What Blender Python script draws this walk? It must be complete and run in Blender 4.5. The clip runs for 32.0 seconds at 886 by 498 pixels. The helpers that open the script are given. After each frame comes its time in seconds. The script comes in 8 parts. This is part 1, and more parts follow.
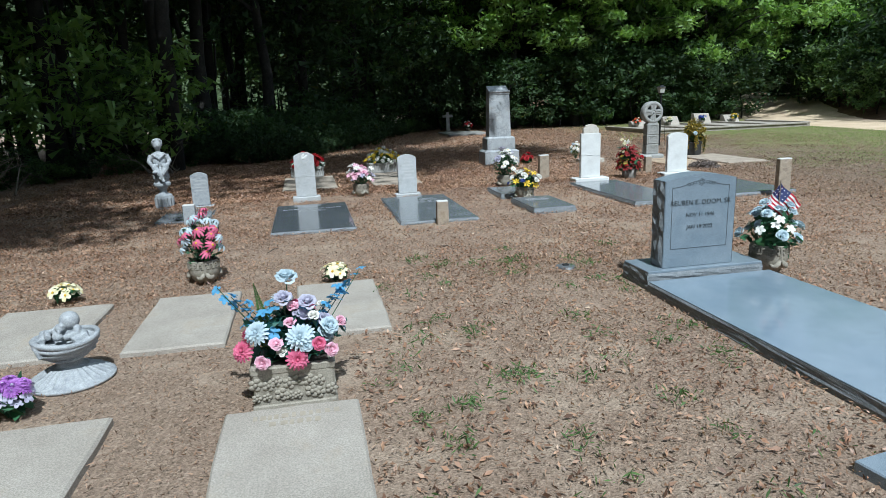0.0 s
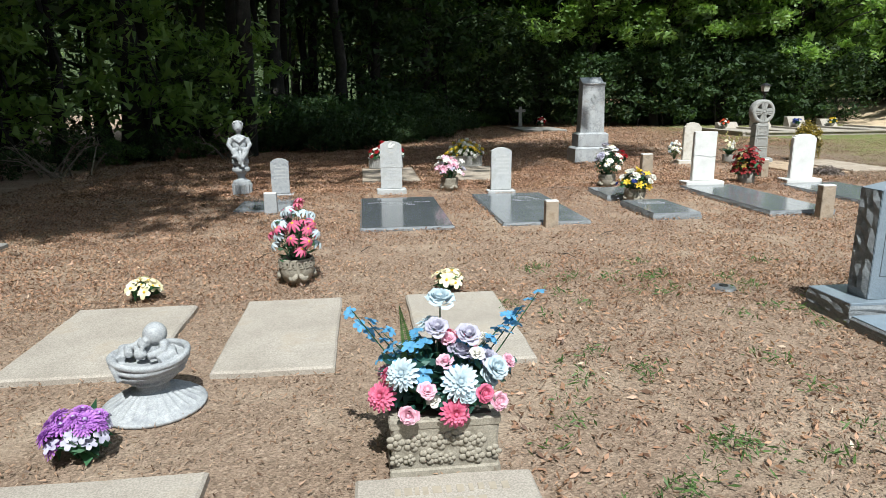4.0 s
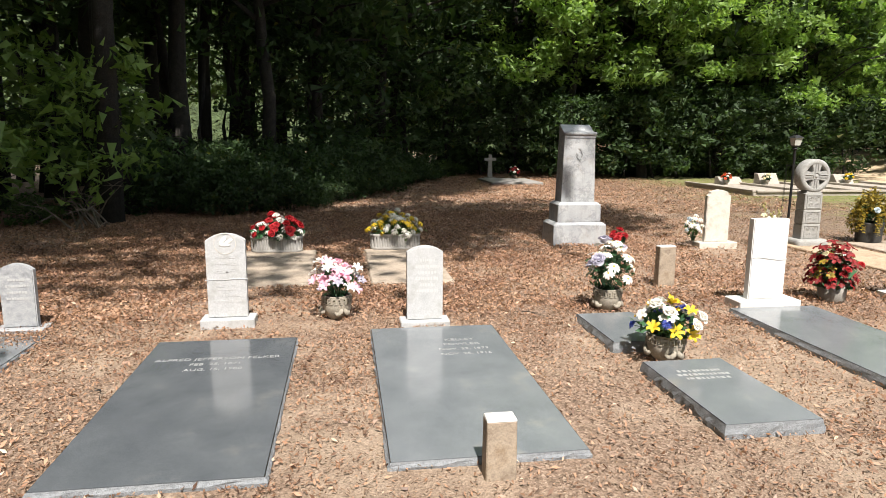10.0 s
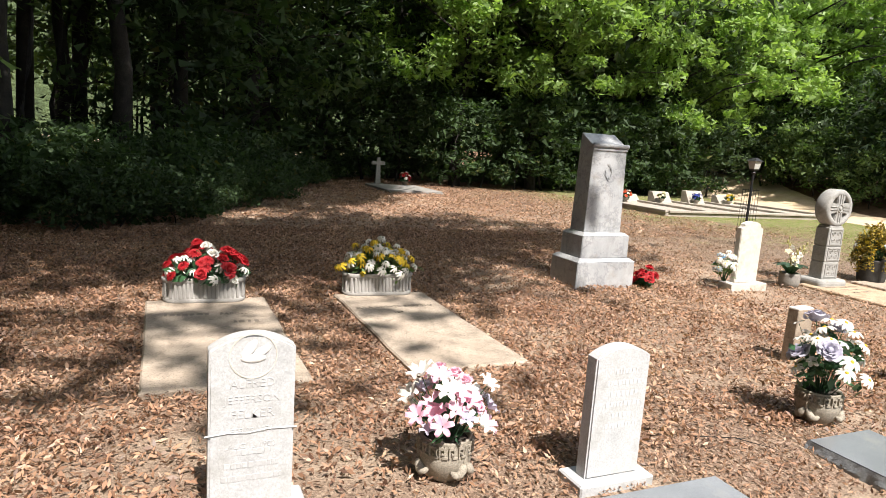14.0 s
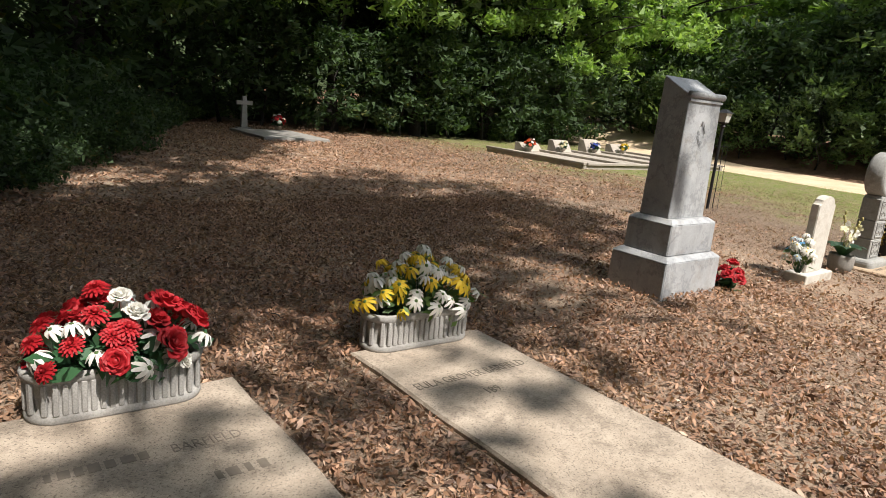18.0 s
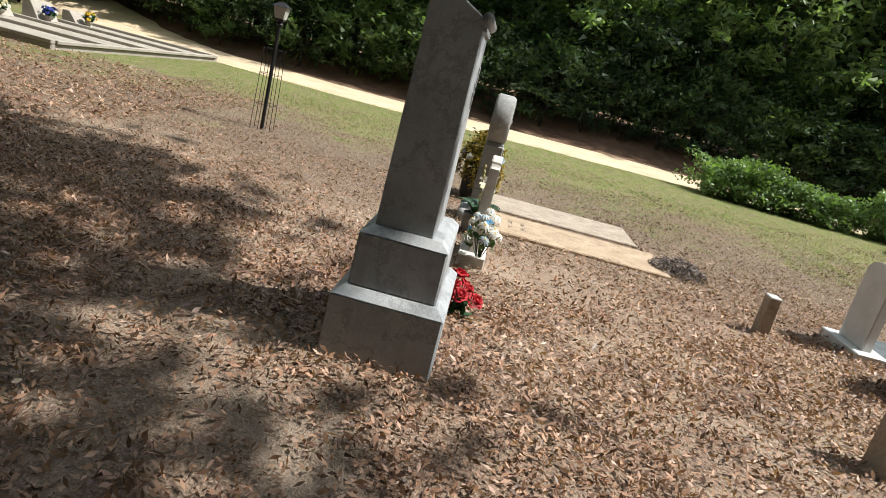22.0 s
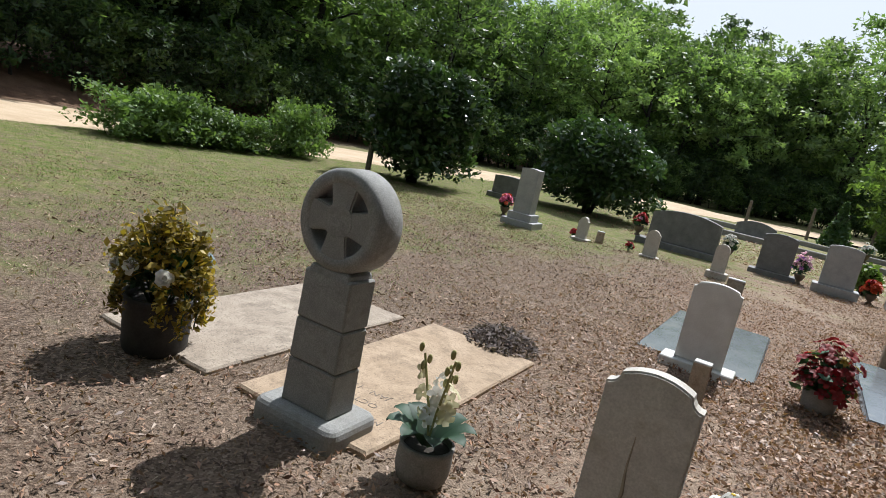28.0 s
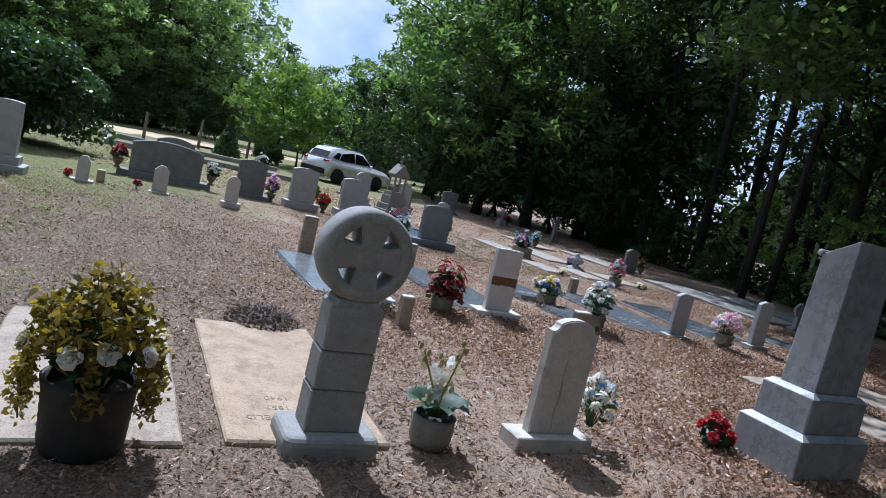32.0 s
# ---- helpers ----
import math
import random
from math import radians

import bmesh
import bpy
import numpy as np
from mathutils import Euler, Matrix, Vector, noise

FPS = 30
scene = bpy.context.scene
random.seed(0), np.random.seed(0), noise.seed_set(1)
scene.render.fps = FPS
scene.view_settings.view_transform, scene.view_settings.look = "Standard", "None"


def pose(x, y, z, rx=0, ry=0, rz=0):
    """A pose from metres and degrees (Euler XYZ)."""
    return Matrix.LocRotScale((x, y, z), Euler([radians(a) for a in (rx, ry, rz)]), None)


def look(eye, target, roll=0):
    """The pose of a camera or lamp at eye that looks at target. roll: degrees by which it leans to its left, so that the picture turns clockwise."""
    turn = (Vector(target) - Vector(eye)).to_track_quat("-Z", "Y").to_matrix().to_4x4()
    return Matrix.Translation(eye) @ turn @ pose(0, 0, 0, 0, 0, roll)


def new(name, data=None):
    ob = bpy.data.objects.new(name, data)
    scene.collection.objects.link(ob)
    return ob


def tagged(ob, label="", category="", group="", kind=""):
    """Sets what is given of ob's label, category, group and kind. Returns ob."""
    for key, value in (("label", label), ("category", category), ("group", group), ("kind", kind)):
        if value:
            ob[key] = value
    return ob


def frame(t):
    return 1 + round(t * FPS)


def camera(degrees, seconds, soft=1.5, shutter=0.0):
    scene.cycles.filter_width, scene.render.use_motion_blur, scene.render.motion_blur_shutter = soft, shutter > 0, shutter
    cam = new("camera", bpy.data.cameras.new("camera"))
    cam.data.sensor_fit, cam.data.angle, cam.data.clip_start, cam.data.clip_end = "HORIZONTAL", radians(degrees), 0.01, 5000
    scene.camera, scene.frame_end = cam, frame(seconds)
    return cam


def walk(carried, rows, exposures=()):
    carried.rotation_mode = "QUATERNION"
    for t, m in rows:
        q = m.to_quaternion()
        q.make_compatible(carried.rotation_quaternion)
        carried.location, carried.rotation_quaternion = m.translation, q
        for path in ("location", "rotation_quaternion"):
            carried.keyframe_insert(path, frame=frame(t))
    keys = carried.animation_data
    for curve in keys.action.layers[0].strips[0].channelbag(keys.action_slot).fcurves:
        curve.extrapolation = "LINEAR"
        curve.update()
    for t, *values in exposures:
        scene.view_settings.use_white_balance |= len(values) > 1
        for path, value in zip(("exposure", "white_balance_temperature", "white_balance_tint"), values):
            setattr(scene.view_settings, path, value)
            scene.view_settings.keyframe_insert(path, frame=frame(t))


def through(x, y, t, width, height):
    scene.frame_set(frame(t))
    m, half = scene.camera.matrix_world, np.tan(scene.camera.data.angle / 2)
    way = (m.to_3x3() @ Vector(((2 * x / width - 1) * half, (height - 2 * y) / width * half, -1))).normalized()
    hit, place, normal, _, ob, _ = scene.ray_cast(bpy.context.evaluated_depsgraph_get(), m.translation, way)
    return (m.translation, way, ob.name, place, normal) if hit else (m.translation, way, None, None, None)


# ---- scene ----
cam = camera(68.94, 32.0, soft=0.6)
METRES, EYE, TILT, LEAN, TURN = 24.2, 1.55, 0.0, 0.0, -11.4
ROWS = [
    (0.0, 0.00091, -0.00016, -0.00040, -0.59, -13.09, 2.13),
    (0.5, 0.00023, -0.00038, -0.00054, 4.08, -12.87, 2.68),
    (1.0, -0.00268, 0.00050, -0.00131, 5.55, -12.87, 2.36),
    (1.5, -0.00870, 0.00113, -0.00227, 6.42, -12.82, 2.00),
    (2.0, -0.01359, 0.00184, -0.00325, 7.77, -13.12, 1.86),
    (2.5, -0.01744, 0.00513, -0.00453, 8.87, -13.33, 1.89),
    (4.5, -0.02700, 0.04832, -0.00472, 1.72, -13.39, -0.30),
    (5.0, -0.02125, 0.06188, -0.00441, -1.14, -13.52, -0.95),
    (5.5, -0.01635, 0.07401, -0.00475, -3.20, -13.43, -1.34),
    (6.0, -0.01219, 0.08751, -0.00391, -4.81, -13.23, -1.72),
    (6.5, -0.00816, 0.10147, -0.00352, -5.20, -13.11, -1.73),
    (7.0, -0.00406, 0.11536, -0.00209, -4.90, -12.81, -1.56),
    (7.5, -0.00229, 0.13041, -0.00109, -4.56, -12.57, -1.41),
    (8.0, -0.00139, 0.14605, 0.00020, -4.05, -12.09, -1.30),
    (8.5, 0.00009, 0.16316, 0.00115, -2.65, -11.19, -0.99),
    (9.0, -0.00102, 0.18035, 0.00092, -1.20, -10.53, -0.80),
    (9.5, -0.00330, 0.19676, 0.00106, 0.50, -10.10, -0.69),
    (10.0, -0.00405, 0.21356, 0.00152, 2.75, -9.84, -0.47),
    (10.5, -0.00661, 0.22952, 0.00087, 3.75, -9.95, -0.47),
    (11.0, -0.01339, 0.24393, 0.00077, 4.01, -10.07, -0.36),
    (11.5, -0.02207, 0.25866, -0.00038, 4.11, -10.06, -0.47),
    (12.0, -0.03251, 0.27356, -0.00069, 3.80, -10.07, -0.78),
    (12.5, -0.04632, 0.28528, -0.00012, 1.49, -9.84, -1.32),
    (13.0, -0.05824, 0.29742, -0.00069, -2.52, -9.56, -2.03),
    (13.5, -0.06868, 0.31103, -0.00006, -6.71, -9.53, -2.88),
    (14.0, -0.07983, 0.32403, -0.00040, -11.82, -9.21, -3.89),
    (14.5, -0.08856, 0.33710, -0.00033, -14.41, -9.27, -4.13),
    (16.5, -0.10791, 0.39995, -0.00226, -18.40, -10.69, -4.20),
    (17.0, -0.10948, 0.41597, -0.00335, -20.69, -11.39, -4.54),
    (17.5, -0.11099, 0.43212, -0.00290, -23.71, -12.04, -4.97),
    (18.0, -0.11387, 0.44921, -0.00422, -26.25, -13.26, -5.39),
    (18.5, -0.11557, 0.46691, -0.00650, -32.56, -14.65, -6.82),
    (19.0, -0.11466, 0.48315, -0.00786, -42.32, -15.63, -9.50),
    (19.5, -0.10865, 0.49901, -0.00944, -48.93, -16.39, -11.20),
    (20.0, -0.10069, 0.51249, -0.01031, -54.19, -16.81, -12.38),
    (20.5, -0.09255, 0.52773, -0.00982, -59.79, -17.20, -13.49),
    (21.0, -0.08123, 0.54258, -0.00894, -64.16, -17.10, -14.54),
    (21.5, -0.07286, 0.55885, -0.00764, -68.98, -16.32, -14.77),
    (22.0, -0.06526, 0.57341, -0.00552, -72.71, -15.79, -14.12),
    (22.5, -0.05348, 0.58765, -0.00280, -78.79, -15.23, -13.97),
    (23.0, -0.04262, 0.60164, -0.00158, -87.00, -14.54, -14.00),
    (23.5, -0.03132, 0.61429, 0.00047, -93.36, -14.19, -13.70),
    (24.0, -0.01547, 0.62790, 0.00171, -97.03, -13.96, -12.77),
    (24.5, -0.00179, 0.64242, 0.00203, -101.41, -13.61, -12.12),
    (25.0, 0.01227, 0.65512, 0.00215, -107.61, -13.24, -12.19),
    (25.5, 0.02793, 0.66550, 0.00289, -114.38, -12.81, -12.37),
    (27.5, 0.09217, 0.70487, 0.00233, -134.97, -11.15, -12.48),
    (28.0, 0.11108, 0.71163, 0.00183, -137.81, -10.91, -12.02),
    (28.5, 0.12971, 0.71722, 0.00253, -143.55, -10.43, -12.24),
    (29.0, 0.14581, 0.72227, 0.00306, -153.18, -9.63, -13.09),
    (29.5, 0.16102, 0.72629, 0.00320, -164.64, -8.58, -14.04),
    (30.0, 0.17435, 0.73460, 0.00310, -175.18, -7.66, -14.60),
    (30.5, 0.18625, 0.74441, 0.00300, -181.05, -7.23, -14.47),
    (31.0, 0.20065, 0.75151, 0.00288, -183.89, -6.92, -13.92),
    (31.5, 0.21460, 0.75835, 0.00145, -188.04, -6.60, -13.39),
    (32.0, 0.22762, 0.76569, 0.00053, -194.05, -6.57, -13.29),
]
walk(cam, [(t, pose(0, 0, EYE, TILT, LEAN, TURN) @ pose(METRES * x, METRES * y, METRES * z, 90 + pitch, roll, yaw)) for t, x, y, z, yaw, pitch, roll in ROWS],
     [(0.0, 0.14, 5300, 2), (2.5, 0.38, 5500, 3), (4.5, 0.5, 6000, 5), (9.0, 0.78, 6500, 11), (14.0, 0.98, 6500, 13), (17.0, 0.68, 6500, 13), (20.0, 0.54, 6350, 7), (22.5, 0.62, 6150, 8), (25.0, 0.36, 6100, 8), (28.0, 0.2, 5850, 10), (30.0, 0.06, 5450, 12), (32.0, 0.19, 5100, 13)])


# ---- light ----
SUN_AZ, SUN_EL = radians(-87), radians(55.5)
sun = new("sun", bpy.data.lights.new("sun", "SUN"))
sun.data.energy, sun.data.angle, sun.data.color = 5.0, radians(0.6), (1.0, 0.94, 0.85)
sun_way = Vector((math.cos(SUN_EL) * math.cos(SUN_AZ), math.cos(SUN_EL) * math.sin(SUN_AZ), math.sin(SUN_EL)))
sun.matrix_world = look(sun_way * 60, (0, 0, 0))
world = bpy.data.worlds.new("world")
scene.world = world
world.use_nodes = True
wt = world.node_tree
wt.nodes.clear()
sky = wt.nodes.new("ShaderNodeTexSky")
sky.sky_type, sky.sun_disc = "NISHITA", False
sky.sun_elevation, sky.sun_rotation = SUN_EL, math.pi / 2 - SUN_AZ
sky_bg = wt.nodes.new("ShaderNodeBackground")
sky_bg.inputs["Strength"].default_value = 0.08
wcoord = wt.nodes.new("ShaderNodeTexCoord")
wnoise = wt.nodes.new("ShaderNodeTexNoise")
wnoise.inputs["Scale"].default_value, wnoise.inputs["Detail"].default_value = 3.2, 6
wramp = wt.nodes.new("ShaderNodeValToRGB")
wramp.color_ramp.elements[0].position, wramp.color_ramp.elements[1].position = 0.4, 0.53
wmix = wt.nodes.new("ShaderNodeMixRGB")
wmix.inputs[2].default_value = (9.6, 9.9, 10.2, 1)
wt.links.new(wcoord.outputs["Generated"], wnoise.inputs["Vector"])
wt.links.new(wnoise.outputs["Fac"], wramp.inputs[0])
wt.links.new(wramp.outputs[0], wmix.inputs[0])
wt.links.new(sky.outputs[0], wmix.inputs[1])
wt.links.new(wmix.outputs[0], sky_bg.inputs["Color"])
wout = wt.nodes.new("ShaderNodeOutputWorld")
wt.links.new(sky_bg.outputs[0], wout.inputs["Surface"])


# ---- materials ----
class Net:
    """A small wrapper round a material's node tree."""

    def __init__(self, name):
        self.mat = bpy.data.materials.new(name)
        self.mat.use_nodes = True
        self.t = self.mat.node_tree
        self.p = self.t.nodes["Principled BSDF"]
        self.out = self.t.nodes["Material Output"]
        co = self.t.nodes.new("ShaderNodeTexCoord")
        self.obj, self.gen = co.outputs["Object"], co.outputs["Generated"]
        self.world_pos = self.t.nodes.new("ShaderNodeNewGeometry").outputs["Position"]

    def node(self, kind, **values):
        n = self.t.nodes.new(kind)
        for k, v in values.items():
            n.inputs[k].default_value = v
        return n

    def link(self, a, b):
        self.t.links.new(a, b)
        return self

    def noise(self, scale, detail=4, vec=None, rough=0.6):
        n = self.node("ShaderNodeTexNoise", Scale=scale, Detail=detail, Roughness=rough)
        self.link(vec or self.obj, n.inputs["Vector"])
        return n.outputs["Fac"]

    def ramp(self, fac, stops):
        r = self.t.nodes.new("ShaderNodeValToRGB")
        e = r.color_ramp.elements
        while len(e) < len(stops):
            e.new(0.5)
        for el, (pos, col) in zip(e, stops):
            el.position = pos
            el.color = (*col, 1) if len(col) == 3 else col
        self.link(fac, r.inputs[0])
        return r.outputs[0]

    def mix(self, fac, a, b, mode="MIX"):
        m = self.t.nodes.new("ShaderNodeMixRGB")
        m.blend_type = mode
        for i, v in enumerate((fac, a, b)):
            if isinstance(v, (int, float)):
                m.inputs[i].default_value = v if i == 0 else (v, v, v, 1)
            elif isinstance(v, tuple):
                m.inputs[i].default_value = (*v, 1)
            else:
                self.link(v, m.inputs[i])
        return m.outputs[0]

    def math(self, op, a, b=0.0, clamp=False):
        m = self.t.nodes.new("ShaderNodeMath")
        m.operation, m.use_clamp = op, clamp
        for i, v in enumerate((a, b)):
            if isinstance(v, (int, float)):
                m.inputs[i].default_value = v
            else:
                self.link(v, m.inputs[i])
        return m.outputs[0]

    def colour(self, out):
        return self.link(out, self.p.inputs["Base Color"])

    def rough(self, v):
        if isinstance(v, (int, float)):
            self.p.inputs["Roughness"].default_value = v
            return self
        return self.link(v, self.p.inputs["Roughness"])

    def bump(self, height, strength=0.3, distance=0.01):
        b = self.node("ShaderNodeBump", Strength=strength, Distance=distance)
        self.link(height, b.inputs["Height"])
        return self.link(b.outputs[0], self.p.inputs["Normal"])


def grey(v):
    return (v, v, v)


def stone(name, dark, light, big=3.0, fine=90.0, rough=0.7, bump=0.25, grain=0.35, stain=None, stain_at=(0.55, 0.75), depth=0.004):
    n = Net(name)
    base = n.ramp(n.noise(big, 5), [(0.3, dark), (0.7, light)])
    speck = n.ramp(n.noise(fine, 3), [(0.35, grey(1 - grain)), (0.65, grey(1.0))])
    c = n.mix(1.0, base, speck, "MULTIPLY")
    if stain:
        c = n.mix(n.ramp(n.noise(big * 0.9 + 0.7, 8), [(stain_at[0], grey(0)), (stain_at[1], grey(1))]), c, stain)
    n.colour(c).rough(rough)
    n.bump(n.mix(0.5, n.noise(fine, 3), n.noise(big * 6, 6)), bump, depth)
    return n.mat


def plain(name, col, rough=0.6, var=0.25, scale=20.0, metal=0.0, spec=0.5):
    n = Net(name)
    a = tuple(c * (1 - var) for c in col)
    n.colour(n.ramp(n.noise(scale, 4), [(0.3, a), (0.7, col)])).rough(rough)
    n.p.inputs["Metallic"].default_value = metal
    n.p.inputs["Specular IOR Level"].default_value = spec
    n.bump(n.noise(scale * 4, 3), 0.1, 0.002)
    return n.mat


def leafy(name, dark, light, through=0.35, rough=0.5, yellow=None, drift=False):
    n = Net(name)
    geo = n.t.nodes.new("ShaderNodeNewGeometry")
    info = n.t.nodes.new("ShaderNodeObjectInfo")
    c = n.ramp(geo.outputs["Random Per Island"], [(0.0, dark), (0.75, light)] + ([(0.97, light), (1.0, yellow)] if yellow else []))
    tone = n.ramp(info.outputs["Random"], [(0.0, grey(0.72)), (1.0, grey(1.15))])
    c = n.mix(1.0, c, tone, "MULTIPLY")
    if drift:
        c = n.mix(1.0, c, n.ramp(n.noise(1.1, 6, n.world_pos, 0.7), [(0.36, (0.74, 0.62, 0.57)), (0.5, (1.0, 0.92, 0.88)), (0.64, (1.14, 1.12, 1.1))]), "MULTIPLY")
    n.colour(c).rough(rough)
    tr = n.t.nodes.new("ShaderNodeBsdfTranslucent")
    n.link(n.mix(1.0, c, (1.5, 1.6, 0.7), "MULTIPLY"), tr.inputs["Color"])
    mx = n.node("ShaderNodeMixShader", Fac=through)
    n.link(n.p.outputs[0], mx.inputs[1]).link(tr.outputs[0], mx.inputs[2]).link(mx.outputs[0], n.out.inputs["Surface"])
    return n.mat


def petal(name, edge, heart, through=0.25):
    n = Net(name)
    geo = n.t.nodes.new("ShaderNodeNewGeometry")
    c = n.ramp(geo.outputs["Random Per Island"], [(0.0, heart), (1.0, edge)])
    n.colour(n.mix(0.25, c, n.ramp(n.noise(60, 2), [(0.3, heart), (0.7, edge)]))).rough(0.6)
    tr = n.t.nodes.new("ShaderNodeBsdfTranslucent")
    n.link(c, tr.inputs["Color"])
    mx = n.node("ShaderNodeMixShader", Fac=through)
    n.link(n.p.outputs[0], mx.inputs[1]).link(tr.outputs[0], mx.inputs[2]).link(mx.outputs[0], n.out.inputs["Surface"])
    return n.mat


def veined(name):
    """Weathered blue-grey marble with dark veins, runs and brown stains."""
    n = Net(name)
    base = n.ramp(n.noise(3.2, 7, None, 0.7), [(0.3, (0.31, 0.325, 0.345)), (0.5, (0.395, 0.41, 0.425)), (0.72, (0.52, 0.53, 0.54))])
    vein = n.ramp(n.noise(2.4, 9, None, 0.72), [(0.47, grey(0)), (0.495, grey(0.45)), (0.5, grey(0.45)), (0.525, grey(0))])
    c = n.mix(vein, base, (0.15, 0.155, 0.165))
    stretch = n.t.nodes.new("ShaderNodeMapping")
    stretch.inputs["Scale"].default_value = (9, 9, 0.9)
    n.link(n.obj, stretch.inputs["Vector"])
    runs = n.ramp(n.noise(1.0, 6, stretch.outputs[0], 0.65), [(0.54, grey(0)), (0.75, grey(0.45))])
    c = n.mix(runs, c, (0.17, 0.155, 0.13))
    c = n.mix(n.ramp(n.noise(4.5, 8, None, 0.75), [(0.55, grey(0)), (0.74, grey(0.65))]), c, (0.27, 0.235, 0.19))
    c = n.mix(1.0, c, n.ramp(n.noise(150, 3), [(0.35, grey(0.82)), (0.65, grey(1))]), "MULTIPLY")
    n.colour(c).rough(n.ramp(n.noise(6, 5), [(0.3, grey(0.42)), (0.7, grey(0.62))]))
    n.bump(n.mix(0.5, n.noise(140, 3), n.noise(20, 6)), 0.25, 0.004)
    return n.mat


def pitted(name, dark, light):
    """Weathered concrete: blotches, pale worn specks and small dark pits."""
    n = Net(name)
    c = n.ramp(n.noise(2.6, 7, None, 0.7), [(0.34, dark), (0.66, light)])
    c = n.mix(n.ramp(n.noise(6.5, 8, None, 0.75), [(0.48, grey(0)), (0.62, grey(0.7))]), c, tuple(v * 0.6 for v in dark))
    c = n.mix(n.ramp(n.noise(60, 5, None, 0.8), [(0.5, grey(0)), (0.64, grey(0.4))]), c, tuple(min(0.7, v * 1.2) for v in light))
    c = n.mix(n.ramp(n.noise(110, 3), [(0.34, grey(0.8)), (0.46, grey(0))]), c, tuple(v * 0.42 for v in dark))
    n.colour(c).rough(0.9)
    n.bump(n.mix(0.5, n.noise(110, 3), n.noise(24, 6, None, 0.75)), 0.6, 0.006)
    return n.mat


M = {}
M["marble"] = stone("white_marble", (0.58, 0.575, 0.56), (0.74, 0.74, 0.725), 5, 120, 0.55, 0.3, 0.12, (0.42, 0.37, 0.3), (0.62, 0.85))
M["marble_dull"] = stone("dull_grey_marble", (0.42, 0.43, 0.44), (0.58, 0.59, 0.6), 7, 120, 0.75, 0.6, 0.22, (0.3, 0.3, 0.29), (0.5, 0.72))
M["marble_old"] = stone("weathered_marble", (0.5, 0.47, 0.42), (0.74, 0.71, 0.65), 6, 110, 0.7, 0.4, 0.2, (0.3, 0.25, 0.19), (0.5, 0.75))
# brown mixes real staining with the shade on the foot stones' north sides
M["marble_foot"] = stone("stained_shaded_marble", (0.27, 0.2, 0.135), (0.56, 0.49, 0.4), 9, 110, 0.8, 0.5, 0.25, (0.12, 0.08, 0.05), (0.46, 0.7))
M["marble_grey"] = veined("blue_grey_marble")
M["granite"] = stone("blue_grey_granite", (0.2, 0.25, 0.3), (0.28, 0.33, 0.38), 6, 260, 0.32, 0.05, 0.45)
M["granite_rock"] = stone("rock_pitched_granite", (0.2, 0.22, 0.24), (0.32, 0.34, 0.36), 34, 160, 0.75, 0.8, 0.35, None, (0, 1), 0.012)
M["granite_dark"] = stone("polished_grey_granite", (0.1, 0.113, 0.127), (0.145, 0.16, 0.174), 3, 300, 0.12, 0.02, 0.4, (0.2, 0.2, 0.19), (0.6, 0.9))
M["granite_mid"] = stone("honed_grey_granite", (0.17, 0.19, 0.207), (0.235, 0.256, 0.274), 3, 280, 0.17, 0.03, 0.4, (0.3, 0.29, 0.26), (0.6, 0.9))
M["granite_stone"] = stone("grey_granite_headstone", (0.16, 0.165, 0.17), (0.26, 0.265, 0.27), 5, 220, 0.45, 0.1, 0.4, (0.3, 0.28, 0.25), (0.6, 0.85))
M["granite_light"] = stone("light_granite_headstone", (0.36, 0.37, 0.38), (0.52, 0.52, 0.52), 5, 220, 0.5, 0.12, 0.3, (0.28, 0.26, 0.23), (0.58, 0.85))
M["concrete"] = stone("concrete_slab", (0.35, 0.31, 0.265), (0.48, 0.435, 0.38), 2.2, 130, 0.85, 0.5, 0.38, (0.32, 0.26, 0.19), (0.55, 0.8))
M["concrete_buff"] = pitted("buff_concrete_slab", (0.36, 0.265, 0.175), (0.49, 0.375, 0.265))
M["concrete_warm"] = pitted("weathered_concrete_slab", (0.32, 0.262, 0.205), (0.45, 0.38, 0.305))
M["concrete_grey"] = stone("grey_concrete", (0.25, 0.24, 0.225), (0.39, 0.375, 0.35), 7, 110, 0.85, 0.5, 0.3, (0.16, 0.15, 0.13), (0.5, 0.72))
M["cast"] = stone("cast_stone_pot", (0.28, 0.25, 0.2), (0.45, 0.41, 0.34), 14, 160, 0.8, 0.5, 0.35, (0.14, 0.12, 0.09), (0.5, 0.7))
M["cast_pale"] = stone("pale_cast_stone", (0.3, 0.315, 0.335), (0.5, 0.515, 0.53), 14, 160, 0.8, 0.5, 0.3, (0.2, 0.21, 0.23), (0.5, 0.72))
M["cross"] = stone("carved_grey_stone", (0.3, 0.3, 0.29), (0.43, 0.43, 0.41), 10, 170, 0.85, 0.7, 0.4, (0.18, 0.17, 0.15), (0.55, 0.8))
M["soil_pot"] = stone("dark_plant_pot", (0.02, 0.02, 0.02), (0.05, 0.048, 0.045), 12, 90, 0.7, 0.3, 0.3)
M["grey_pot"] = stone("grey_clay_pot", (0.22, 0.21, 0.19), (0.34, 0.32, 0.29), 12, 120, 0.8, 0.4, 0.3)
M["soil"] = stone("potting_soil", (0.03, 0.025, 0.02), (0.06, 0.05, 0.04), 30, 90, 0.95, 0.8, 0.3)
M["etch"] = plain("dark_lettering", (0.07, 0.08, 0.09), 0.7)
M["etch_pale"] = plain("pale_lettering", (0.34, 0.35, 0.35), 0.7)
M["etch_worn"] = plain("worn_lettering", (0.5, 0.505, 0.51), 0.85)
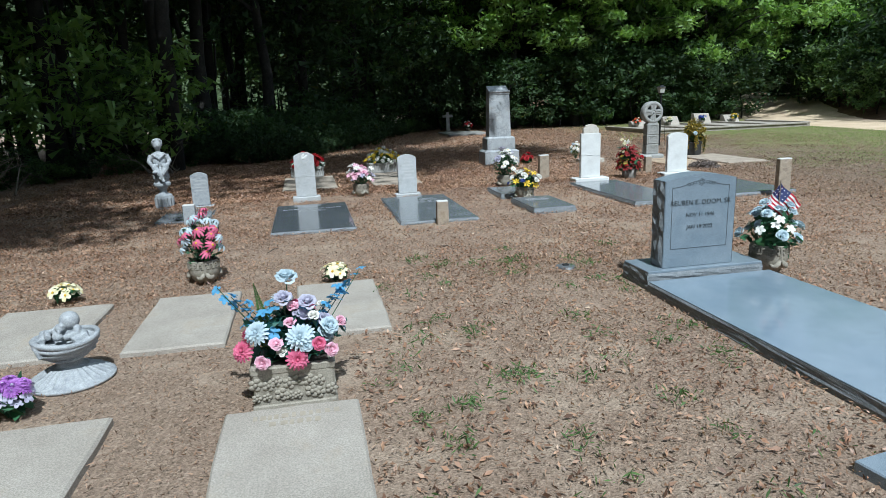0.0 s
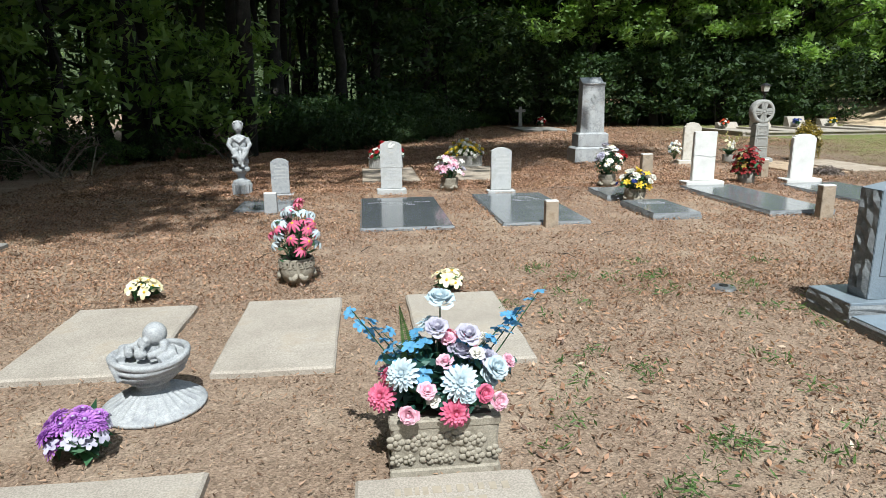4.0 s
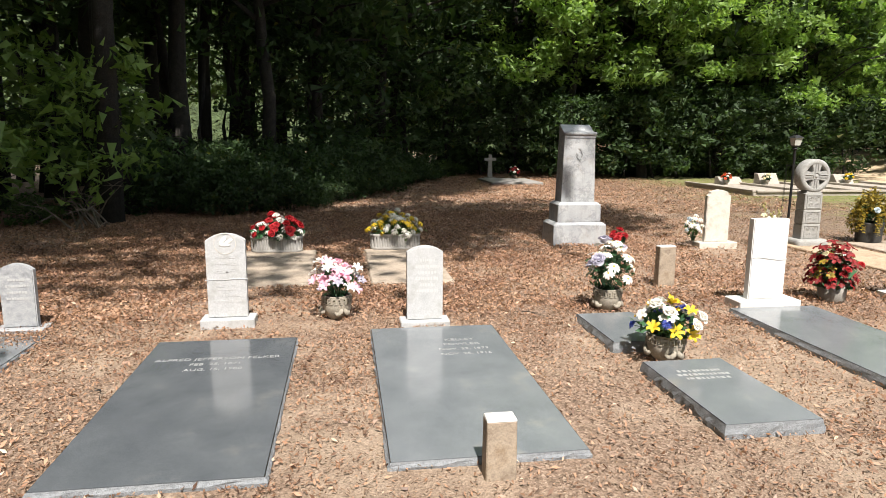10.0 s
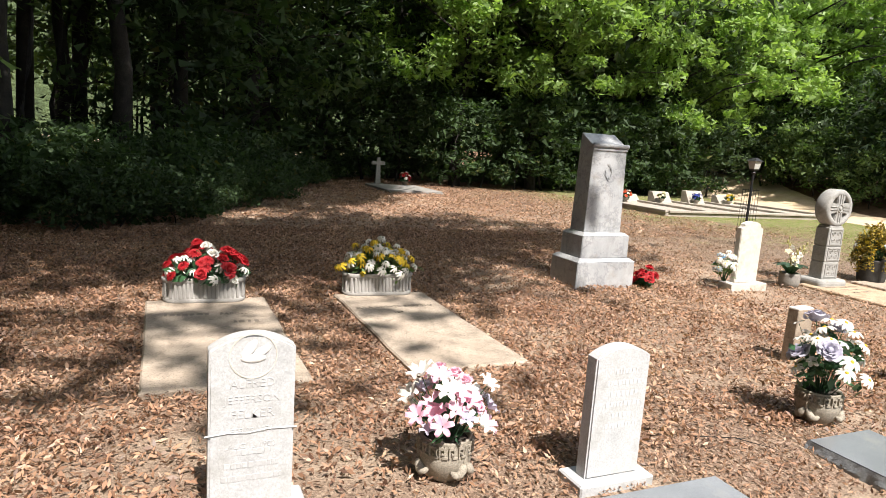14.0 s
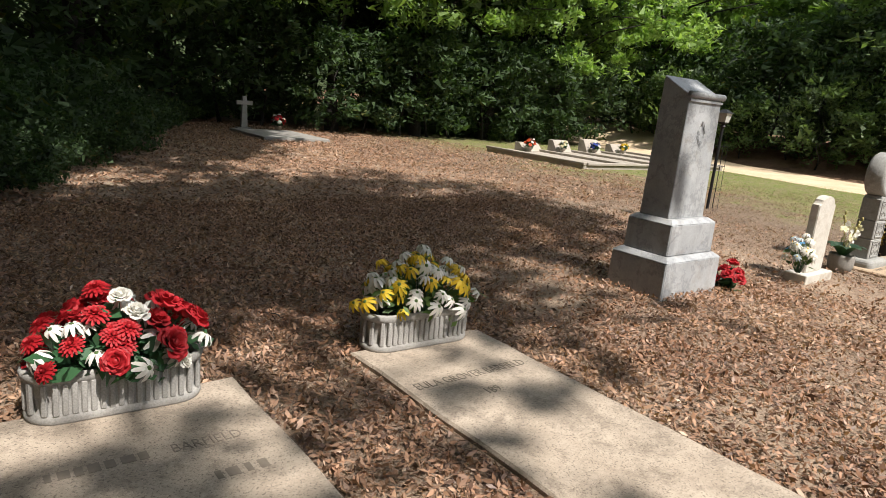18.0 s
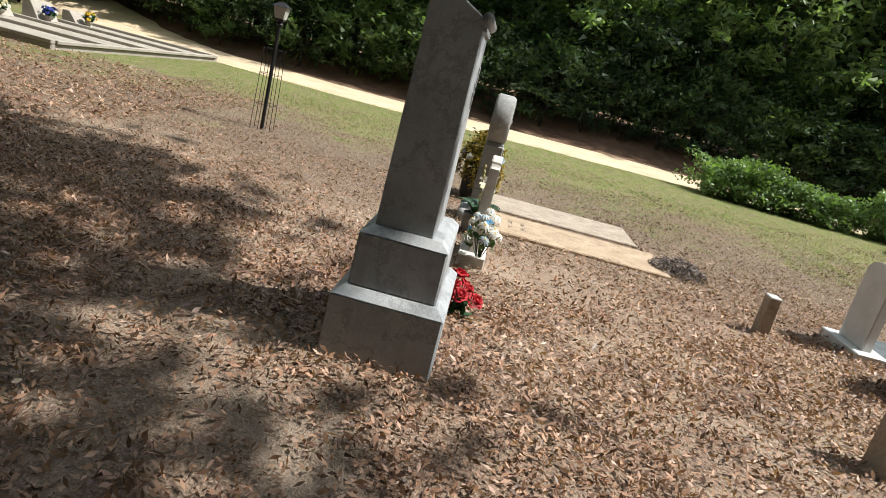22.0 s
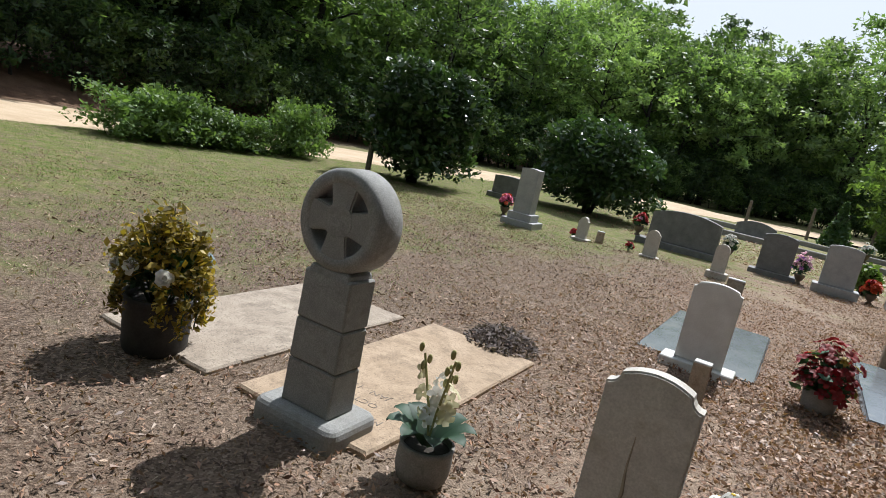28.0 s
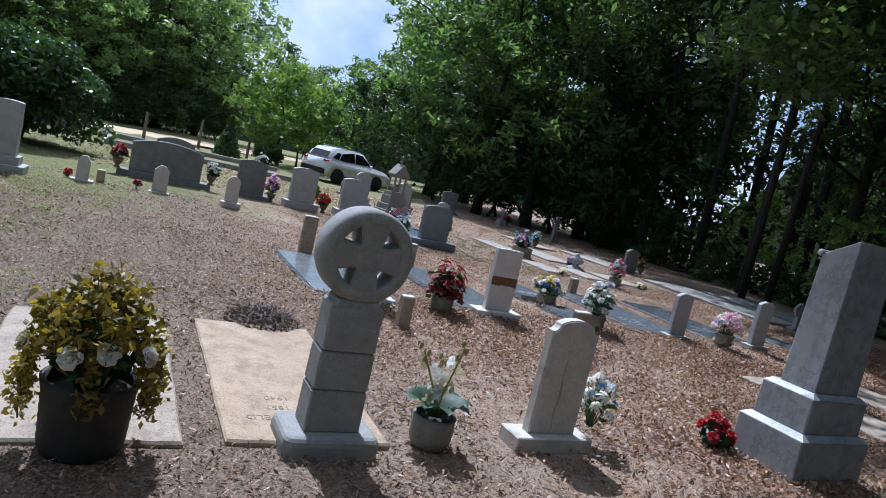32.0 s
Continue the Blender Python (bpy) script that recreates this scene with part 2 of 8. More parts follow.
M["etch_dull"] = plain("faint_marble_lettering", (0.52, 0.52, 0.52), 0.85, 0.05)
M["etch_slab"] = plain("slab_lettering", (0.16, 0.135, 0.105), 0.9)
M["cast_trough"] = stone("pale_cast_stone", (0.28, 0.27, 0.255), (0.44, 0.43, 0.41), 7, 110, 0.85, 0.5, 0.25, (0.2, 0.19, 0.17), (0.52, 0.78))
M["etch_faint"] = plain("faint_slab_lettering", (0.38, 0.33, 0.26), 0.9)
M["metal_dark"] = plain("dark_iron", (0.03, 0.03, 0.032), 0.5, metal=0.6)
M["metal_grey"] = plain("grey_iron_cover", (0.2, 0.21, 0.22), 0.5, metal=0.5)
M["bark"] = stone("tree_bark", (0.018, 0.016, 0.014), (0.045, 0.039, 0.033), 7, 40, 0.95, 1.0, 0.5, None, (0, 1), 0.03)
M["fence_wood"] = stone("weathered_fence_wood", (0.16, 0.13, 0.1), (0.28, 0.23, 0.18), 12, 60, 0.9, 0.6, 0.4)
# leaf greens with light put in: darkened for shaded wood, brightened for sunlit trees
M["leaf_dark"] = leafy("shaded_forest_leaf", (0.02, 0.04, 0.016), (0.052, 0.096, 0.033), 0.4, 0.7, (0.12, 0.12, 0.03))
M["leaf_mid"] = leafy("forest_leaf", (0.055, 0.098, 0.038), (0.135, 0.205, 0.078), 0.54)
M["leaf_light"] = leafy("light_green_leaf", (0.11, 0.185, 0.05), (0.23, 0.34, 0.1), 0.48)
M["leaf_pale"] = leafy("sunlit_pale_leaf", (0.12, 0.19, 0.08), (0.25, 0.345, 0.145), 0.52)
M["leaf_gloss"] = leafy("glossy_evergreen_leaf", (0.026, 0.056, 0.021), (0.072, 0.13, 0.046), 0.25, 0.28)
M["leaf_hedge"] = leafy("hedge_leaf", (0.07, 0.12, 0.035), (0.17, 0.26, 0.09), 0.35)
M["pine"] = leafy("pine_needle", (0.03, 0.055, 0.024), (0.07, 0.11, 0.045), 0.35)
M["cedar"] = leafy("cedar_foliage", (0.04, 0.09, 0.03), (0.1, 0.17, 0.06), 0.3)
M["grass"] = leafy("grass_blade", (0.07, 0.125, 0.022), (0.19, 0.265, 0.06), 0.3, 0.6, (0.3, 0.25, 0.12))
M["weed"] = leafy("weed_leaf", (0.05, 0.1, 0.03), (0.12, 0.2, 0.06), 0.3, 0.6)
M["litter_grey"] = leafy("bleached_leaf", (0.12, 0.085, 0.062), (0.44, 0.325, 0.235), 0.15, 0.5, (0.66, 0.57, 0.46), True)
M["litter"] = leafy("dry_leaf", (0.1, 0.058, 0.04), (0.47, 0.3, 0.2), 0.12, 0.5, (0.72, 0.6, 0.48), True)
M["litter_pale"] = leafy("crumbled_leaf", (0.11, 0.068, 0.046), (0.48, 0.335, 0.235), 0.12, 0.6, (0.66, 0.54, 0.42), True)
M["litter_dark"] = leafy("dead_leaf_clump", (0.05, 0.03, 0.022), (0.16, 0.1, 0.07), 0.1, 0.8)
M["stem"] = leafy("artificial_leaf", (0.02, 0.06, 0.03), (0.05, 0.14, 0.06), 0.2, 0.5)
M["gold_leaf"] = leafy("gold_leaf", (0.16, 0.13, 0.02), (0.5, 0.36, 0.05), 0.3, 0.5)
M["dry_stalk"] = leafy("dry_grey_stalk", (0.1, 0.078, 0.072), (0.27, 0.22, 0.205), 0.1, 0.8)
M["olive"] = leafy("olive_gold_leaf", (0.07, 0.06, 0.015), (0.24, 0.18, 0.03), 0.25, 0.5)
M["orchid_leaf"] = leafy("orchid_leaf", (0.012, 0.035, 0.018), (0.03, 0.085, 0.038), 0.1, 0.6)
M["stem_teal"] = leafy("teal_artificial_leaf", (0.015, 0.06, 0.055), (0.04, 0.13, 0.1), 0.2, 0.5)
M["red"] = petal("red_petal", (0.55, 0.02, 0.03), (0.3, 0.01, 0.015))
M["dark_red"] = petal("dark_red_petal", (0.34, 0.02, 0.02), (0.12, 0.008, 0.01))
M["orange"] = petal("orange_petal", (0.7, 0.12, 0.03), (0.5, 0.06, 0.02))
M["pink"] = petal("pink_petal", (0.78, 0.24, 0.38), (0.6, 0.09, 0.2))
M["pale_pink"] = petal("pale_pink_petal", (0.84, 0.6, 0.68), (0.78, 0.38, 0.52))
M["white"] = petal("white_petal", (0.85, 0.84, 0.8), (0.75, 0.73, 0.66))
M["cream"] = petal("cream_petal", (0.8, 0.74, 0.55), (0.6, 0.55, 0.3))
M["yellow"] = petal("yellow_petal", (0.8, 0.62, 0.05), (0.7, 0.45, 0.02))
M["gold"] = petal("gold_petal", (0.42, 0.3, 0.03), (0.17, 0.13, 0.02))
M["bud"] = plain("olive_bud", (0.36, 0.33, 0.12), 0.6)
M["pale_blue"] = petal("pale_blue_petal", (0.62, 0.7, 0.74), (0.42, 0.53, 0.6))
M["sky_blue"] = petal("sky_blue_petal", (0.16, 0.42, 0.66), (0.09, 0.28, 0.5))
M["blue"] = petal("blue_petal", (0.08, 0.12, 0.5), (0.04, 0.06, 0.3))
M["lilac"] = petal("lilac_petal", (0.58, 0.56, 0.66), (0.4, 0.39, 0.5))
M["purple"] = petal("purple_petal", (0.58, 0.28, 0.7), (0.32, 0.1, 0.46))
M["yellow_white"] = petal("white_yellow_petal", (0.88, 0.86, 0.76), (0.85, 0.74, 0.38))
M["car_paint"] = plain("white_car_paint", (0.75, 0.77, 0.8), 0.15, 0.03)
M["car_glass"] = plain("dark_car_glass", (0.015, 0.018, 0.022), 0.05, 0.1)
M["tyre"] = plain("tyre_rubber", (0.02, 0.02, 0.02), 0.85)
M["alloy"] = plain("alloy_rim", (0.35, 0.36, 0.37), 0.3, metal=0.9)
M["lamp_red"] = plain("red_lamp_lens", (0.35, 0.02, 0.02), 0.2)
M["lamp_clear"] = plain("clear_lamp_lens", (0.6, 0.62, 0.64), 0.1)
M["flag_red"] = plain("flag_red", (0.45, 0.02, 0.04), 0.7)
M["flag_white"] = plain("flag_white", (0.78, 0.77, 0.75), 0.7)
M["flag_blue"] = plain("flag_blue", (0.02, 0.03, 0.12), 0.7)
M["kerb"] = stone("grey_kerb_stone", (0.22, 0.21, 0.2), (0.36, 0.35, 0.33), 5, 90, 0.85, 0.4, 0.3)
M["brown_pot"] = stone("brown_metal_vase", (0.12, 0.09, 0.06), (0.22, 0.17, 0.12), 12, 90, 0.5, 0.3, 0.3)


def ground_material():
    n = Net("ground_cover")
    pos = n.world_pos
    sep = n.t.nodes.new("ShaderNodeSeparateXYZ")
    n.link(pos, sep.inputs[0])
    x, y = sep.outputs[0], sep.outputs[1]
    broad, mid = n.noise(0.35, 5, pos), n.noise(2.2, 6, pos)
    fine = n.noise(45, 5, pos, 0.75)
    st = n.t.nodes.new("ShaderNodeTexVoronoi")
    st.inputs["Scale"].default_value = 85
    n.link(n.mix(0.12, pos, n.node("ShaderNodeTexNoise", Scale=6).outputs["Color"]), st.inputs["Vector"])
    chips = n.ramp(st.outputs["Color"], [(0.0, (0.09, 0.06, 0.044)), (0.3, (0.205, 0.143, 0.104)), (0.65, (0.33, 0.235, 0.173)), (1.0, (0.5, 0.385, 0.295))])
    sand = n.ramp(mid, [(0.3, (0.36, 0.27, 0.195)), (0.7, (0.53, 0.42, 0.32))])
    sand = n.mix(1.0, sand, n.ramp(fine, [(0.3, grey(0.6)), (0.65, grey(1.05))]), "MULTIPLY")
    green = n.ramp(n.mix(0.5, n.noise(3.6, 6, pos, 0.8), n.noise(34, 5, pos, 0.85)), [(0.36, (0.03, 0.042, 0.014)), (0.45, (0.12, 0.18, 0.032)), (0.52, (0.19, 0.19, 0.07)), (0.6, (0.36, 0.28, 0.18))])
    # leaf litter thins out eastwards, where grass takes over; bare sandy earth shows in patches
    bare = n.math("MULTIPLY", n.ramp(n.math("ADD", n.math("MULTIPLY", broad, 0.7), n.math("MULTIPLY", mid, 0.42)), [(0.52, grey(0)), (0.64, grey(1))]), 0.8)
    # the first plot is trodden bare, with little litter
    plot = n.ramp(n.math("MULTIPLY", n.math("SUBTRACT", 10.2, n.math("ADD", y, n.math("MULTIPLY", broad, 3.0))), 0.3), [(0.0, grey(0)), (1.0, grey(0.36))])
    c = n.mix(n.math("MAXIMUM", bare, plot), chips, sand)
    # darker earth colour eastwards, under the thin eastern grass
    dark_east = n.ramp(n.math("MULTIPLY", n.math("SUBTRACT", n.math("ADD", x, n.math("MULTIPLY", mid, 2.0)), 7.2), 0.35), [(0.0, grey(0)), (1.0, grey(0.75))])
    c = n.mix(dark_east, c, n.ramp(st.outputs["Color"], [(0.0, (0.05, 0.036, 0.026)), (0.5, (0.15, 0.112, 0.083)), (1.0, (0.32, 0.25, 0.19))]))
    east = n.math("ADD", n.math("MULTIPLY", n.math("SUBTRACT", x, 11.7), 0.16), n.math("MULTIPLY", n.math("MAXIMUM", n.math("SUBTRACT", 9.5, y), 0.0), 0.12))
    east = n.math("ADD", east, n.math("MULTIPLY", n.math("SUBTRACT", n.math("ADD", broad, mid), 1.0), 1.6))
    gfac = n.ramp(n.math("ADD", east, 0.45), [(0.3, grey(0)), (0.75, grey(0.92))])
    gfac = n.math("MULTIPLY", gfac, n.ramp(n.noise(2.6, 7, pos, 0.75), [(0.38, grey(0.3)), (0.54, grey(1))]))
    # the road's far side is brown woodland floor again
    wood = n.ramp(n.math("MULTIPLY", n.math("SUBTRACT", x, 21.0), 0.4), [(0.0, grey(1)), (1.0, grey(0))])
    c = n.mix(n.math("MULTIPLY", gfac, wood), c, green)
    clay = n.ramp(mid, [(0.3, (0.085, 0.045, 0.026)), (0.7, (0.2, 0.115, 0.07))])
    c = n.mix(n.ramp(n.math("MULTIPLY", n.math("SUBTRACT", x, 22.4), 0.8), [(0.0, grey(0)), (1.0, grey(0.8))]), c, clay)
    n.colour(c).rough(0.95)
    n.p.inputs["Specular IOR Level"].default_value = 0.15
    n.bump(n.mix(0.65, st.outputs["Distance"], n.noise(60, 6, pos, 0.8)), 0.9, 0.025)
    return n.mat


def road_material():
    n = Net("sandy_road")
    c = n.ramp(n.noise(1.2, 6, n.world_pos), [(0.3, (0.5, 0.37, 0.24)), (0.7, (0.68, 0.54, 0.38))])
    c = n.mix(1.0, c, n.ramp(n.noise(30, 5, n.world_pos, 0.8), [(0.3, grey(0.75)), (0.7, grey(1.05))]), "MULTIPLY")
    n.colour(c).rough(0.95).bump(n.noise(18, 6, n.world_pos), 0.5, 0.02)
    return n.mat


M["ground"], M["road"] = ground_material(), road_material()
for key in ("granite_dark", "granite_mid"):
    M[key].node_tree.nodes["Principled BSDF"].inputs["Specular IOR Level"].default_value = 0.8


# ---- mesh tools ----
def mesh_of(name, bm, mats, smooth=False):
    me = bpy.data.meshes.new(name)
    bm.normal_update()
    bm.to_mesh(me)
    bm.free()
    for m in mats if isinstance(mats, (list, tuple)) else [mats]:
        me.materials.append(m)
    if smooth:
        me.shade_smooth()
    return me


def part(name, bm, mat, parent=None, label="", smooth=False, at=None):
    """Links a bmesh (or a mesh that is shared) as one object under a thing."""
    me = bm if isinstance(bm, bpy.types.Mesh) else mesh_of(name, bm, mat, smooth)
    ob = new(name, me)
    ob.parent = parent
    if at is not None:
        ob.matrix_basis = at
    return tagged(ob, label)


def thing(name, x, y, z=0.0, rz=0.0, label="", category="", group="", kind=""):
    ob = new(name)
    ob.empty_display_size = 0.1
    ob.matrix_basis = pose(x, y, z, 0, 0, rz)
    return tagged(ob, label, category, group, kind)


def box(x0, x1, y0, y1, z0, z1, bevel=0.0, bm=None, jitter=0.0, seed=1, seg=1):
    bm = bm or bmesh.new()
    r = bmesh.ops.create_cube(bm, size=1.0)
    for v in r["verts"]:
        v.co = Vector((x0 + (v.co.x + 0.5) * (x1 - x0), y0 + (v.co.y + 0.5) * (y1 - y0), z0 + (v.co.z + 0.5) * (z1 - z0)))
    if bevel:
        edges = list({e for v in r["verts"] for e in v.link_edges})
        bmesh.ops.bevel(bm, geom=edges, offset=bevel, segments=seg, affect="EDGES")
    return bm


def frustum(w0, d0, w1, d1, z0, z1, bevel=0.0, bm=None, cx=0.0, cy=0.0):
    bm = bm or bmesh.new()
    r = bmesh.ops.create_cube(bm, size=1.0)
    for v in r["verts"]:
        w, d, z = (w1, d1, z1) if v.co.z > 0 else (w0, d0, z0)
        v.co = Vector((cx + v.co.x * w, cy + v.co.y * d, z))
    if bevel:
        bmesh.ops.bevel(bm, geom=list({e for v in r["verts"] for e in v.link_edges}), offset=bevel, segments=1, affect="EDGES")
    return bm


def lathe(profile, n=28, bm=None, centre=(0, 0)):
    """Turns (radius, height) pairs round z."""
    bm = bm or bmesh.new()
    rings = []
    for r, z in profile:
        if r < 1e-5:
            rings.append([bm.verts.new((centre[0], centre[1], z))])
        else:
            rings.append([bm.verts.new((centre[0] + r * math.cos(2 * math.pi * i / n), centre[1] + r * math.sin(2 * math.pi * i / n), z)) for i in range(n)])
    for a, b in zip(rings, rings[1:]):
        for i in range(n):
            j = (i + 1) % n
            if len(a) == 1 and len(b) == 1:
                continue
            if len(a) == 1:
                bm.faces.new((a[0], b[j], b[i]))
            elif len(b) == 1:
                bm.faces.new((a[i], a[j], b[0]))
            else:
                bm.faces.new((a[i], a[j], b[j], b[i]))
    return bm


def slab_of(outline, y0, y1, bm=None, bevel=0.0):
    """Extrudes an outline of (x, z) pairs from y0 to y1."""
    bm = bm or bmesh.new()
    front = [bm.verts.new((x, y0, z)) for x, z in outline]
    back = [bm.verts.new((x, y1, z)) for x, z in outline]
    n = len(outline)
    faces = [bm.faces.new(front), bm.faces.new(back[::-1])]
    for i in range(n):
        bm.faces.new((front[i], back[i], back[(i + 1) % n], front[(i + 1) % n]))
    bmesh.ops.recalc_face_normals(bm, faces=bm.faces[:])
    if bevel:
        rim = [e for f in faces for e in f.edges]
        bmesh.ops.bevel(bm, geom=rim, offset=bevel, segments=2, affect="EDGES")
    return bm


def tube(points, radii, n=6, bm=None):
    bm = bm or bmesh.new()
    pts = [Vector(p) for p in points]
    rings = []
    for i, p in enumerate(pts):
        d = (pts[min(i + 1, len(pts) - 1)] - pts[max(i - 1, 0)]).normalized()
        a = d.orthogonal().normalized()
        b = d.cross(a)
        r = radii[i] if isinstance(radii, (list, tuple)) else radii
        rings.append([bm.verts.new(p + r * (math.cos(2 * math.pi * k / n) * a + math.sin(2 * math.pi * k / n) * b)) for k in range(n)])
    for i, (a, b) in enumerate(zip(rings, rings[1:])):
        # match the ring starts, so that the skin does not twist
        s = min(range(n), key=lambda k: (a[0].co - b[k].co).length)
        b = b[s:] + b[:s]
        rings[i + 1] = b
        for k in range(n):
            bm.faces.new((a[k], a[(k + 1) % n], b[(k + 1) % n], b[k]))
    bm.faces.new(rings[0][::-1])
    bm.faces.new(rings[-1])
    return bm


def ball(bm, c, r, u=12, v=8, turn=None):
    m = Matrix.Translation(c) @ (turn or Matrix.Identity(4)) @ Matrix.Diagonal((*(r if isinstance(r, tuple) else (r, r, r)), 1))
    bmesh.ops.create_uvsphere(bm, u_segments=u, v_segments=v, radius=1.0, matrix=m)
    return bm


def quads_mesh(name, corners, mat):
    """One mesh of loose three- or four-cornered blades; corners is an array (n, k, 3)."""
    n, k = len(corners), corners.shape[1]
    me = bpy.data.meshes.new(name)
    me.vertices.add(k * n)
    me.vertices.foreach_set("co", np.ascontiguousarray(corners, dtype=np.float32).ravel())
    me.loops.add(k * n)
    me.loops.foreach_set("vertex_index", np.arange(k * n, dtype=np.int32))
    me.polygons.add(n)
    me.polygons.foreach_set("loop_start", np.arange(0, k * n, k, dtype=np.int32))
    me.update(calc_edges=True)
    me.materials.append(mat)
    return me


def leaf_quads(centres, size, rng, flat=0.5, long=1.6, spread=0.4, three=False):
    """Diamond leaves of random turn round the centres; flat: 0 any way, 1 level."""
    n = len(centres)
    d = rng.normal(size=(n, 3))
    d[:, 2] *= 1 - flat * 0.7
    d /= np.linalg.norm(d, axis=1)[:, None]
    up = rng.normal(size=(n, 3)) * (1 - flat) + np.array([0, 0, 1.0]) * (0.3 + flat)
    side = np.cross(d, up)
    side /= np.linalg.norm(side, axis=1)[:, None] + 1e-9
    s = size * (1 + spread * rng.normal(size=(n, 1))).clip(0.4, 1.9)
    a, b = d * s * long * 0.5, side * s * 0.5
    droop = np.array([0, 0, -1.0]) * s * 0.12
    if three:
        return np.stack([centres - a + b * 0.8, centres + a + droop, centres - a - b * 0.8], axis=1)
    return np.stack([centres - a, centres + b * 0.9 - a * 0.1, centres + a + droop, centres - b * 0.9 - a * 0.1], axis=1)


def words(text, size, mat, name, parent, at, label="", depth=0.0015, align="CENTER", spacing=1.0):
    cu = bpy.data.curves.new(name, "FONT")
    cu.body, cu.size, cu.extrude, cu.align_x, cu.resolution_u = text, size, depth, align, 2
    cu.space_character, cu.offset = spacing, -0.011 * size
    tmp = bpy.data.objects.new(name, cu)
    scene.collection.objects.link(tmp)
    bpy.context.view_layer.update()
    me = bpy.data.meshes.new_from_object(tmp)
    bpy.data.objects.remove(tmp)
    me.materials.clear()
    me.materials.append(mat)
    ob = new(name, me)
    ob.parent, ob.matrix_basis = parent, at
    return tagged(ob, label, "", "", "stuff")


def bars(widths, height, gap, mat, name, parent, at, seed=1):
    """Lines of worn writing that cannot be read: rows of short bars."""
    rng = random.Random(seed)
    bm = bmesh.new()
    for row, w in enumerate(widths):
        x = -w / 2
        z = -row * (height + gap)
        while x < w / 2:
            step = height * rng.uniform(0.35, 0.8)
            box(x, min(x + step, w / 2), -0.0012, 0.0012, z - height * rng.uniform(0.85, 1), z, bm=bm)
            x += step + height * rng.uniform(0.2, 0.5)
    return tagged(part(name, bm, mat, parent, at=at), "", "", "", "stuff")


# ---- ground and road ----
def smooth(v, a, b):
    k = max(0.0, min(1.0, (v - a) / (b - a)))
    return k * k * (3 - 2 * k)


def swell(x, y):
    """The low rises on which the marble row and the monument stand."""
    row = 0.045 * np.exp(-((y - 10.55) / 0.42) ** 2) * np.clip(x + 3.0, 0, 1) * np.clip(8.3 - x, 0, 1)
    return row + 0.065 * np.exp(-((x - 4.285) ** 2 + (y - 14.2) ** 2) / 0.9)


def ground_height(x, y):
    h = 0.9 * smooth(x, 23.4, 27.5) * smooth(y, -12, -2)
    if max(abs(x - 5), abs(y - 8)) > 26:
        h += 0.25 * noise.noise(Vector((x * 0.08, y * 0.08, 0)))
    h += float(swell(x, y))
    return h + 0.012 * noise.noise(Vector((x * 0.6, y * 0.6, 3))) - 0.006


def build_ground():
    near = [-40 + i * 1.0 for i in range(36)] + [-4 + i * 0.4 for i in range(51)] + [17 + i for i in range(34)]
    far = [70, 110, 200, 500, 1500]
    line = [-v for v in far[::-1]] + near + far
    bm = bmesh.new()
    grid = [[bm.verts.new((x, y, ground_height(x, y))) for x in line] for y in line]
    for a, b in zip(grid, grid[1:]):
        for i in range(len(line) - 1):
            bm.faces.new((a[i], a[i + 1], b[i + 1], b[i]))
    ob = part("ground", bm, M["ground"], None, "sandy earth covered with dry leaf litter and thin grass", True)
    tagged(ob, "", "ground", "", "structure")


def bend(points, steps):
    """A smooth line through the points."""
    out = []
    for i in range(len(points) - 1):
        p = [Vector(points[max(0, min(len(points) - 1, i + k))]) for k in (-1, 0, 1, 2)]
        for s in range(steps):
            t = s / steps
            out.append(0.5 * (2 * p[1] + (p[2] - p[0]) * t + (2 * p[0] - 5 * p[1] + 4 * p[2] - p[3]) * t * t + (3 * p[1] - p[0] - 3 * p[2] + p[3]) * t ** 3))
    return out + [Vector(points[-1])]


def build_road():
    line = bend([(34, 46), (25.5, 32), (21.8, 24), (20.6, 17), (21.0, 11), (20.9, 6), (19.6, 0), (17.6, -7), (14, -15), (8, -23), (0, -31), (-14, -42)], 10)
    bm = bmesh.new()
    rows = []
    for i, p in enumerate(line):
        d = (line[min(i + 1, len(line) - 1)] - line[max(i - 1, 0)]).normalized()
        n = Vector((d.y, -d.x))
        row = []
        for k in range(9):
            s = -2.15 + 4.3 * k / 8 + (0.25 * noise.noise(Vector((p.x, p.y, k))) if k in (0, 8) else 0)
            q = p + n * s
            z = -0.03 if k in (0, 8) else 0.035 + 0.02 * noise.noise(Vector((q.x * 0.7, q.y * 0.7, 9)))
            row.append(bm.verts.new((q.x, q.y, max(z, -0.1) + max(0.0, ground_height(q.x, q.y)))))
        rows.append(row)
    for a, b in zip(rows, rows[1:]):
        for k in range(8):
            bm.faces.new((a[k], b[k], b[k + 1], a[k + 1]))
    bmesh.ops.recalc_face_normals(bm, faces=bm.faces[:])
    tagged(part("road", bm, M["road"], None, "pale sandy dirt road past the graves", True), "", "road", "", "structure")


build_ground()
build_road()


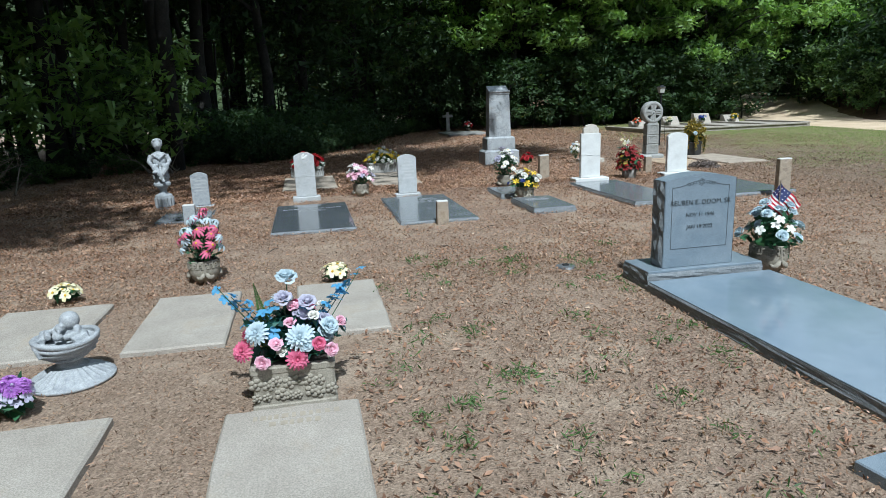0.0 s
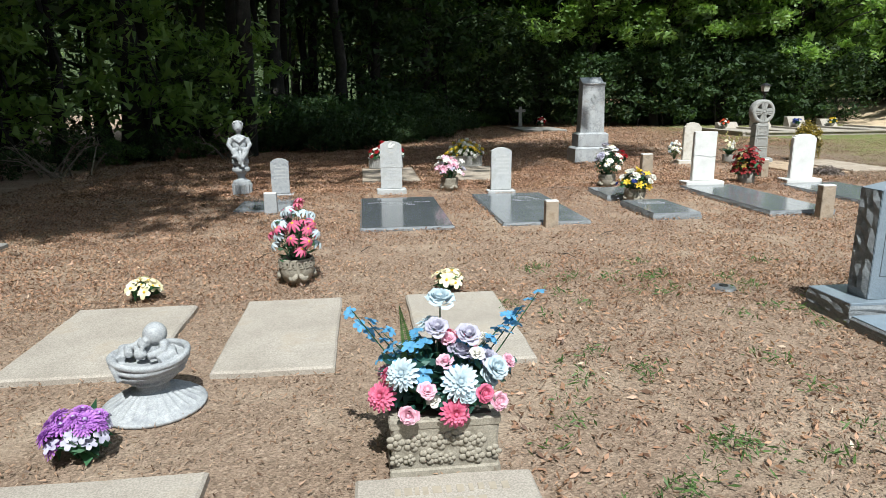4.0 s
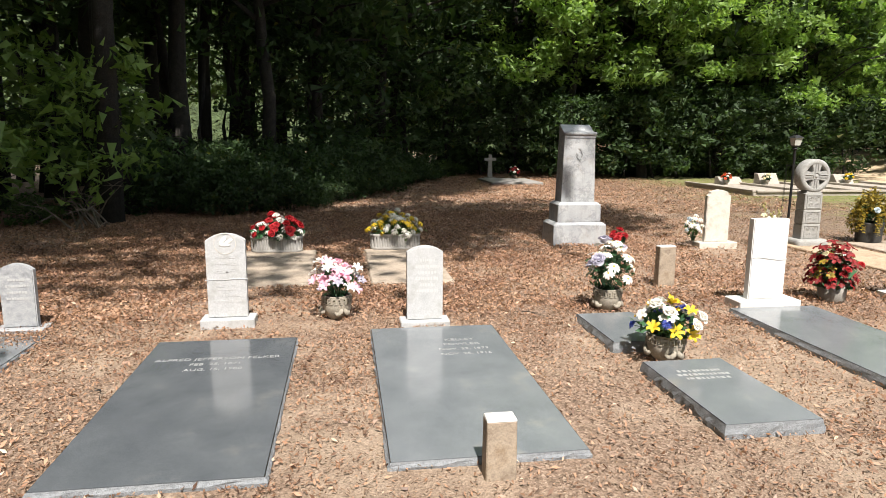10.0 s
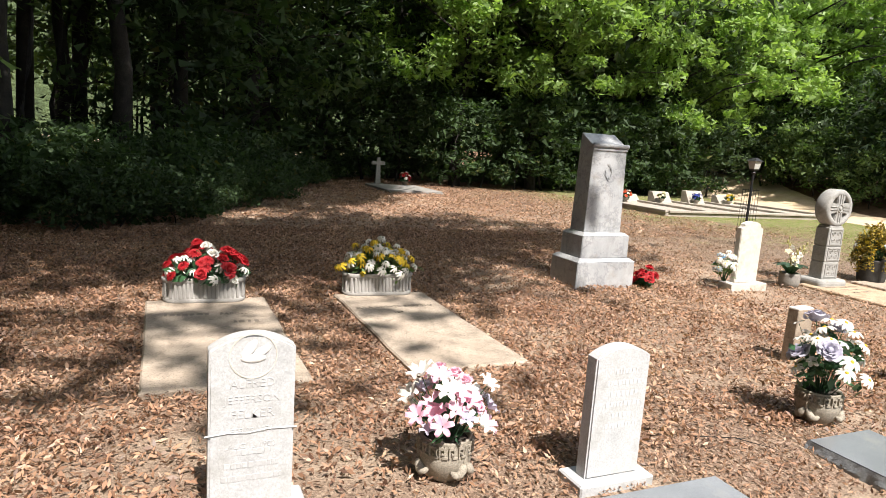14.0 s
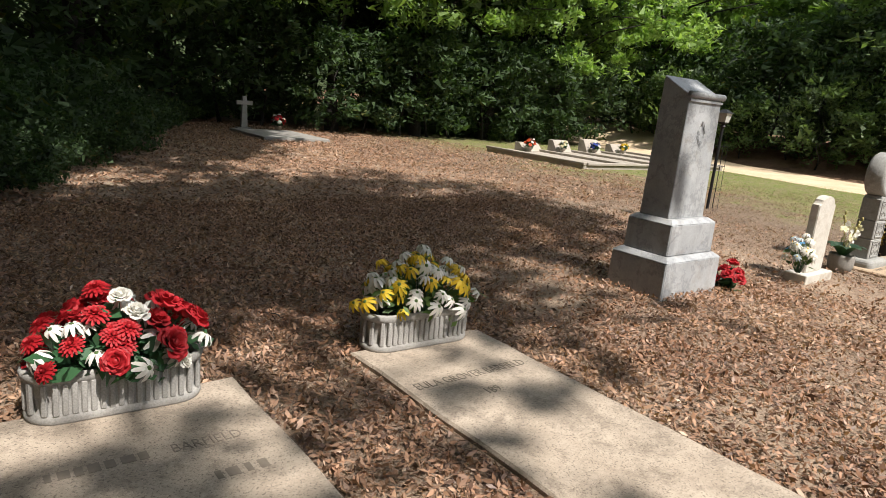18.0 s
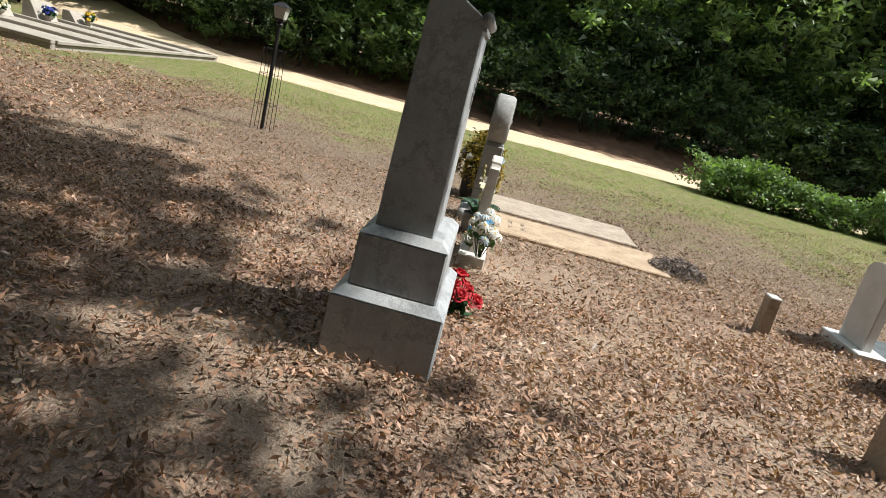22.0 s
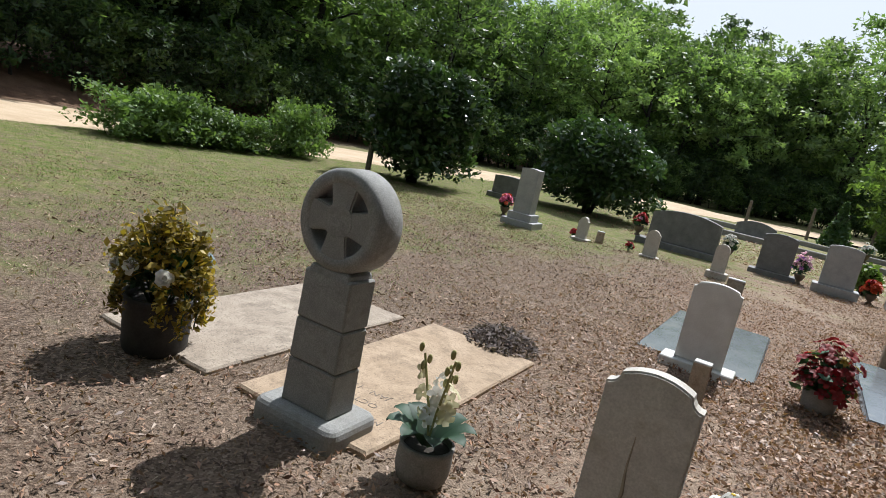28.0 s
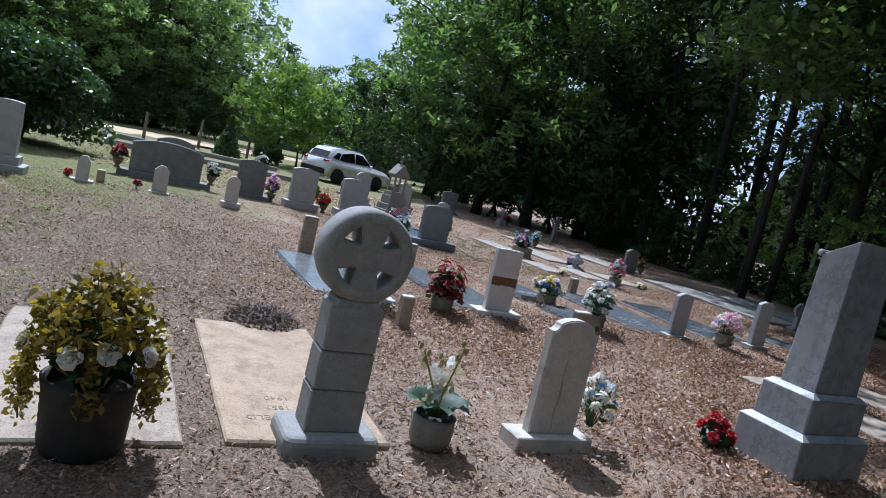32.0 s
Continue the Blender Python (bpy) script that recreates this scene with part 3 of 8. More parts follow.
# ---- grave slabs, ledgers and headstones ----
def rough_slab(x0, x1, y0, y1, h, mat, name, label, seed, wobble=0.009, bevel=0.012, group="", text=None):
    """A low slab with slightly uneven edges, set into the ground."""
    rng = random.Random(seed)
    ob = thing(name, (x0 + x1) / 2, (y0 + y1) / 2, 0, 0, label, "grave slab", group)
    bm = bmesh.new()
    w, d, n = (x1 - x0) / 2, (y1 - y0) / 2, 8
    rim = []
    for (ax, ay), (bx, by) in zip([(-w, -d), (w, -d), (w, d), (-w, d)], [(w, -d), (w, d), (-w, d), (-w, -d)]):
        for i in range(n):
            t = i / n
            j = wobble * rng.uniform(-0.5, 0.5) if i else wobble * rng.uniform(-1, 1)
            rim.append((ax + (bx - ax) * t + j * (ay != by), ay + (by - ay) * t + j * (ax != bx)))
    low = [bm.verts.new((x, y, -0.04)) for x, y in rim]
    mid = [bm.verts.new((x, y, h - bevel)) for x, y in rim]
    top = [bm.verts.new((x * (1 - bevel / w), y * (1 - bevel / d), h)) for x, y in rim]
    k = len(rim)
    for a, b in ((low, mid), (mid, top)):
        for i in range(k):
            bm.faces.new((a[i], a[(i + 1) % k], b[(i + 1) % k], b[i]))
    bm.faces.new(top)
    part("slab", bm, mat, ob)
    return ob


def ledger(x0, x1, y0, y1, h, mat, label, seed, group="granite ledgers"):
    """A flat granite ledger: a polished top over rock-pitched sides."""
    ob = thing("ledger_stone", (x0 + x1) / 2, (y0 + y1) / 2, 0, 0, label, "ledger stone", group)
    w, d = (x1 - x0) / 2, (y1 - y0) / 2
    rng = random.Random(seed)
    bm = bmesh.new()
    rings = []
    nx, ny = 12, 26
    rim = [(-w + 2 * w * i / nx, -d) for i in range(nx)] + [(w, -d + 2 * d * i / ny) for i in range(ny)] + [(w - 2 * w * i / nx, d) for i in range(nx)] + [(-w, d - 2 * d * i / ny) for i in range(ny)]
    for z, push in ((-0.03, 0.012), (h * 0.35, 0.014), (h * 0.7, 0.006), (h, 0.0)):
        rings.append([bm.verts.new((x + (push * (x / w) * rng.uniform(0.2, 1.3) if abs(abs(x) - w) < 1e-6 else 0), y + (push * (y / d) * rng.uniform(0.2, 1.3) if abs(abs(y) - d) < 1e-6 else 0), z)) for x, y in rim])
    k = len(rim)
    for a, b in zip(rings, rings[1:]):
        for i in range(k):
            bm.faces.new((a[i], a[(i + 1) % k], b[(i + 1) % k], b[i]))
    part("rough_edge", bm, M["granite_rock"], ob, "rock-pitched granite edge")
    bm = bmesh.new()
    bm.faces.new([bm.verts.new((x * (1 - 0.004 / w), y * (1 - 0.004 / d), h + 0.003)) for x, y in rim])
    tops = bmesh.ops.extrude_face_region(bm, geom=bm.faces[:])
    for v in [g for g in tops["geom"] if isinstance(g, bmesh.types.BMVert)]:
        v.co.z -= 0.008
    bmesh.ops.recalc_face_normals(bm, faces=bm.faces[:])
    part("polished_top", bm, mat, ob)
    return ob


def arch_outline(w, h, rise, n=14, shoulder=0.0, drop=0.0):
    """A headstone's outline: straight sides, a segmental arch on top, and small shoulders if given."""
    half = w / 2
    a = half - shoulder
    pts = [(-half, 0), (half, 0), (half, h - rise - drop)]
    if shoulder:
        for i in range(5):
            t = i / 4 * math.pi / 2
            pts.append((half - shoulder * math.sin(t), h - rise - drop * (1 - (1 - math.cos(t)))))
    r = (a * a + rise * rise) / (2 * rise)
    top = math.asin(min(1.0, a / r))
    for i in range(n + 1):
        t = top - 2 * top * i / n
        pts.append((r * math.sin(t), h - r + r * math.cos(t)))
    if shoulder:
        for i in range(5):
            t = (1 - i / 4) * math.pi / 2
            pts.append((-half + shoulder * math.sin(t), h - rise - drop * (1 - (1 - math.cos(t)))))
    pts.append((-half, h - rise - drop))
    out = []
    for p in pts:
        if not out or (abs(p[0] - out[-1][0]) + abs(p[1] - out[-1][1])) > 1e-4:
            out.append(p)
    return out


def headstone(x, y, w, h, th, rise, base, mat, label, rz=0.0, shoulder=0.0, drop=0.0, base_mat=None, group="", bevel=0.008, lean=0.0, second=None, at_z=0.0):
    """An upright stone tablet on one or two base blocks; it faces -y."""
    ob = thing("headstone", x, y, at_z, rz, label, "headstone", group)
    z = 0.0
    if base:
        bw, bd, bh = base
        part("base", box(-bw / 2, bw / 2, -bd / 2, bd / 2, -0.03, bh, 0.008), base_mat or mat, ob)
        z = bh
    if second:
        sw, sd, sh = second
        part("plinth", box(-sw / 2, sw / 2, -sd / 2, sd / 2, z, z + sh, 0.008), base_mat or mat, ob)
        z += sh
    bm = slab_of(arch_outline(w, h - z, rise, 14, shoulder, drop), -th / 2, th / 2, bevel=bevel)
    part("tablet", bm, mat, ob, at=pose(0, 0, z, lean))
    return ob


def face_text(ob, lines, y, mat, size, z, gap=1.35, label="engraved lettering", x=0.0):
    for k, (text, s) in enumerate(lines):
        words(text, size * s, mat, "lettering", ob, pose(x, y, z - k * size * gap, 90), label)


def flat_text(ob, lines, z, mat, size, y, gap=1.5, turn=0.0, x=0.0):
    for k, (text, s) in enumerate(lines):
        words(text, size * s, mat, "lettering", ob, pose(x, y - k * size * gap, z, 0, 0, turn), "engraved lettering")


def foot_stone(x, y, w, d, h, label, rz=0.0, mat="marble_foot", lean=0.0):
    ob = thing("foot_stone", x, y, 0, rz, label, "foot stone", "foot stones")
    part("block", frustum(w, d, w * 0.96, d * 0.92, -0.05, h, 0.006), M[mat], ob, at=pose(0, 0, 0, lean))
    # paler marble top over the browner block
    part("pale_cap", frustum(w * 0.975, d * 0.94, w * 0.93, d * 0.86, h - 0.004, h + 0.012, 0.004), M["marble"], ob, "pale top", at=pose(0, 0, 0, lean))
    return ob


# first grave plot
rough_slab(-2.38, -1.6, 4.27, 5.42, 0.035, M["concrete"], "grave_slab", "beige concrete grave slab set flush in earth", 1, group="concrete grave slabs")
rough_slab(-1.26, -0.61, 4.22, 5.45, 0.035, M["concrete"], "grave_slab", "beige concrete grave slab with worn edges", 2, group="concrete grave slabs")
rough_slab(-0.15, 0.5, 4.2, 5.45, 0.035, M["concrete"], "grave_slab", "beige concrete grave slab beside yellow flowers", 3, group="concrete grave slabs")
rough_slab(-2.0, -1.05, 1.2, 3.27, 0.04, M["concrete"], "grave_slab", "wide beige concrete grave slab", 4, group="concrete grave slabs")
s4 = rough_slab(-0.49, 0.18, 1.25, 3.14, 0.04, M["concrete"], "grave_slab", "narrow beige concrete grave slab with worn lettering", 5, group="concrete grave slabs")
bars([0.42, 0.26], 0.045, 0.03, M["etch_faint"], "worn_lettering", s4, pose(0.02, 0.86, 0.041, -90), 3)
rough_slab(-5.5, -3.94, 3.75, 7.65, 0.06, M["concrete_grey"], "grave_slab", "large grey concrete grave slab under leaf litter", 6, group="concrete grave slabs")
rough_slab(-7.6, -6.0, 4.0, 7.6, 0.05, M["concrete_grey"], "grave_slab", "large grey concrete grave slab near woodland", 7, group="concrete grave slabs")
rough_slab(-5.3, -4.0, -0.3, 2.3, 0.05, M["concrete"], "grave_slab", "beige concrete grave slab before a dark headstone", 8, group="concrete grave slabs")
rough_slab(-3.4, -2.5, -1.6, 0.4, 0.05, M["concrete"], "grave_slab", "beige concrete grave slab by flower pots", 9, group="concrete grave slabs")


def ashlar_face(ob, x0, x1, y0, y1, z0, z1, mat, name, seed, push=0.018, label=""):
    """A box whose four upright faces are rock-pitched, broken into uneven facets."""
    rng = random.Random(seed)
    bm = box(x0, x1, y0, y1, z0, z1)
    side = [f for f in bm.faces if abs(f.normal.z) < 0.5]
    bmesh.ops.subdivide_edges(bm, edges=list({e for f in side for e in f.edges}), cuts=7, use_grid_fill=True)
    cx, cy = (x0 + x1) / 2, (y0 + y1) / 2
    for v in bm.verts:
        if z0 + 1e-4 < v.co.z < z1 - 1e-4:
            if abs(v.co.x - x0) < 1e-4 or abs(v.co.x - x1) < 1e-4:
                v.co.x += math.copysign(push * rng.uniform(-0.2, 1.0), v.co.x - cx)
            if abs(v.co.y - y0) < 1e-4 or abs(v.co.y - y1) < 1e-4:
                v.co.y += math.copysign(push * rng.uniform(-0.2, 1.0), v.co.y - cy)
    return part(name, bm, mat, ob, label)


def blue_granite_grave():
    """The large blue-grey granite grave: stone, base and long ledger."""
    ob = thing("headstone", 3.1, 4.68, 0, 0, "blue-grey granite headstone with rock-pitched sides and carved dates", "headstone")
    ashlar_face(ob, -0.52, 0.5, -0.2, 0.2, -0.03, 0.13, M["granite_rock"], "base_edge", 3, 0.012, "rough granite base")
    part("base_top", box(-0.52, 0.5, -0.2, 0.2, 0.128, 0.15, 0.004), M["granite"], ob)
    w = 0.62
    out = [(-w / 2, 0), (w / 2, 0), (w / 2, 0.7)] + [(w / 2 - w * i / 14, 0.7 + 0.045 * math.sin(math.pi * i / 14)) for i in range(1, 14)] + [(-w / 2, 0.7)]
    part("tablet", slab_of(out, -0.09, 0.09, bevel=0.004), M["granite"], ob, at=pose(-0.06, -0.06, 0.15))
    rng = random.Random(5)
    for sgn in (-1, 1):
        bm = bmesh.new()
        rows = [[bm.verts.new((sgn * (w / 2 + (0.004 if j in (0, 5) or i in (0, 12) else rng.uniform(0.0, 0.03))), -0.085 + 0.17 * j / 5, 0.005 + 0.69 * i / 12)) for j in range(6)] for i in range(13)]
        for a, b in zip(rows, rows[1:]):
            for j in range(5):
                bm.faces.new((a[j], a[j + 1], b[j + 1], b[j]))
        bmesh.ops.recalc_face_normals(bm, faces=bm.faces[:])
        part("rough_side", bm, M["granite_rock"], ob, "rock-pitched granite side", at=pose(-0.06, -0.06, 0.15))
    face_text(ob, [("REUBEN E. ODOM, SR", 1), ("NOV 11 1946", 0.8), ("JAN 10 2022", 0.8)], -0.1545, M["etch"], 0.055, 0.655, 1.75, x=-0.06)
    # thin engraved border line and a carved rose scroll at its top
    bm = bmesh.new()
    for x0, x1, z0, z1 in ((-0.28, -0.276, 0.27, 0.76), (0.216, 0.22, 0.27, 0.76), (-0.28, 0.22, 0.266, 0.27)):
        box(x0, x1, -0.112, -0.1095, z0, z1, bm=bm)
    for sgn in (-1, 1):
        tube([(-0.03 + sgn * (0.25 - 0.15 * i / 6), -0.111, 0.76 + 0.03 * (i / 6) ** 2) for i in range(7)], 0.0022, 4, bm)
    part("frame_line", bm, M["etch"], ob, "engraved frame line", at=pose(-0.03, -0.04, 0.035))
    bm = bmesh.new()
    for k in range(6):
        a = k * math.pi / 3
        tube([(-0.03 + 0.03 * math.cos(a + t) * r, -0.111, 0.795 + 0.03 * math.sin(a + t) * r) for t, r in ((0, 0.3), (0.3, 0.85), (0.6, 1.0), (0.9, 0.85), (1.05, 0.3))], 0.0025, 4, bm)
    for sgn in (-1, 1):
        for k in range(3):
            cx = -0.03 + sgn * (0.055 + 0.026 * k)
            tube([(cx + 0.02 * math.cos(t * 1.1) * sgn * (1 - t / 8), -0.111, 0.79 - 0.006 * k + 0.018 * math.sin(t * 1.1) * (1 - t / 8)) for t in range(7)], 0.0025, 4, bm)
    part("carved_rose", bm, M["etch"], ob, "carved rose scroll", at=pose(-0.03, -0.04, 0.035))
    led = thing("ledger_stone", 3.1, 3.3, 0, 0, "long blue-grey granite ledger with polished top", "ledger stone")
    ashlar_face(led, -0.54, 0.54, -1.17, 1.14, -0.03, 0.075, M["granite_rock"], "rough_edge", 9, 0.01, "rock-pitched granite edge")
    n = Net("polished_blue_granite")
    c = n.mix(1.0, n.ramp(n.noise(3, 5), [(0.3, (0.19, 0.25, 0.31)), (0.7, (0.27, 0.33, 0.39))]), n.ramp(n.noise(260, 3), [(0.35, grey(0.65)), (0.65, grey(1))]), "MULTIPLY")
    n.colour(c).rough(n.ramp(n.noise(2.5, 4), [(0.35, grey(0.07)), (0.7, grey(0.2))]))
    part("polished_top", box(-0.538, 0.538, -1.168, 1.138, 0.07, 0.085, 0.003), n.mat, led)


blue_granite_grave()

# row of marble tablets with polished ledgers
A = headstone(-0.035, 10.46, 0.312, 0.765, 0.075, 0.055, (0.43, 0.2, 0.07), M["marble_dull"], "white marble headstone, cracked across and mended, with carved dove", group="marble tablets", at_z=0.04)
face_text(A, [("ALFRED", 0.95), ("JEFFERSON", 0.85), ("FELKER", 1), ("FEB 28 1871", 0.62), ("AUG 15 1900", 0.62)], -0.0385, M["etch_worn"], 0.05, 0.565, 1.2)
bm = bmesh.new()
for k in range(24):
    a0, a1 = k * math.pi / 12, (k + 1) * math.pi / 12
    tube([(0.085 * math.cos(a0), -0.038, 0.685 + 0.085 * math.sin(a0)), (0.085 * math.cos(a1), -0.038, 0.685 + 0.085 * math.sin(a1))], 0.003, 4, bm)
part("carved_ring", bm, M["marble_old"], A, "carved round medallion")
bm = bmesh.new()
ball(bm, (0, -0.037, 0.675), (0.05, 0.006, 0.018), 10, 6)
ball(bm, (-0.015, -0.037, 0.71), (0.02, 0.005, 0.045), 10, 6, Matrix.Rotation(0.6, 4, "Y"))
ball(bm, (0.03, -0.037, 0.7), (0.018, 0.005, 0.04), 10, 6, Matrix.Rotation(1.0, 4, "Y"))
part("carved_dove", bm, M["marble"], A, "carved dove relief", True)
part("crack", tube([(-0.17, -0.0375, 0.385), (-0.09, -0.0385, 0.392), (-0.02, -0.0385, 0.386), (0.06, -0.0385, 0.395), (0.168, -0.0375, 0.39)], 0.004, 5), M["etch_worn"], A, "mended crack")
bars([0.14, 0.2, 0.22], 0.022, 0.03, M["etch_worn"], "worn_lettering", A, pose(0, -0.0385, 0.32), 4)
LA = ledger(-0.48, 0.54, 7.93, 10.05, 0.035, M["granite_dark"], "polished dark grey granite ledger reflecting its headstone", 1)
flat_text(LA, [("ALFRED JEFFERSON FELKER", 1), ("FEB. 25, 1871", 0.9), ("AUG. 15, 1900", 0.9)], 0.0385, M["etch_pale"], 0.07, 0.6)

B = headstone(1.577, 10.335, 0.3, 0.685, 0.08, 0.05, (0.415, 0.19, 0.06), M["marble_dull"], "white marble headstone with worn lettering on low base", group="marble tablets", at_z=0.012)
bars([0.12, 0.2, 0.16, 0.2, 0.12, 0.18], 0.024, 0.028, M["etch_dull"], "worn_lettering", B, pose(0.02, -0.0402, 0.58), 7)
LB = ledger(1.12, 2.13, 7.98, 10.2, 0.035, M["granite_mid"], "polished grey granite ledger below a marble headstone", 2)
flat_text(LB, [("KELLEY", 1), ("FOWLER", 1), ("NOV. 22, 1873", 0.85), ("NOV. 25, 1916", 0.85)], 0.0385, M["etch_pale"], 0.072, 0.72, x=0.16)
foot_stone(1.63, 7.86, 0.15, 0.1, 0.29, "small square marble foot stone before a ledger")
LC = ledger(2.93, 3.51, 8.07, 9.07, 0.075, M["granite_mid"], "small grey granite ledger with rough edges", 3)
bars([0.3, 0.36, 0.3], 0.035, 0.03, M["etch_pale"], "worn_lettering", LC, pose(0, 0.3, 0.0785, -90), 5)
ledger(2.91, 3.42, 9.5, 10.3, 0.075, M["granite_mid"], "small grey granite ledger under flower pots", 4)
foot_stone(4.36, 11.53, 0.2, 0.1, 0.44, "weathered square marble foot stone in bare earth", 4)

I = headstone(4.82, 10.5, 0.36, 0.83, 0.08, 0.004, (0.62, 0.26, 0.07), M["marble"], "flat-topped white marble headstone, broken and mended", group="marble tablets", at_z=0.042)
part("crack", tube([(-0.182, -0.0405, 0.46), (-0.1, -0.0415, 0.47), (0.0, -0.0415, 0.455), (0.09, -0.0415, 0.44), (0.182, -0.0405, 0.45)], 0.005, 5), M["etch_worn"], I, "mended crack")
stain_bm = box(-0.178, 0.178, 0.0385, 0.0412, 0.42, 0.49)
bmesh.ops.subdivide_edges(stain_bm, edges=stain_bm.edges[:], cuts=5, use_grid_fill=True)
rs = random.Random(8)
for v in stain_bm.verts:
    if v.co.z < 0.421:
        v.co.z -= rs.uniform(0, 0.05)
part("rust_stain", stain_bm, plain("rusty_mend", (0.2, 0.11, 0.05), 0.9), I, "dark brown mortar stain")
ledger(4.4, 5.24, 8.08, 10.36, 0.06, M["granite_mid"], "grey granite ledger with rough edge and gloss", 5)
foot_stone(4.9, 7.82, 0.17, 0.11, 0.39, "pale square marble foot stone casting a shadow")
headstone(6.53, 10.58, 0.39, 0.76, 0.08, 0.03, (0.6, 0.26, 0.06), M["marble"], "white marble headstone with shouldered arched top", shoulder=0.035, drop=0.03, group="marble tablets", at_z=0.042)
LH = ledger(6.08, 7.08, 8.25, 10.44, 0.045, M["granite_mid"], "grey granite ledger with glossy top beside grass", 6)
flat_text(LH, [("MOLLIE", 1), ("MARY", 1)], 0.0485, M["etch_pale"], 0.06, 0.7)
foot_stone(6.6, 7.95, 0.2, 0.09, 0.54, "tall narrow wood-stained marble foot stone")
foot_stone(6.42, 11.39, 0.13, 0.1, 0.32, "short weathered foot stone behind a headstone")
Fs = headstone(6.36, 13.85, 0.37, 0.86, 0.08, 0.035, (0.6, 0.22, 0.09), M["marble_old"], "stained pale marble headstone with shouldered top", shoulder=0.05, drop=0.05, group="marble tablets")
part("iron_stain", tube([(0.0, 0.04, 0.13), (0.008, 0.0405, 0.24), (-0.006, 0.0405, 0.36), (0.004, 0.0405, 0.47), (0.0, 0.04, 0.6)], [0.002, 0.006, 0.009, 0.005, 0.002], 5), plain("brown_streak", (0.4, 0.34, 0.26), 0.9), Fs, "narrow brown streak", at=pose(0.02, 0, 0))
S = headstone(-1.64, 10.52, 0.255, 0.54, 0.06, 0.05, (0.38, 0.2, 0.025), M["cast_pale"], "small grey marble headstone with arched top", group="marble tablets", at_z=0.04)
bars([0.12, 0.16, 0.14, 0.16], 0.02, 0.03, M["etch_worn"], "worn_lettering", S, pose(0, -0.0315, 0.42), 9)
ledger(-2.1, -1.4, 9.32, 10.36, 0.03, M["granite_mid"], "small grey ledger in shaded leaf litter", 7)
foot_stone(-1.61, 9.22, 0.16, 0.1, 0.26, "grey square foot stone in leaf litter", mat="cast_pale")

# two long concrete slabs and the tall monument
E0 = rough_slab(-0.47, 0.53, 11.92, 14.06, 0.03, M["concrete_warm"], "grave_slab", "pale concrete grave slab dappled by tree shade", 11, 0.012, group="long concrete slabs")
E1 = rough_slab(1.2, 2.11, 11.92, 14.09, 0.03, M["concrete_warm"], "grave_slab", "pale concrete grave slab with sunken lettering", 12, 0.012, group="long concrete slabs")
words("EULA GROVER BARFIELD", 0.1, M["etch_slab"], "lettering", E1, pose(-0.02, 0.52, 0.0305) @ Matrix.Scale(0.68, 4, (1, 0, 0)), "sunken lettering")
words("189", 0.09, M["etch_slab"], "lettering", E1, pose(-0.05, 0.33, 0.0305) @ Matrix.Scale(0.8, 4, (1, 0, 0)), "sunken lettering")
faint_etch = plain("faint_slab_lettering", (0.24, 0.2, 0.16), 0.9)
words("BARFIELD", 0.09, faint_etch, "lettering", E0, pose(0.2, 0.525, 0.0305) @ Matrix.Scale(0.72, 4, (1, 0, 0)), "worn sunken lettering")
bars([0.34], 0.06, 0.05, faint_etch, "worn_lettering", E0, pose(-0.19, 0.585, 0.0305, -90), 31)
bars([0.2], 0.06, 0.05, faint_etch, "worn_lettering", E0, pose(0.25, 0.33, 0.0305, -90), 32)


def monument():
    ob = thing("stone_monument", 4.285, 14.185, 0, 0, "tall blue-grey marble monument on two stepped bases", "monument")
    part("lower_base", frustum(0.8, 0.54, 0.79, 0.53, -0.04, 0.35, 0.01), M["marble_grey"], ob)
    part("lower_slope", frustum(0.79, 0.53, 0.69, 0.44, 0.348, 0.385), M["marble_grey"], ob)
    part("upper_base", frustum(0.655, 0.42, 0.645, 0.415, 0.383, 0.64, 0.01), M["marble_grey"], ob)
    part("upper_slope", frustum(0.645, 0.415, 0.55, 0.33, 0.638, 0.672), M["marble_grey"], ob)
    bm = frustum(0.51, 0.275, 0.46, 0.25, 0.67, 1.6, 0.0, None, 0.0, 0.018)
    hi = 1.785
    for v in bm.verts:
        if v.co.z > 1.5:
            v.co.z = hi if v.co.y > 0 else 1.645
    bmesh.ops.bevel(bm, geom=bm.edges[:], offset=0.006, segments=1, affect="EDGES")
    part("shaft", bm, M["marble_grey"], ob)
    part("scroll", tube([(-0.24, -0.114, 1.65), (0.24, -0.114, 1.65)], 0.026, 12), M["marble_grey"], ob, "rolled scroll edge", True)
    part("band", box(-0.236, 0.236, -0.12, -0.103, 1.595, 1.615, 0.001), M["marble_grey"], ob, "carved band")
    bm = bmesh.new()
    for k in range(9):
        a = k * 0.7
        tube([(0.0 + 0.05 * math.cos(a), -0.119, 1.36 + 0.06 * math.sin(a)), (0.03 * math.cos(a + 0.9), -0.12, 1.36 + 0.1 * math.sin(a + 0.5))], 0.004, 4, bm)
    part("worn_carving", bm, M["marble_grey"], ob, "worn carved wreath")


monument()

# slabs round the wheel cross
G1 = rough_slab(7.5, 8.41, 11.87, 13.95, 0.024, M["concrete_buff"], "grave_slab", "buff concrete grave slab with lettering before a cross", 13, 0.012, group="long concrete slabs")
flat_text(G1, [("MARY  BARFIELD", 1), ("OCT.  1857", 0.9), ("JAN.  1940", 0.9)], 0.0245, faint_etch, 0.085, 0.72, 1.6)
rough_slab(8.62, 9.6, 12.0, 13.98, 0.024, M["concrete_warm"], "grave_slab", "grey-buff concrete grave slab with gravel finish", 14, 0.012, group="long concrete slabs")


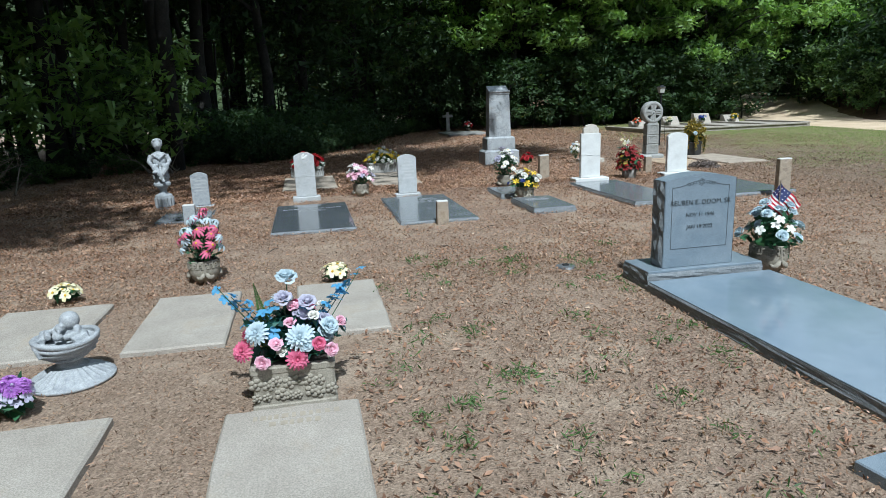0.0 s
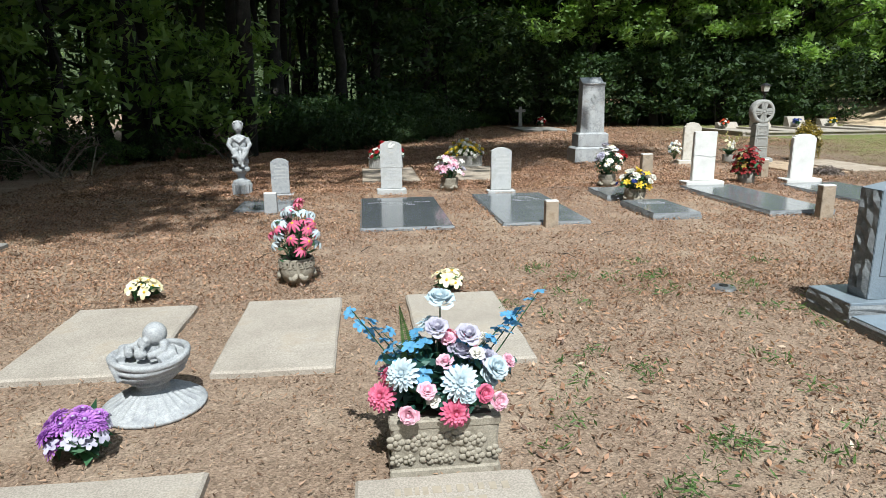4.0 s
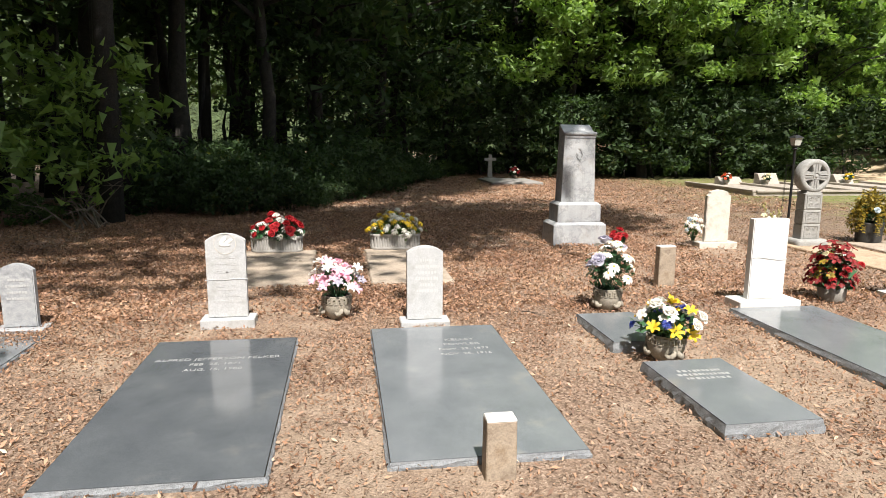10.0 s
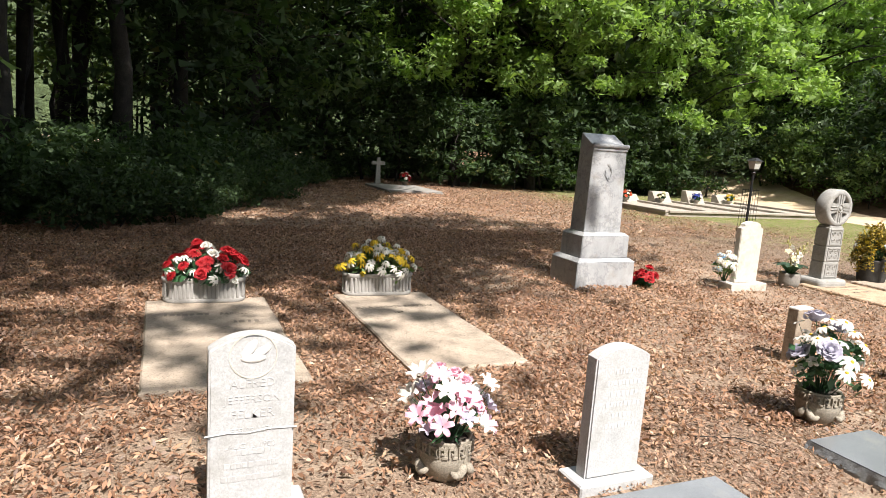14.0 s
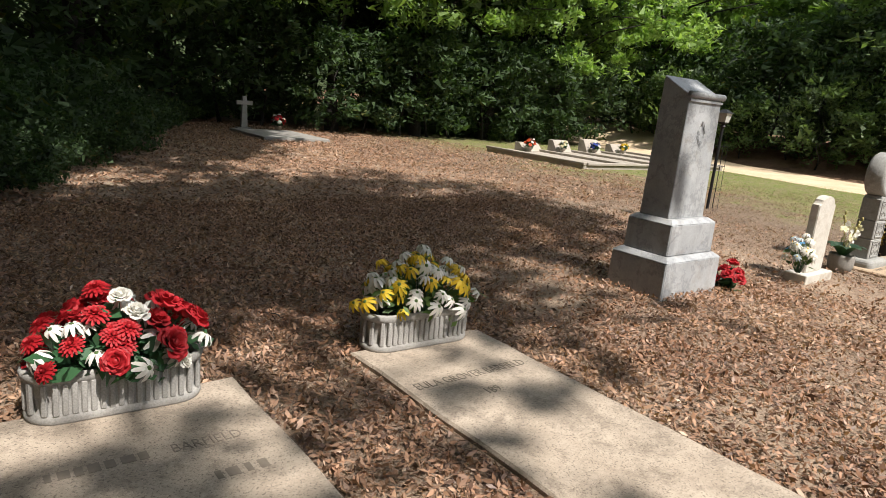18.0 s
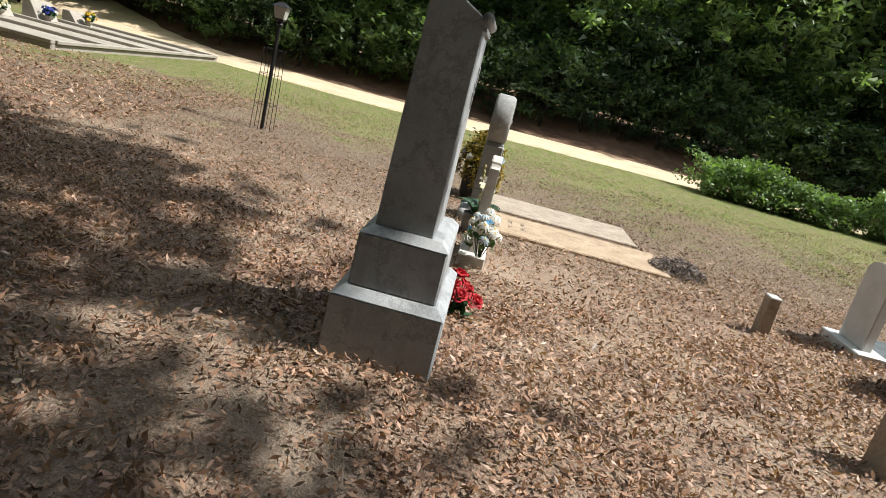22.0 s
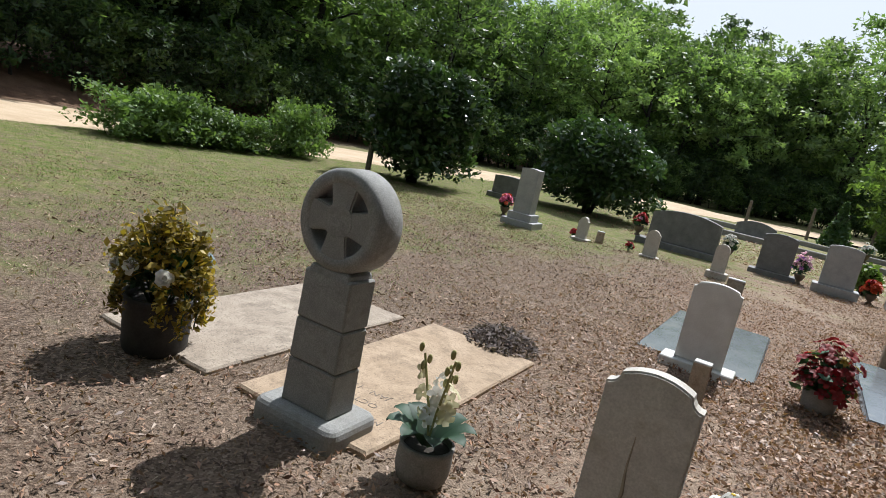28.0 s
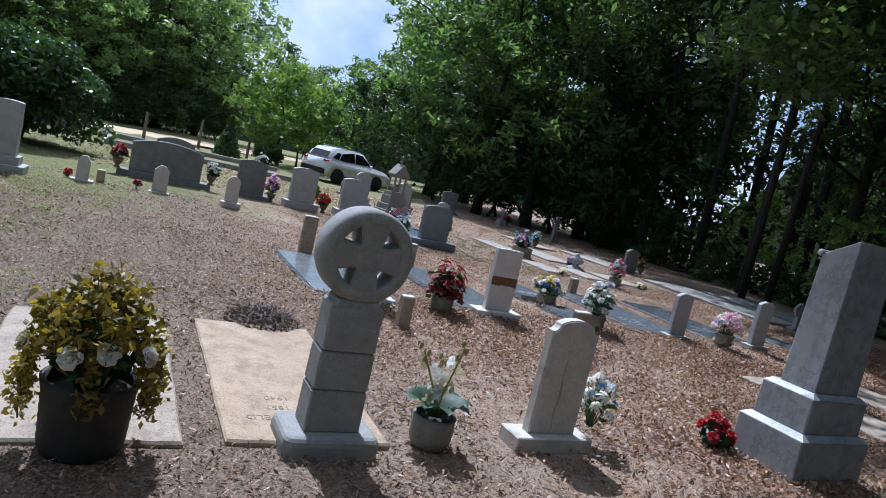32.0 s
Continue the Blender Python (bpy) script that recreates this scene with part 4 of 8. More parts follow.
def wheel_cross(x, y):
    ob = thing("wheel_cross", x, y, 0, 0, "grey carved stone wheel cross on a block shaft", "grave cross")
    bm = bmesh.new()
    rings = []
    for z, inset in ((-0.03, 0.0), (0.06, 0.0), (0.085, 0.006), (0.1, 0.018), (0.108, 0.036)):
        w, d, r = 0.265 - inset, 0.19 - inset, 0.06 - inset * 0.8
        rings.append([bm.verts.new((sx * (w - r) + r * math.cos(a), sy * (d - r) + r * math.sin(a), z)) for q, (sx, sy) in enumerate(((1, 1), (-1, 1), (-1, -1), (1, -1))) for a in [math.pi / 2 * q + math.pi / 10 * i for i in range(6)]])
    for a, b in zip(rings, rings[1:]):
        for i in range(24):
            bm.faces.new((a[i], a[(i + 1) % 24], b[(i + 1) % 24], b[i]))
    bm.faces.new(rings[-1])
    part("base", bm, M["cross"], ob, "rounded grey stone base")
    for k, (z0, z1) in enumerate(((0.105, 0.335), (0.339, 0.548), (0.552, 0.8))):
        part("shaft_block", frustum(0.31 - 0.008 * k, 0.2, 0.305 - 0.008 * k, 0.195, z0, z1, 0.009), M["cross"], ob)
    # the wheel: a ring, four flared arms and a hub
    th = 0.086
    bm = bmesh.new()
    n = 48
    cz, ro, ri = 1.06, 0.25, 0.172
    rings = [[bm.verts.new((r * math.cos(2 * math.pi * k / n), yy, cz + r * math.sin(2 * math.pi * k / n))) for k in range(n)] for r, yy in ((ri, -th), (ri + 0.012, -th - 0.012), (ro - 0.02, -th - 0.012), (ro, -th + 0.015), (ro, th - 0.015), (ro - 0.02, th + 0.012), (ri + 0.012, th + 0.012), (ri, th))]
    for i in range(8):
        a, b = rings[i], rings[(i + 1) % 8]
        for k in range(n):
            bm.faces.new((a[k], a[(k + 1) % n], b[(k + 1) % n], b[k]))
    part("ring", bm, M["cross"], ob, "thick stone ring", True)
    for k in range(4):
        out = [(-0.055, 0.0), (0.055, 0.0)] + [(0.055 + 0.045 * (i / 6) ** 1.8, 0.02 + 0.195 * i / 6) for i in range(1, 7)] + [(-0.055 - 0.045 * (i / 6) ** 1.8, 0.02 + 0.195 * i / 6) for i in range(6, 0, -1)]
        part("arm", slab_of(out, -0.094, 0.094, bevel=0.008), M["cross"], ob, at=pose(0, 0, cz) @ pose(0, 0, 0, 0, 45 + 90 * k + 45, 0))
    part("hub", slab_of([(0.088 * math.cos(t * math.pi / 8), 0.088 * math.sin(t * math.pi / 8)) for t in range(16)], -0.0965, 0.0965, bevel=0.006), M["cross"], ob, at=pose(0, 0, cz))
    for z0, z1 in ((0.13, 0.315), (0.36, 0.53), (0.575, 0.78)):
        bm = bmesh.new()
        for x0, x1, c0, c1 in ((-0.115, -0.103, z0, z1), (0.103, 0.115, z0, z1), (-0.103, 0.103, z0, z0 + 0.012), (-0.103, 0.103, z1 - 0.012, z1)):
            box(x0, x1, -0.108, -0.094, c0, c1, 0.002, bm=bm)
        for sx in (-1, 1):
            for sz in (-1, 1):
                cx, cz2 = sx * 0.05, (z0 + z1) / 2 + sz * (z1 - z0) * 0.22
                tube([(cx + 0.036 * (1 - k / 13) * math.cos(sx * k * 0.9), -0.1, cz2 + 0.036 * (1 - k / 13) * math.sin(k * 0.9)) for k in range(12)], 0.0055, 5, bm)
        part("carved_knot", bm, M["cross"], ob, "carved knotwork panel")
    bm = bmesh.new()
    for k in range(4):
        a = math.pi / 2 * k
        for w in (-0.02, 0.02):
            tube([(r * math.cos(a) - w * math.sin(a), -0.1, cz + r * math.sin(a) + w * math.cos(a)) for r in (0.06, 0.12, 0.19)], 0.0055, 5, bm)
    tube([(0.05 * math.cos(k * math.pi / 8), -0.1, cz + 0.05 * math.sin(k * math.pi / 8)) for k in range(17)], 0.007, 5, bm)
    ball(bm, (0, -0.098, cz), (0.028, 0.016, 0.028), 10, 6)
    part("carved_cross", bm, M["cross"], ob, "carved cross lines and boss")
    part("neck", frustum(0.26, 0.19, 0.24, 0.18, 0.788, 0.83, 0.01), M["cross"], ob)


wheel_cross(7.89, 13.9)


def low_cross(x, y, s, label, mat, ring=True, rz=0.0, h=0.62):
    ob = thing("grave_cross", x, y, 0, rz, label, "grave cross")
    part("base", box(-0.19 * s, 0.19 * s, -0.09 * s, 0.09 * s, -0.02, 0.07 * s, 0.01), mat, ob)
    part("shaft", frustum(0.17 * s, 0.1 * s, 0.1 * s, 0.07 * s, 0.068 * s, h, 0.01), mat, ob)
    cz = h - 0.16 * s
    part("crossbar", box(-0.2 * s, 0.2 * s, -0.038 * s, 0.038 * s, cz - 0.05 * s, cz + 0.05 * s, 0.01), mat, ob)
    if ring:
        n, bm = 28, bmesh.new()
        rings = [[bm.verts.new((r * s * math.cos(2 * math.pi * k / n), yy * s, cz + r * s * math.sin(2 * math.pi * k / n))) for k in range(n)] for r, yy in ((0.115, -0.03), (0.165, -0.03), (0.165, 0.03), (0.115, 0.03))]
        for i in range(4):
            a, b = rings[i], rings[(i + 1) % 4]
            for k in range(n):
                bm.faces.new((a[k], a[(k + 1) % n], b[(k + 1) % n], b[k]))
        part("ring", bm, mat, ob, "carved ring", True)
        part("boss", ball(bmesh.new(), (0, -0.035 * s, cz), (0.05 * s, 0.025 * s, 0.05 * s)), mat, ob, "", True)


low_cross(-4.63, 7.95, 1.0, "small pale stone ringed cross behind a slab", M["cast_pale"])
low_cross(-6.6, 7.9, 1.0, "small grey stone ringed cross near woodland", M["cast_pale"])
# a white cross, given grey stone to hold the shade it stands in
low_cross(6.45, 29.4, 1.15, "white stone cross on flared foot, coloured grey for shade", M["concrete_grey"], False, h=0.95)
low_cross(-6.2, -3.8, 1.3, "grey stone cross at the wood's edge", M["concrete_grey"], False, 20, 1.0)
rough_slab(5.9, 7.7, 26.6, 29.0, 0.08, M["concrete_grey"], "grave_slab", "dark concrete slab in deep shade by a cross", 15)

# stones near the road
headstone(10.85, 4.55, 0.36, 1.14, 0.3, 0.02, (0.68, 0.55, 0.12), M["granite_light"], "pale grey slender headstone on two stepped bases", second=(0.5, 0.42, 0.14), group="roadside headstones")
headstone(8.3, 1.6, 1.45, 0.86, 0.22, 0.12, (1.9, 0.45, 0.13), M["granite_stone"], "wide dark granite family headstone with curved top", group="roadside headstones")
headstone(6.45, 1.45, 0.64, 0.88, 0.16, 0.06, (0.9, 0.4, 0.09), M["granite_stone"], "dark granite headstone with curved top", group="roadside headstones")
headstone(5.32, 1.9, 0.6, 0.97, 0.18, 0.05, (0.8, 0.42, 0.17), M["granite_light"], "light grey granite headstone on a block base", group="roadside headstones")
headstone(4.05, 1.85, 0.62, 0.97, 0.18, 0.05, (0.82, 0.42, 0.18), M["granite_light"], "light grey granite headstone beside red flowers", group="roadside headstones")
headstone(2.75, -1.5, 0.46, 1.1, 0.14, 0.14, (0.65, 0.4, 0.2), M["granite_light"], "old pale headstone with round top", second=(0.55, 0.3, 0.14), group="roadside headstones")
headstone(0.95, 0.55, 0.34, 0.8, 0.09, 0.05, (0.5, 0.28, 0.1), M["granite_light"], "narrow grey headstone on thick base", group="roadside headstones")
headstone(-3.2, -7.5, 0.7, 0.95, 0.18, 0.06, (0.9, 0.4, 0.1), M["granite_stone"], "dark granite headstone at the wood's edge", group="roadside headstones")
headstone(1.55, -6.0, 0.9, 0.5, 0.2, 0.03, (1.1, 0.4, 0.08), M["granite_stone"], "low dark granite headstone", group="roadside headstones")
headstone(-0.2, -5.6, 0.9, 0.48, 0.2, 0.03, (1.1, 0.4, 0.08), M["granite_stone"], "low dark granite headstone before the car", group="roadside headstones")
headstone(0.3, -4.2, 0.6, 0.95, 0.16, 0.15, (0.8, 0.4, 0.1), M["granite_light"], "pale headstone with rounded top behind a monument", group="roadside headstones")
headstone(13.2, 0.2, 0.9, 0.62, 0.2, 0.03, (1.1, 0.4, 0.12), M["granite_stone"], "low dark granite headstone by an evergreen bush", group="roadside headstones")
headstone(-4.4, 2.65, 0.46, 0.72, 0.12, 0.08, None, M["granite_stone"], "dark weathered headstone with rounded top", group="roadside headstones")
headstone(9.72, 4.2, 0.2, 0.46, 0.12, 0.05, (0.36, 0.24, 0.04), M["marble_old"], "small marble child's headstone with round head", shoulder=0.03, drop=0.04, group="small marble headstones")
foot_stone(9.45, 3.85, 0.14, 0.09, 0.22, "tiny square foot stone near a child's stone")
headstone(8.46, 3.85, 0.26, 0.52, 0.08, 0.06, (0.36, 0.22, 0.02), M["marble_old"], "small white marble headstone with shouldered top", shoulder=0.03, drop=0.02, group="small marble headstones")
headstone(7.2, 4.15, 0.24, 0.61, 0.09, 0.1, (0.36, 0.24, 0.11), M["marble_old"], "small arched marble headstone on square base", group="small marble headstones")


def lantern_monument(x, y):
    ob = thing("ornate_monument", x, y, 0, 15, "ornate pale stone monument with gabled canopy and finial", "monument")
    m = M["concrete_grey"]
    for k, (w, z0, z1) in enumerate(((0.9, -0.03, 0.16), (0.76, 0.158, 0.34), (0.62, 0.338, 0.6), (0.54, 0.598, 0.72))):
        part("step", frustum(w, w * 0.8, w * 0.94, w * 0.75, z0, z1, 0.012), m, ob)
    for sx in (-1, 1):
        for sy in (-1, 1):
            part("column", lathe([(0.05, 0.718), (0.05, 0.75), (0.032, 0.77), (0.032, 1.15), (0.05, 1.17), (0.05, 1.2)], 10), m, ob, at=pose(sx * 0.19, sy * 0.14, 0))
    part("gable", slab_of([(-0.28, 1.2), (0.28, 1.2), (0.28, 1.26), (0.0, 1.58), (-0.28, 1.26)], -0.2, 0.2, bevel=0.01), m, ob)
    part("finial", lathe([(0.05, 1.54), (0.03, 1.6), (0.06, 1.66), (0.02, 1.72), (0.045, 1.77), (0.0, 1.84)], 10), m, ob, "", True)
    part("urn", lathe([(0.05, 0.718), (0.03, 0.76), (0.08, 0.86), (0.05, 0.93), (0.0, 0.97)], 12), m, ob, "", True)


lantern_monument(1.75, -1.3)

# plot kerbs by the road
kerb = thing("plot_kerb", 0, 0, 0, 0, "grey stone kerb round a gravel plot", "kerb")
for x0, x1, y0, y1 in ((3.2, 9.6, -7.3, -7.05), (3.2, 9.6, -12.2, -11.95), (9.6, 9.85, -12.2, -7.05)):
    part("kerb_stone", box(x0, x1, y0, y1, -0.05, 0.18, 0.02), M["kerb"], kerb)
headstone(7.6, -8.6, 1.3, 0.62, 0.22, 0.16, (1.7, 0.5, 0.1), M["granite_stone"], "dark low headstone with shaped top in a kerbed plot", group="roadside headstones")

# far row of slant stones on a raised concrete plot
plot = thing("raised_plot", 15.6, 23.75, 0, 0, "raised pale concrete plot bordered with coping", "grave plot")
part("paving", box(-3.15, 3.6, -1.8, 1.95, -0.05, 0.1, 0.02), M["concrete"], plot)
for k in range(4):
    part("coping", box(-3.18 + 1.66 * k, -3.06 + 1.66 * k, -1.81, 1.96, 0.098, 0.17, 0.01), M["concrete"], plot)
part("coping", box(3.48, 3.6, -1.81, 1.96, 0.098, 0.17, 0.01), M["concrete"], plot)
part("coping", box(-3.05, 3.45, -1.85, -1.73, 0.098, 0.165, 0.01), M["concrete"], plot)
for k, (x, w, h) in enumerate(((13.8, 0.8, 0.24), (15.2, 0.7, 0.36), (16.67, 0.72, 0.43), (18.06, 0.66, 0.32))):
    ob = thing("slant_marker", x, 25.35, 0.1, 0, "pale slant-faced grave marker on a concrete plot", "grave marker", "slant markers")
    bm = box(-w / 2, w / 2, -0.28, 0.16, 0, h, 0)
    for v in bm.verts:
        if v.co.z > 0.01 and v.co.y < 0:
            v.co.y += 0.25
    bmesh.ops.bevel(bm, geom=bm.edges[:], offset=0.01, segments=1, affect="EDGES")
    part("block", bm, M["concrete"], ob)

# small flat marker, ground disc
fm = thing("flat_marker", 2.42, 1.86, 0, 8, "small flat grey granite marker in grass", "grave marker")
part("block", box(-0.31, 0.31, -0.15, 0.15, -0.03, 0.05, 0.006), M["granite"], fm)
bm = bmesh.new()
for k in range(20):
    a0, a1 = k * math.pi / 10, (k + 1) * math.pi / 10
    tube([(-0.2 + 0.045 * math.cos(a0), 0.045 * math.sin(a0), 0.051), (-0.2 + 0.045 * math.cos(a1), 0.045 * math.sin(a1), 0.051)], 0.005, 4, bm)
part("engraved_ring", bm, M["etch_pale"], fm, "pale engraved ring")
disc = thing("ground_marker", 2.25, 5.36, 0, 0, "small round grey metal marker disc in earth", "marker disc")
part("plate", lathe([(0.0, 0.022), (0.06, 0.022), (0.085, 0.016), (0.1, -0.01)], 24), M["metal_grey"], disc)
part("boss", lathe([(0.0, 0.03), (0.03, 0.03), (0.035, 0.02)], 16), M["metal_dark"], disc)


# ---- trees and shrubs ----
def tree_meshes(seed, height, crown_r, crown_low, n_leaf, size, mat, trunk_r=0.18, limbs=14, lean=0.05, shape="round", clump=0.75, three=True):
    """Trunk with limbs as one mesh, and a crown of many loose leaves gathered in clumps."""
    rng = np.random.default_rng(seed)
    rnd = random.Random(seed)
    bm = bmesh.new()
    ph = rnd.uniform(0, 6)
    spine = [Vector((lean * height * (i / 9) ** 1.4 * math.cos(ph) + 0.12 * math.sin(i * 1.3 + ph), lean * height * (i / 9) ** 1.4 * math.sin(ph) + 0.12 * math.cos(i * 1.7), height * 0.93 * i / 9 - 0.1)) for i in range(10)]
    tube(spine, [trunk_r * (1.35 if i == 0 else 1.0) * (1 - 0.09 * i) for i in range(10)], 8, bm)
    hubs = []
    for k in range(limbs):
        t = k / max(1, limbs - 1)
        z = crown_low + (height * 0.9 - crown_low) * t
        f = min(8.99, max(0, z / (height * 0.93) * 9))
        p = spine[int(f)].lerp(spine[int(f) + 1], f - int(f))
        if shape == "cone":
            reach = crown_r * (1 - 0.92 * t) + 0.1
        elif shape == "pine":
            reach = crown_r * (0.6 + 0.4 * math.sin(math.pi * (0.15 + 0.8 * t)))
        else:
            reach = crown_r * (0.45 + 0.6 * math.sin(math.pi * (0.18 + 0.74 * t)))
        reach *= rnd.uniform(0.75, 1.12)
        a = k * 2.4 + rnd.uniform(-0.4, 0.4)
        rise = 0.1 if shape in ("cone", "pine") else rnd.uniform(0.1, 0.5)
        end = p + Vector((math.cos(a) * reach, math.sin(a) * reach, reach * rise))
        midp = p.lerp(end, 0.5) + Vector((0, 0, -0.04 * reach if shape == "pine" else 0.1 * reach))
        r0 = trunk_r * 0.42 * (1 - 0.6 * t)
        tube([p, midp, end], [r0, r0 * 0.6, r0 * 0.2], 4, bm)
        for s in (0.35, 0.55, 0.75, 0.92, 1.02):
            q = p.lerp(midp, s * 2) if s < 0.5 else midp.lerp(end, (s - 0.5) * 2)
            for j in range(2):
                hubs.append(q + Vector((rnd.gauss(0, 1), rnd.gauss(0, 1), rnd.gauss(0, 0.6))) * reach * 0.2)
    hubs.append(spine[-1])
    trunk = mesh_of("trunk", bm, M["bark"], True)
    h = np.array([v[:] for v in hubs])
    pick = rng.integers(0, len(h), n_leaf)
    spread = clump * rng.uniform(0.5, 1.2, size=len(h))
    d = rng.normal(size=(n_leaf, 3))
    d /= np.linalg.norm(d, axis=1)[:, None]
    rad = spread[pick][:, None] * rng.random((n_leaf, 1)) ** 0.45
    c = h[pick] + d * rad * np.array([1, 1, 0.65])
    c[:, 2] = np.maximum(c[:, 2], 0.06)
    crown = quads_mesh("crown", leaf_quads(c, size, rng, 0.35, 1.7, three=three), mat)
    return trunk, crown


def plant(name, meshes, x, y, rz, s, label, category, group="", z=None, sz=None):
    ob = thing(name, x, y, max(0.0, ground_height(x, y)) - 0.02 if z is None else z, rz, label, category, group)
    ob.scale = (s, s, sz or s)
    part("trunk", meshes[0], None, ob)
    part("crown", meshes[1], None, ob)
    return ob


# dark-leaved kinds stand in for shaded wood, pale and light ones for sunlit trees
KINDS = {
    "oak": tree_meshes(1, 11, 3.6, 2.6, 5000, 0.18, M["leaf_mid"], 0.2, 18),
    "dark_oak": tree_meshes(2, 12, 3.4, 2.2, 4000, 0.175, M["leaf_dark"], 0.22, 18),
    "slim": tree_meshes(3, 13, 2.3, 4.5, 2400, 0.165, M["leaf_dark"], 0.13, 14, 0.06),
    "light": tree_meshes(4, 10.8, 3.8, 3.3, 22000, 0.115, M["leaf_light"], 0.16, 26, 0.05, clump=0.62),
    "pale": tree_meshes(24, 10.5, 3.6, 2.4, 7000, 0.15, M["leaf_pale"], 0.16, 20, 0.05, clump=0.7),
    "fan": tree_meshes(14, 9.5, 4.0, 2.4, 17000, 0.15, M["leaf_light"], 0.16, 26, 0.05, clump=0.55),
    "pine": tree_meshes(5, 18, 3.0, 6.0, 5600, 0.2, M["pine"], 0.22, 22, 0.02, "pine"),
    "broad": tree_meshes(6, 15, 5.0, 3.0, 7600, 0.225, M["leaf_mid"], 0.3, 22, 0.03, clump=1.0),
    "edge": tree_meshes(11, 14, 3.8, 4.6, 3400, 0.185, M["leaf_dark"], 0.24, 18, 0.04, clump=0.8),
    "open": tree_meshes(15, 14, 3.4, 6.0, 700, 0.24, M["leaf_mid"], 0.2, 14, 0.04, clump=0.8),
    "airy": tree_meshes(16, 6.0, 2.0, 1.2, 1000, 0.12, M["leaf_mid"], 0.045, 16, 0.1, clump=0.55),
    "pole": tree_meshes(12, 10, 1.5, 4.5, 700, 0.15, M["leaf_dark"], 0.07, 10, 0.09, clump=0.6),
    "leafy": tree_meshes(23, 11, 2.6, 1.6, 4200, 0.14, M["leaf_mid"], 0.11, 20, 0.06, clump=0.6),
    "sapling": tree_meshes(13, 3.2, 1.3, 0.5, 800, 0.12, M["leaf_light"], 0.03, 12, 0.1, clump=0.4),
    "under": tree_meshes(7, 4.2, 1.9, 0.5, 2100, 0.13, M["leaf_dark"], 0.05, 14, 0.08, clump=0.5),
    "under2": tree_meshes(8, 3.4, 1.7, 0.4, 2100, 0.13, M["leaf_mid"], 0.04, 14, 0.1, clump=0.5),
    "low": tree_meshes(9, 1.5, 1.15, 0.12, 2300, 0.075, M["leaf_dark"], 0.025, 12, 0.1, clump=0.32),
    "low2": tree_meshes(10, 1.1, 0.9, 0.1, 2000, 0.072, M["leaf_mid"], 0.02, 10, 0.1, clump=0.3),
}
TREE_LABEL = {"oak": "leafy green woodland oak with brown trunk", "dark_oak": "dark green shaded woodland tree", "slim": "slender dark woodland tree with high crown",
              "light": "light green sunlit broadleaf tree", "pale": "light green broadleaf tree beyond the road", "fan": "light green tree with low drooping boughs", "pine": "tall pine with open needled crown", "broad": "large spreading broadleaf tree",
              "under": "dark green understorey shrub at the wood's edge", "under2": "green understorey shrub with thin stems", "edge": "tall woodland tree with dark trunk and high crown", "open": "tall dark-trunked woodland tree with thin crown", "airy": "thin understorey tree with sparse green leaves", "pole": "thin dark young tree in the wood", "leafy": "leafy young woodland tree with dark trunk", "sapling": "light green sapling at the wood's edge", "low": "low dark shrub in leaf litter", "low2": "low green shrub in leaf litter"}
HEIGHT = {"light": 10.8, "pale": 10.5, "oak": 11, "dark_oak": 12, "edge": 14, "pine": 18, "broad": 15}
wood_rng = random.Random(77)


def put(kind, x, y, s=1.0, sz=None):
    name = "shrub" if kind[:3] in ("und", "low") else "tree"
    plant(name, KINDS[kind], x, y, wood_rng.uniform(0, 360), s, TREE_LABEL[kind], name, "woodland " + name + "s", sz=sz)


def along(points, step):
    """Places along a line, step apart."""
    line = bend(points, 12)
    out, run = [], 0.0
    for a, b in zip(line, line[1:]):
        d = (b - a).length
        while run < d:
            out.append((a.lerp(b, run / d), (b - a).normalized()))
            run += step
        run -= d
    return out


# the edge of the western and northern wood, walked clockwise
WOOD = [(-10.5, -9), (-10.2, -2), (-9.6, 4), (-8.2, 10.5), (-6.0, 13.4), (-4.2, 15.6), (-2.6, 18.8), (0.4, 24.4), (3.6, 29.2), (7.0, 32.6), (11.0, 33.2), (14.5, 30.0), (19.2, 29.2), (22.0, 33.5), (28.5, 44.0)]


def in_gap(x, y):
    """The clearing in the south-western wood, where the sky shows between trunks."""
    a = math.degrees(math.atan2(y - 17, x - 9))
    return -147 < a < -137.5 and math.hypot(x - 9, y - 17) > 22


def low_sky(x, y, height):
    """South-eastwards the trees are young and leave the sky free above them."""
    a, d = math.degrees(math.atan2(y - 16.5, x - 7)), math.hypot(x - 7, y - 16.5)
    if -111 < a < -50:
        dip = 1.0 - 0.42 * math.exp(-((a + 103) / 5.0) ** 2)
        return min(1.3, (1.6 + 0.225 * d * dip) / height * wood_rng.uniform(0.78, 1.08))
    return 9.0


for p, d in along(WOOD, 0.95):
    out = Vector((-d.y, d.x))
    q = p + out * wood_rng.uniform(0.1, 1.6)
    put(wood_rng.choice(["low", "low2"]), q.x, q.y, wood_rng.uniform(0.3, 0.7) if p.y > 7 and p.x < 6 else wood_rng.uniform(0.55, 1.05))
for p, d in along(WOOD, 2.4):
    out = Vector((-d.y, d.x))
    north = p.x > 4.5
    for depth in ((2.0, 6.5) if north else (3.4, 8.0)):
        q = p + out * (depth + wood_rng.uniform(-1.0, 1.0)) + d * wood_rng.uniform(-1, 1)
        if not in_gap(q.x, q.y) and (north or wood_rng.random() < 0.5):
            put(wood_rng.choice(["under", "under", "under2"] if north else ["airy", "under2", "airy"] if q.x < -4 else ["airy", "airy", "under"]), q.x, q.y, wood_rng.uniform(0.5, 1.05 if north else 0.85))
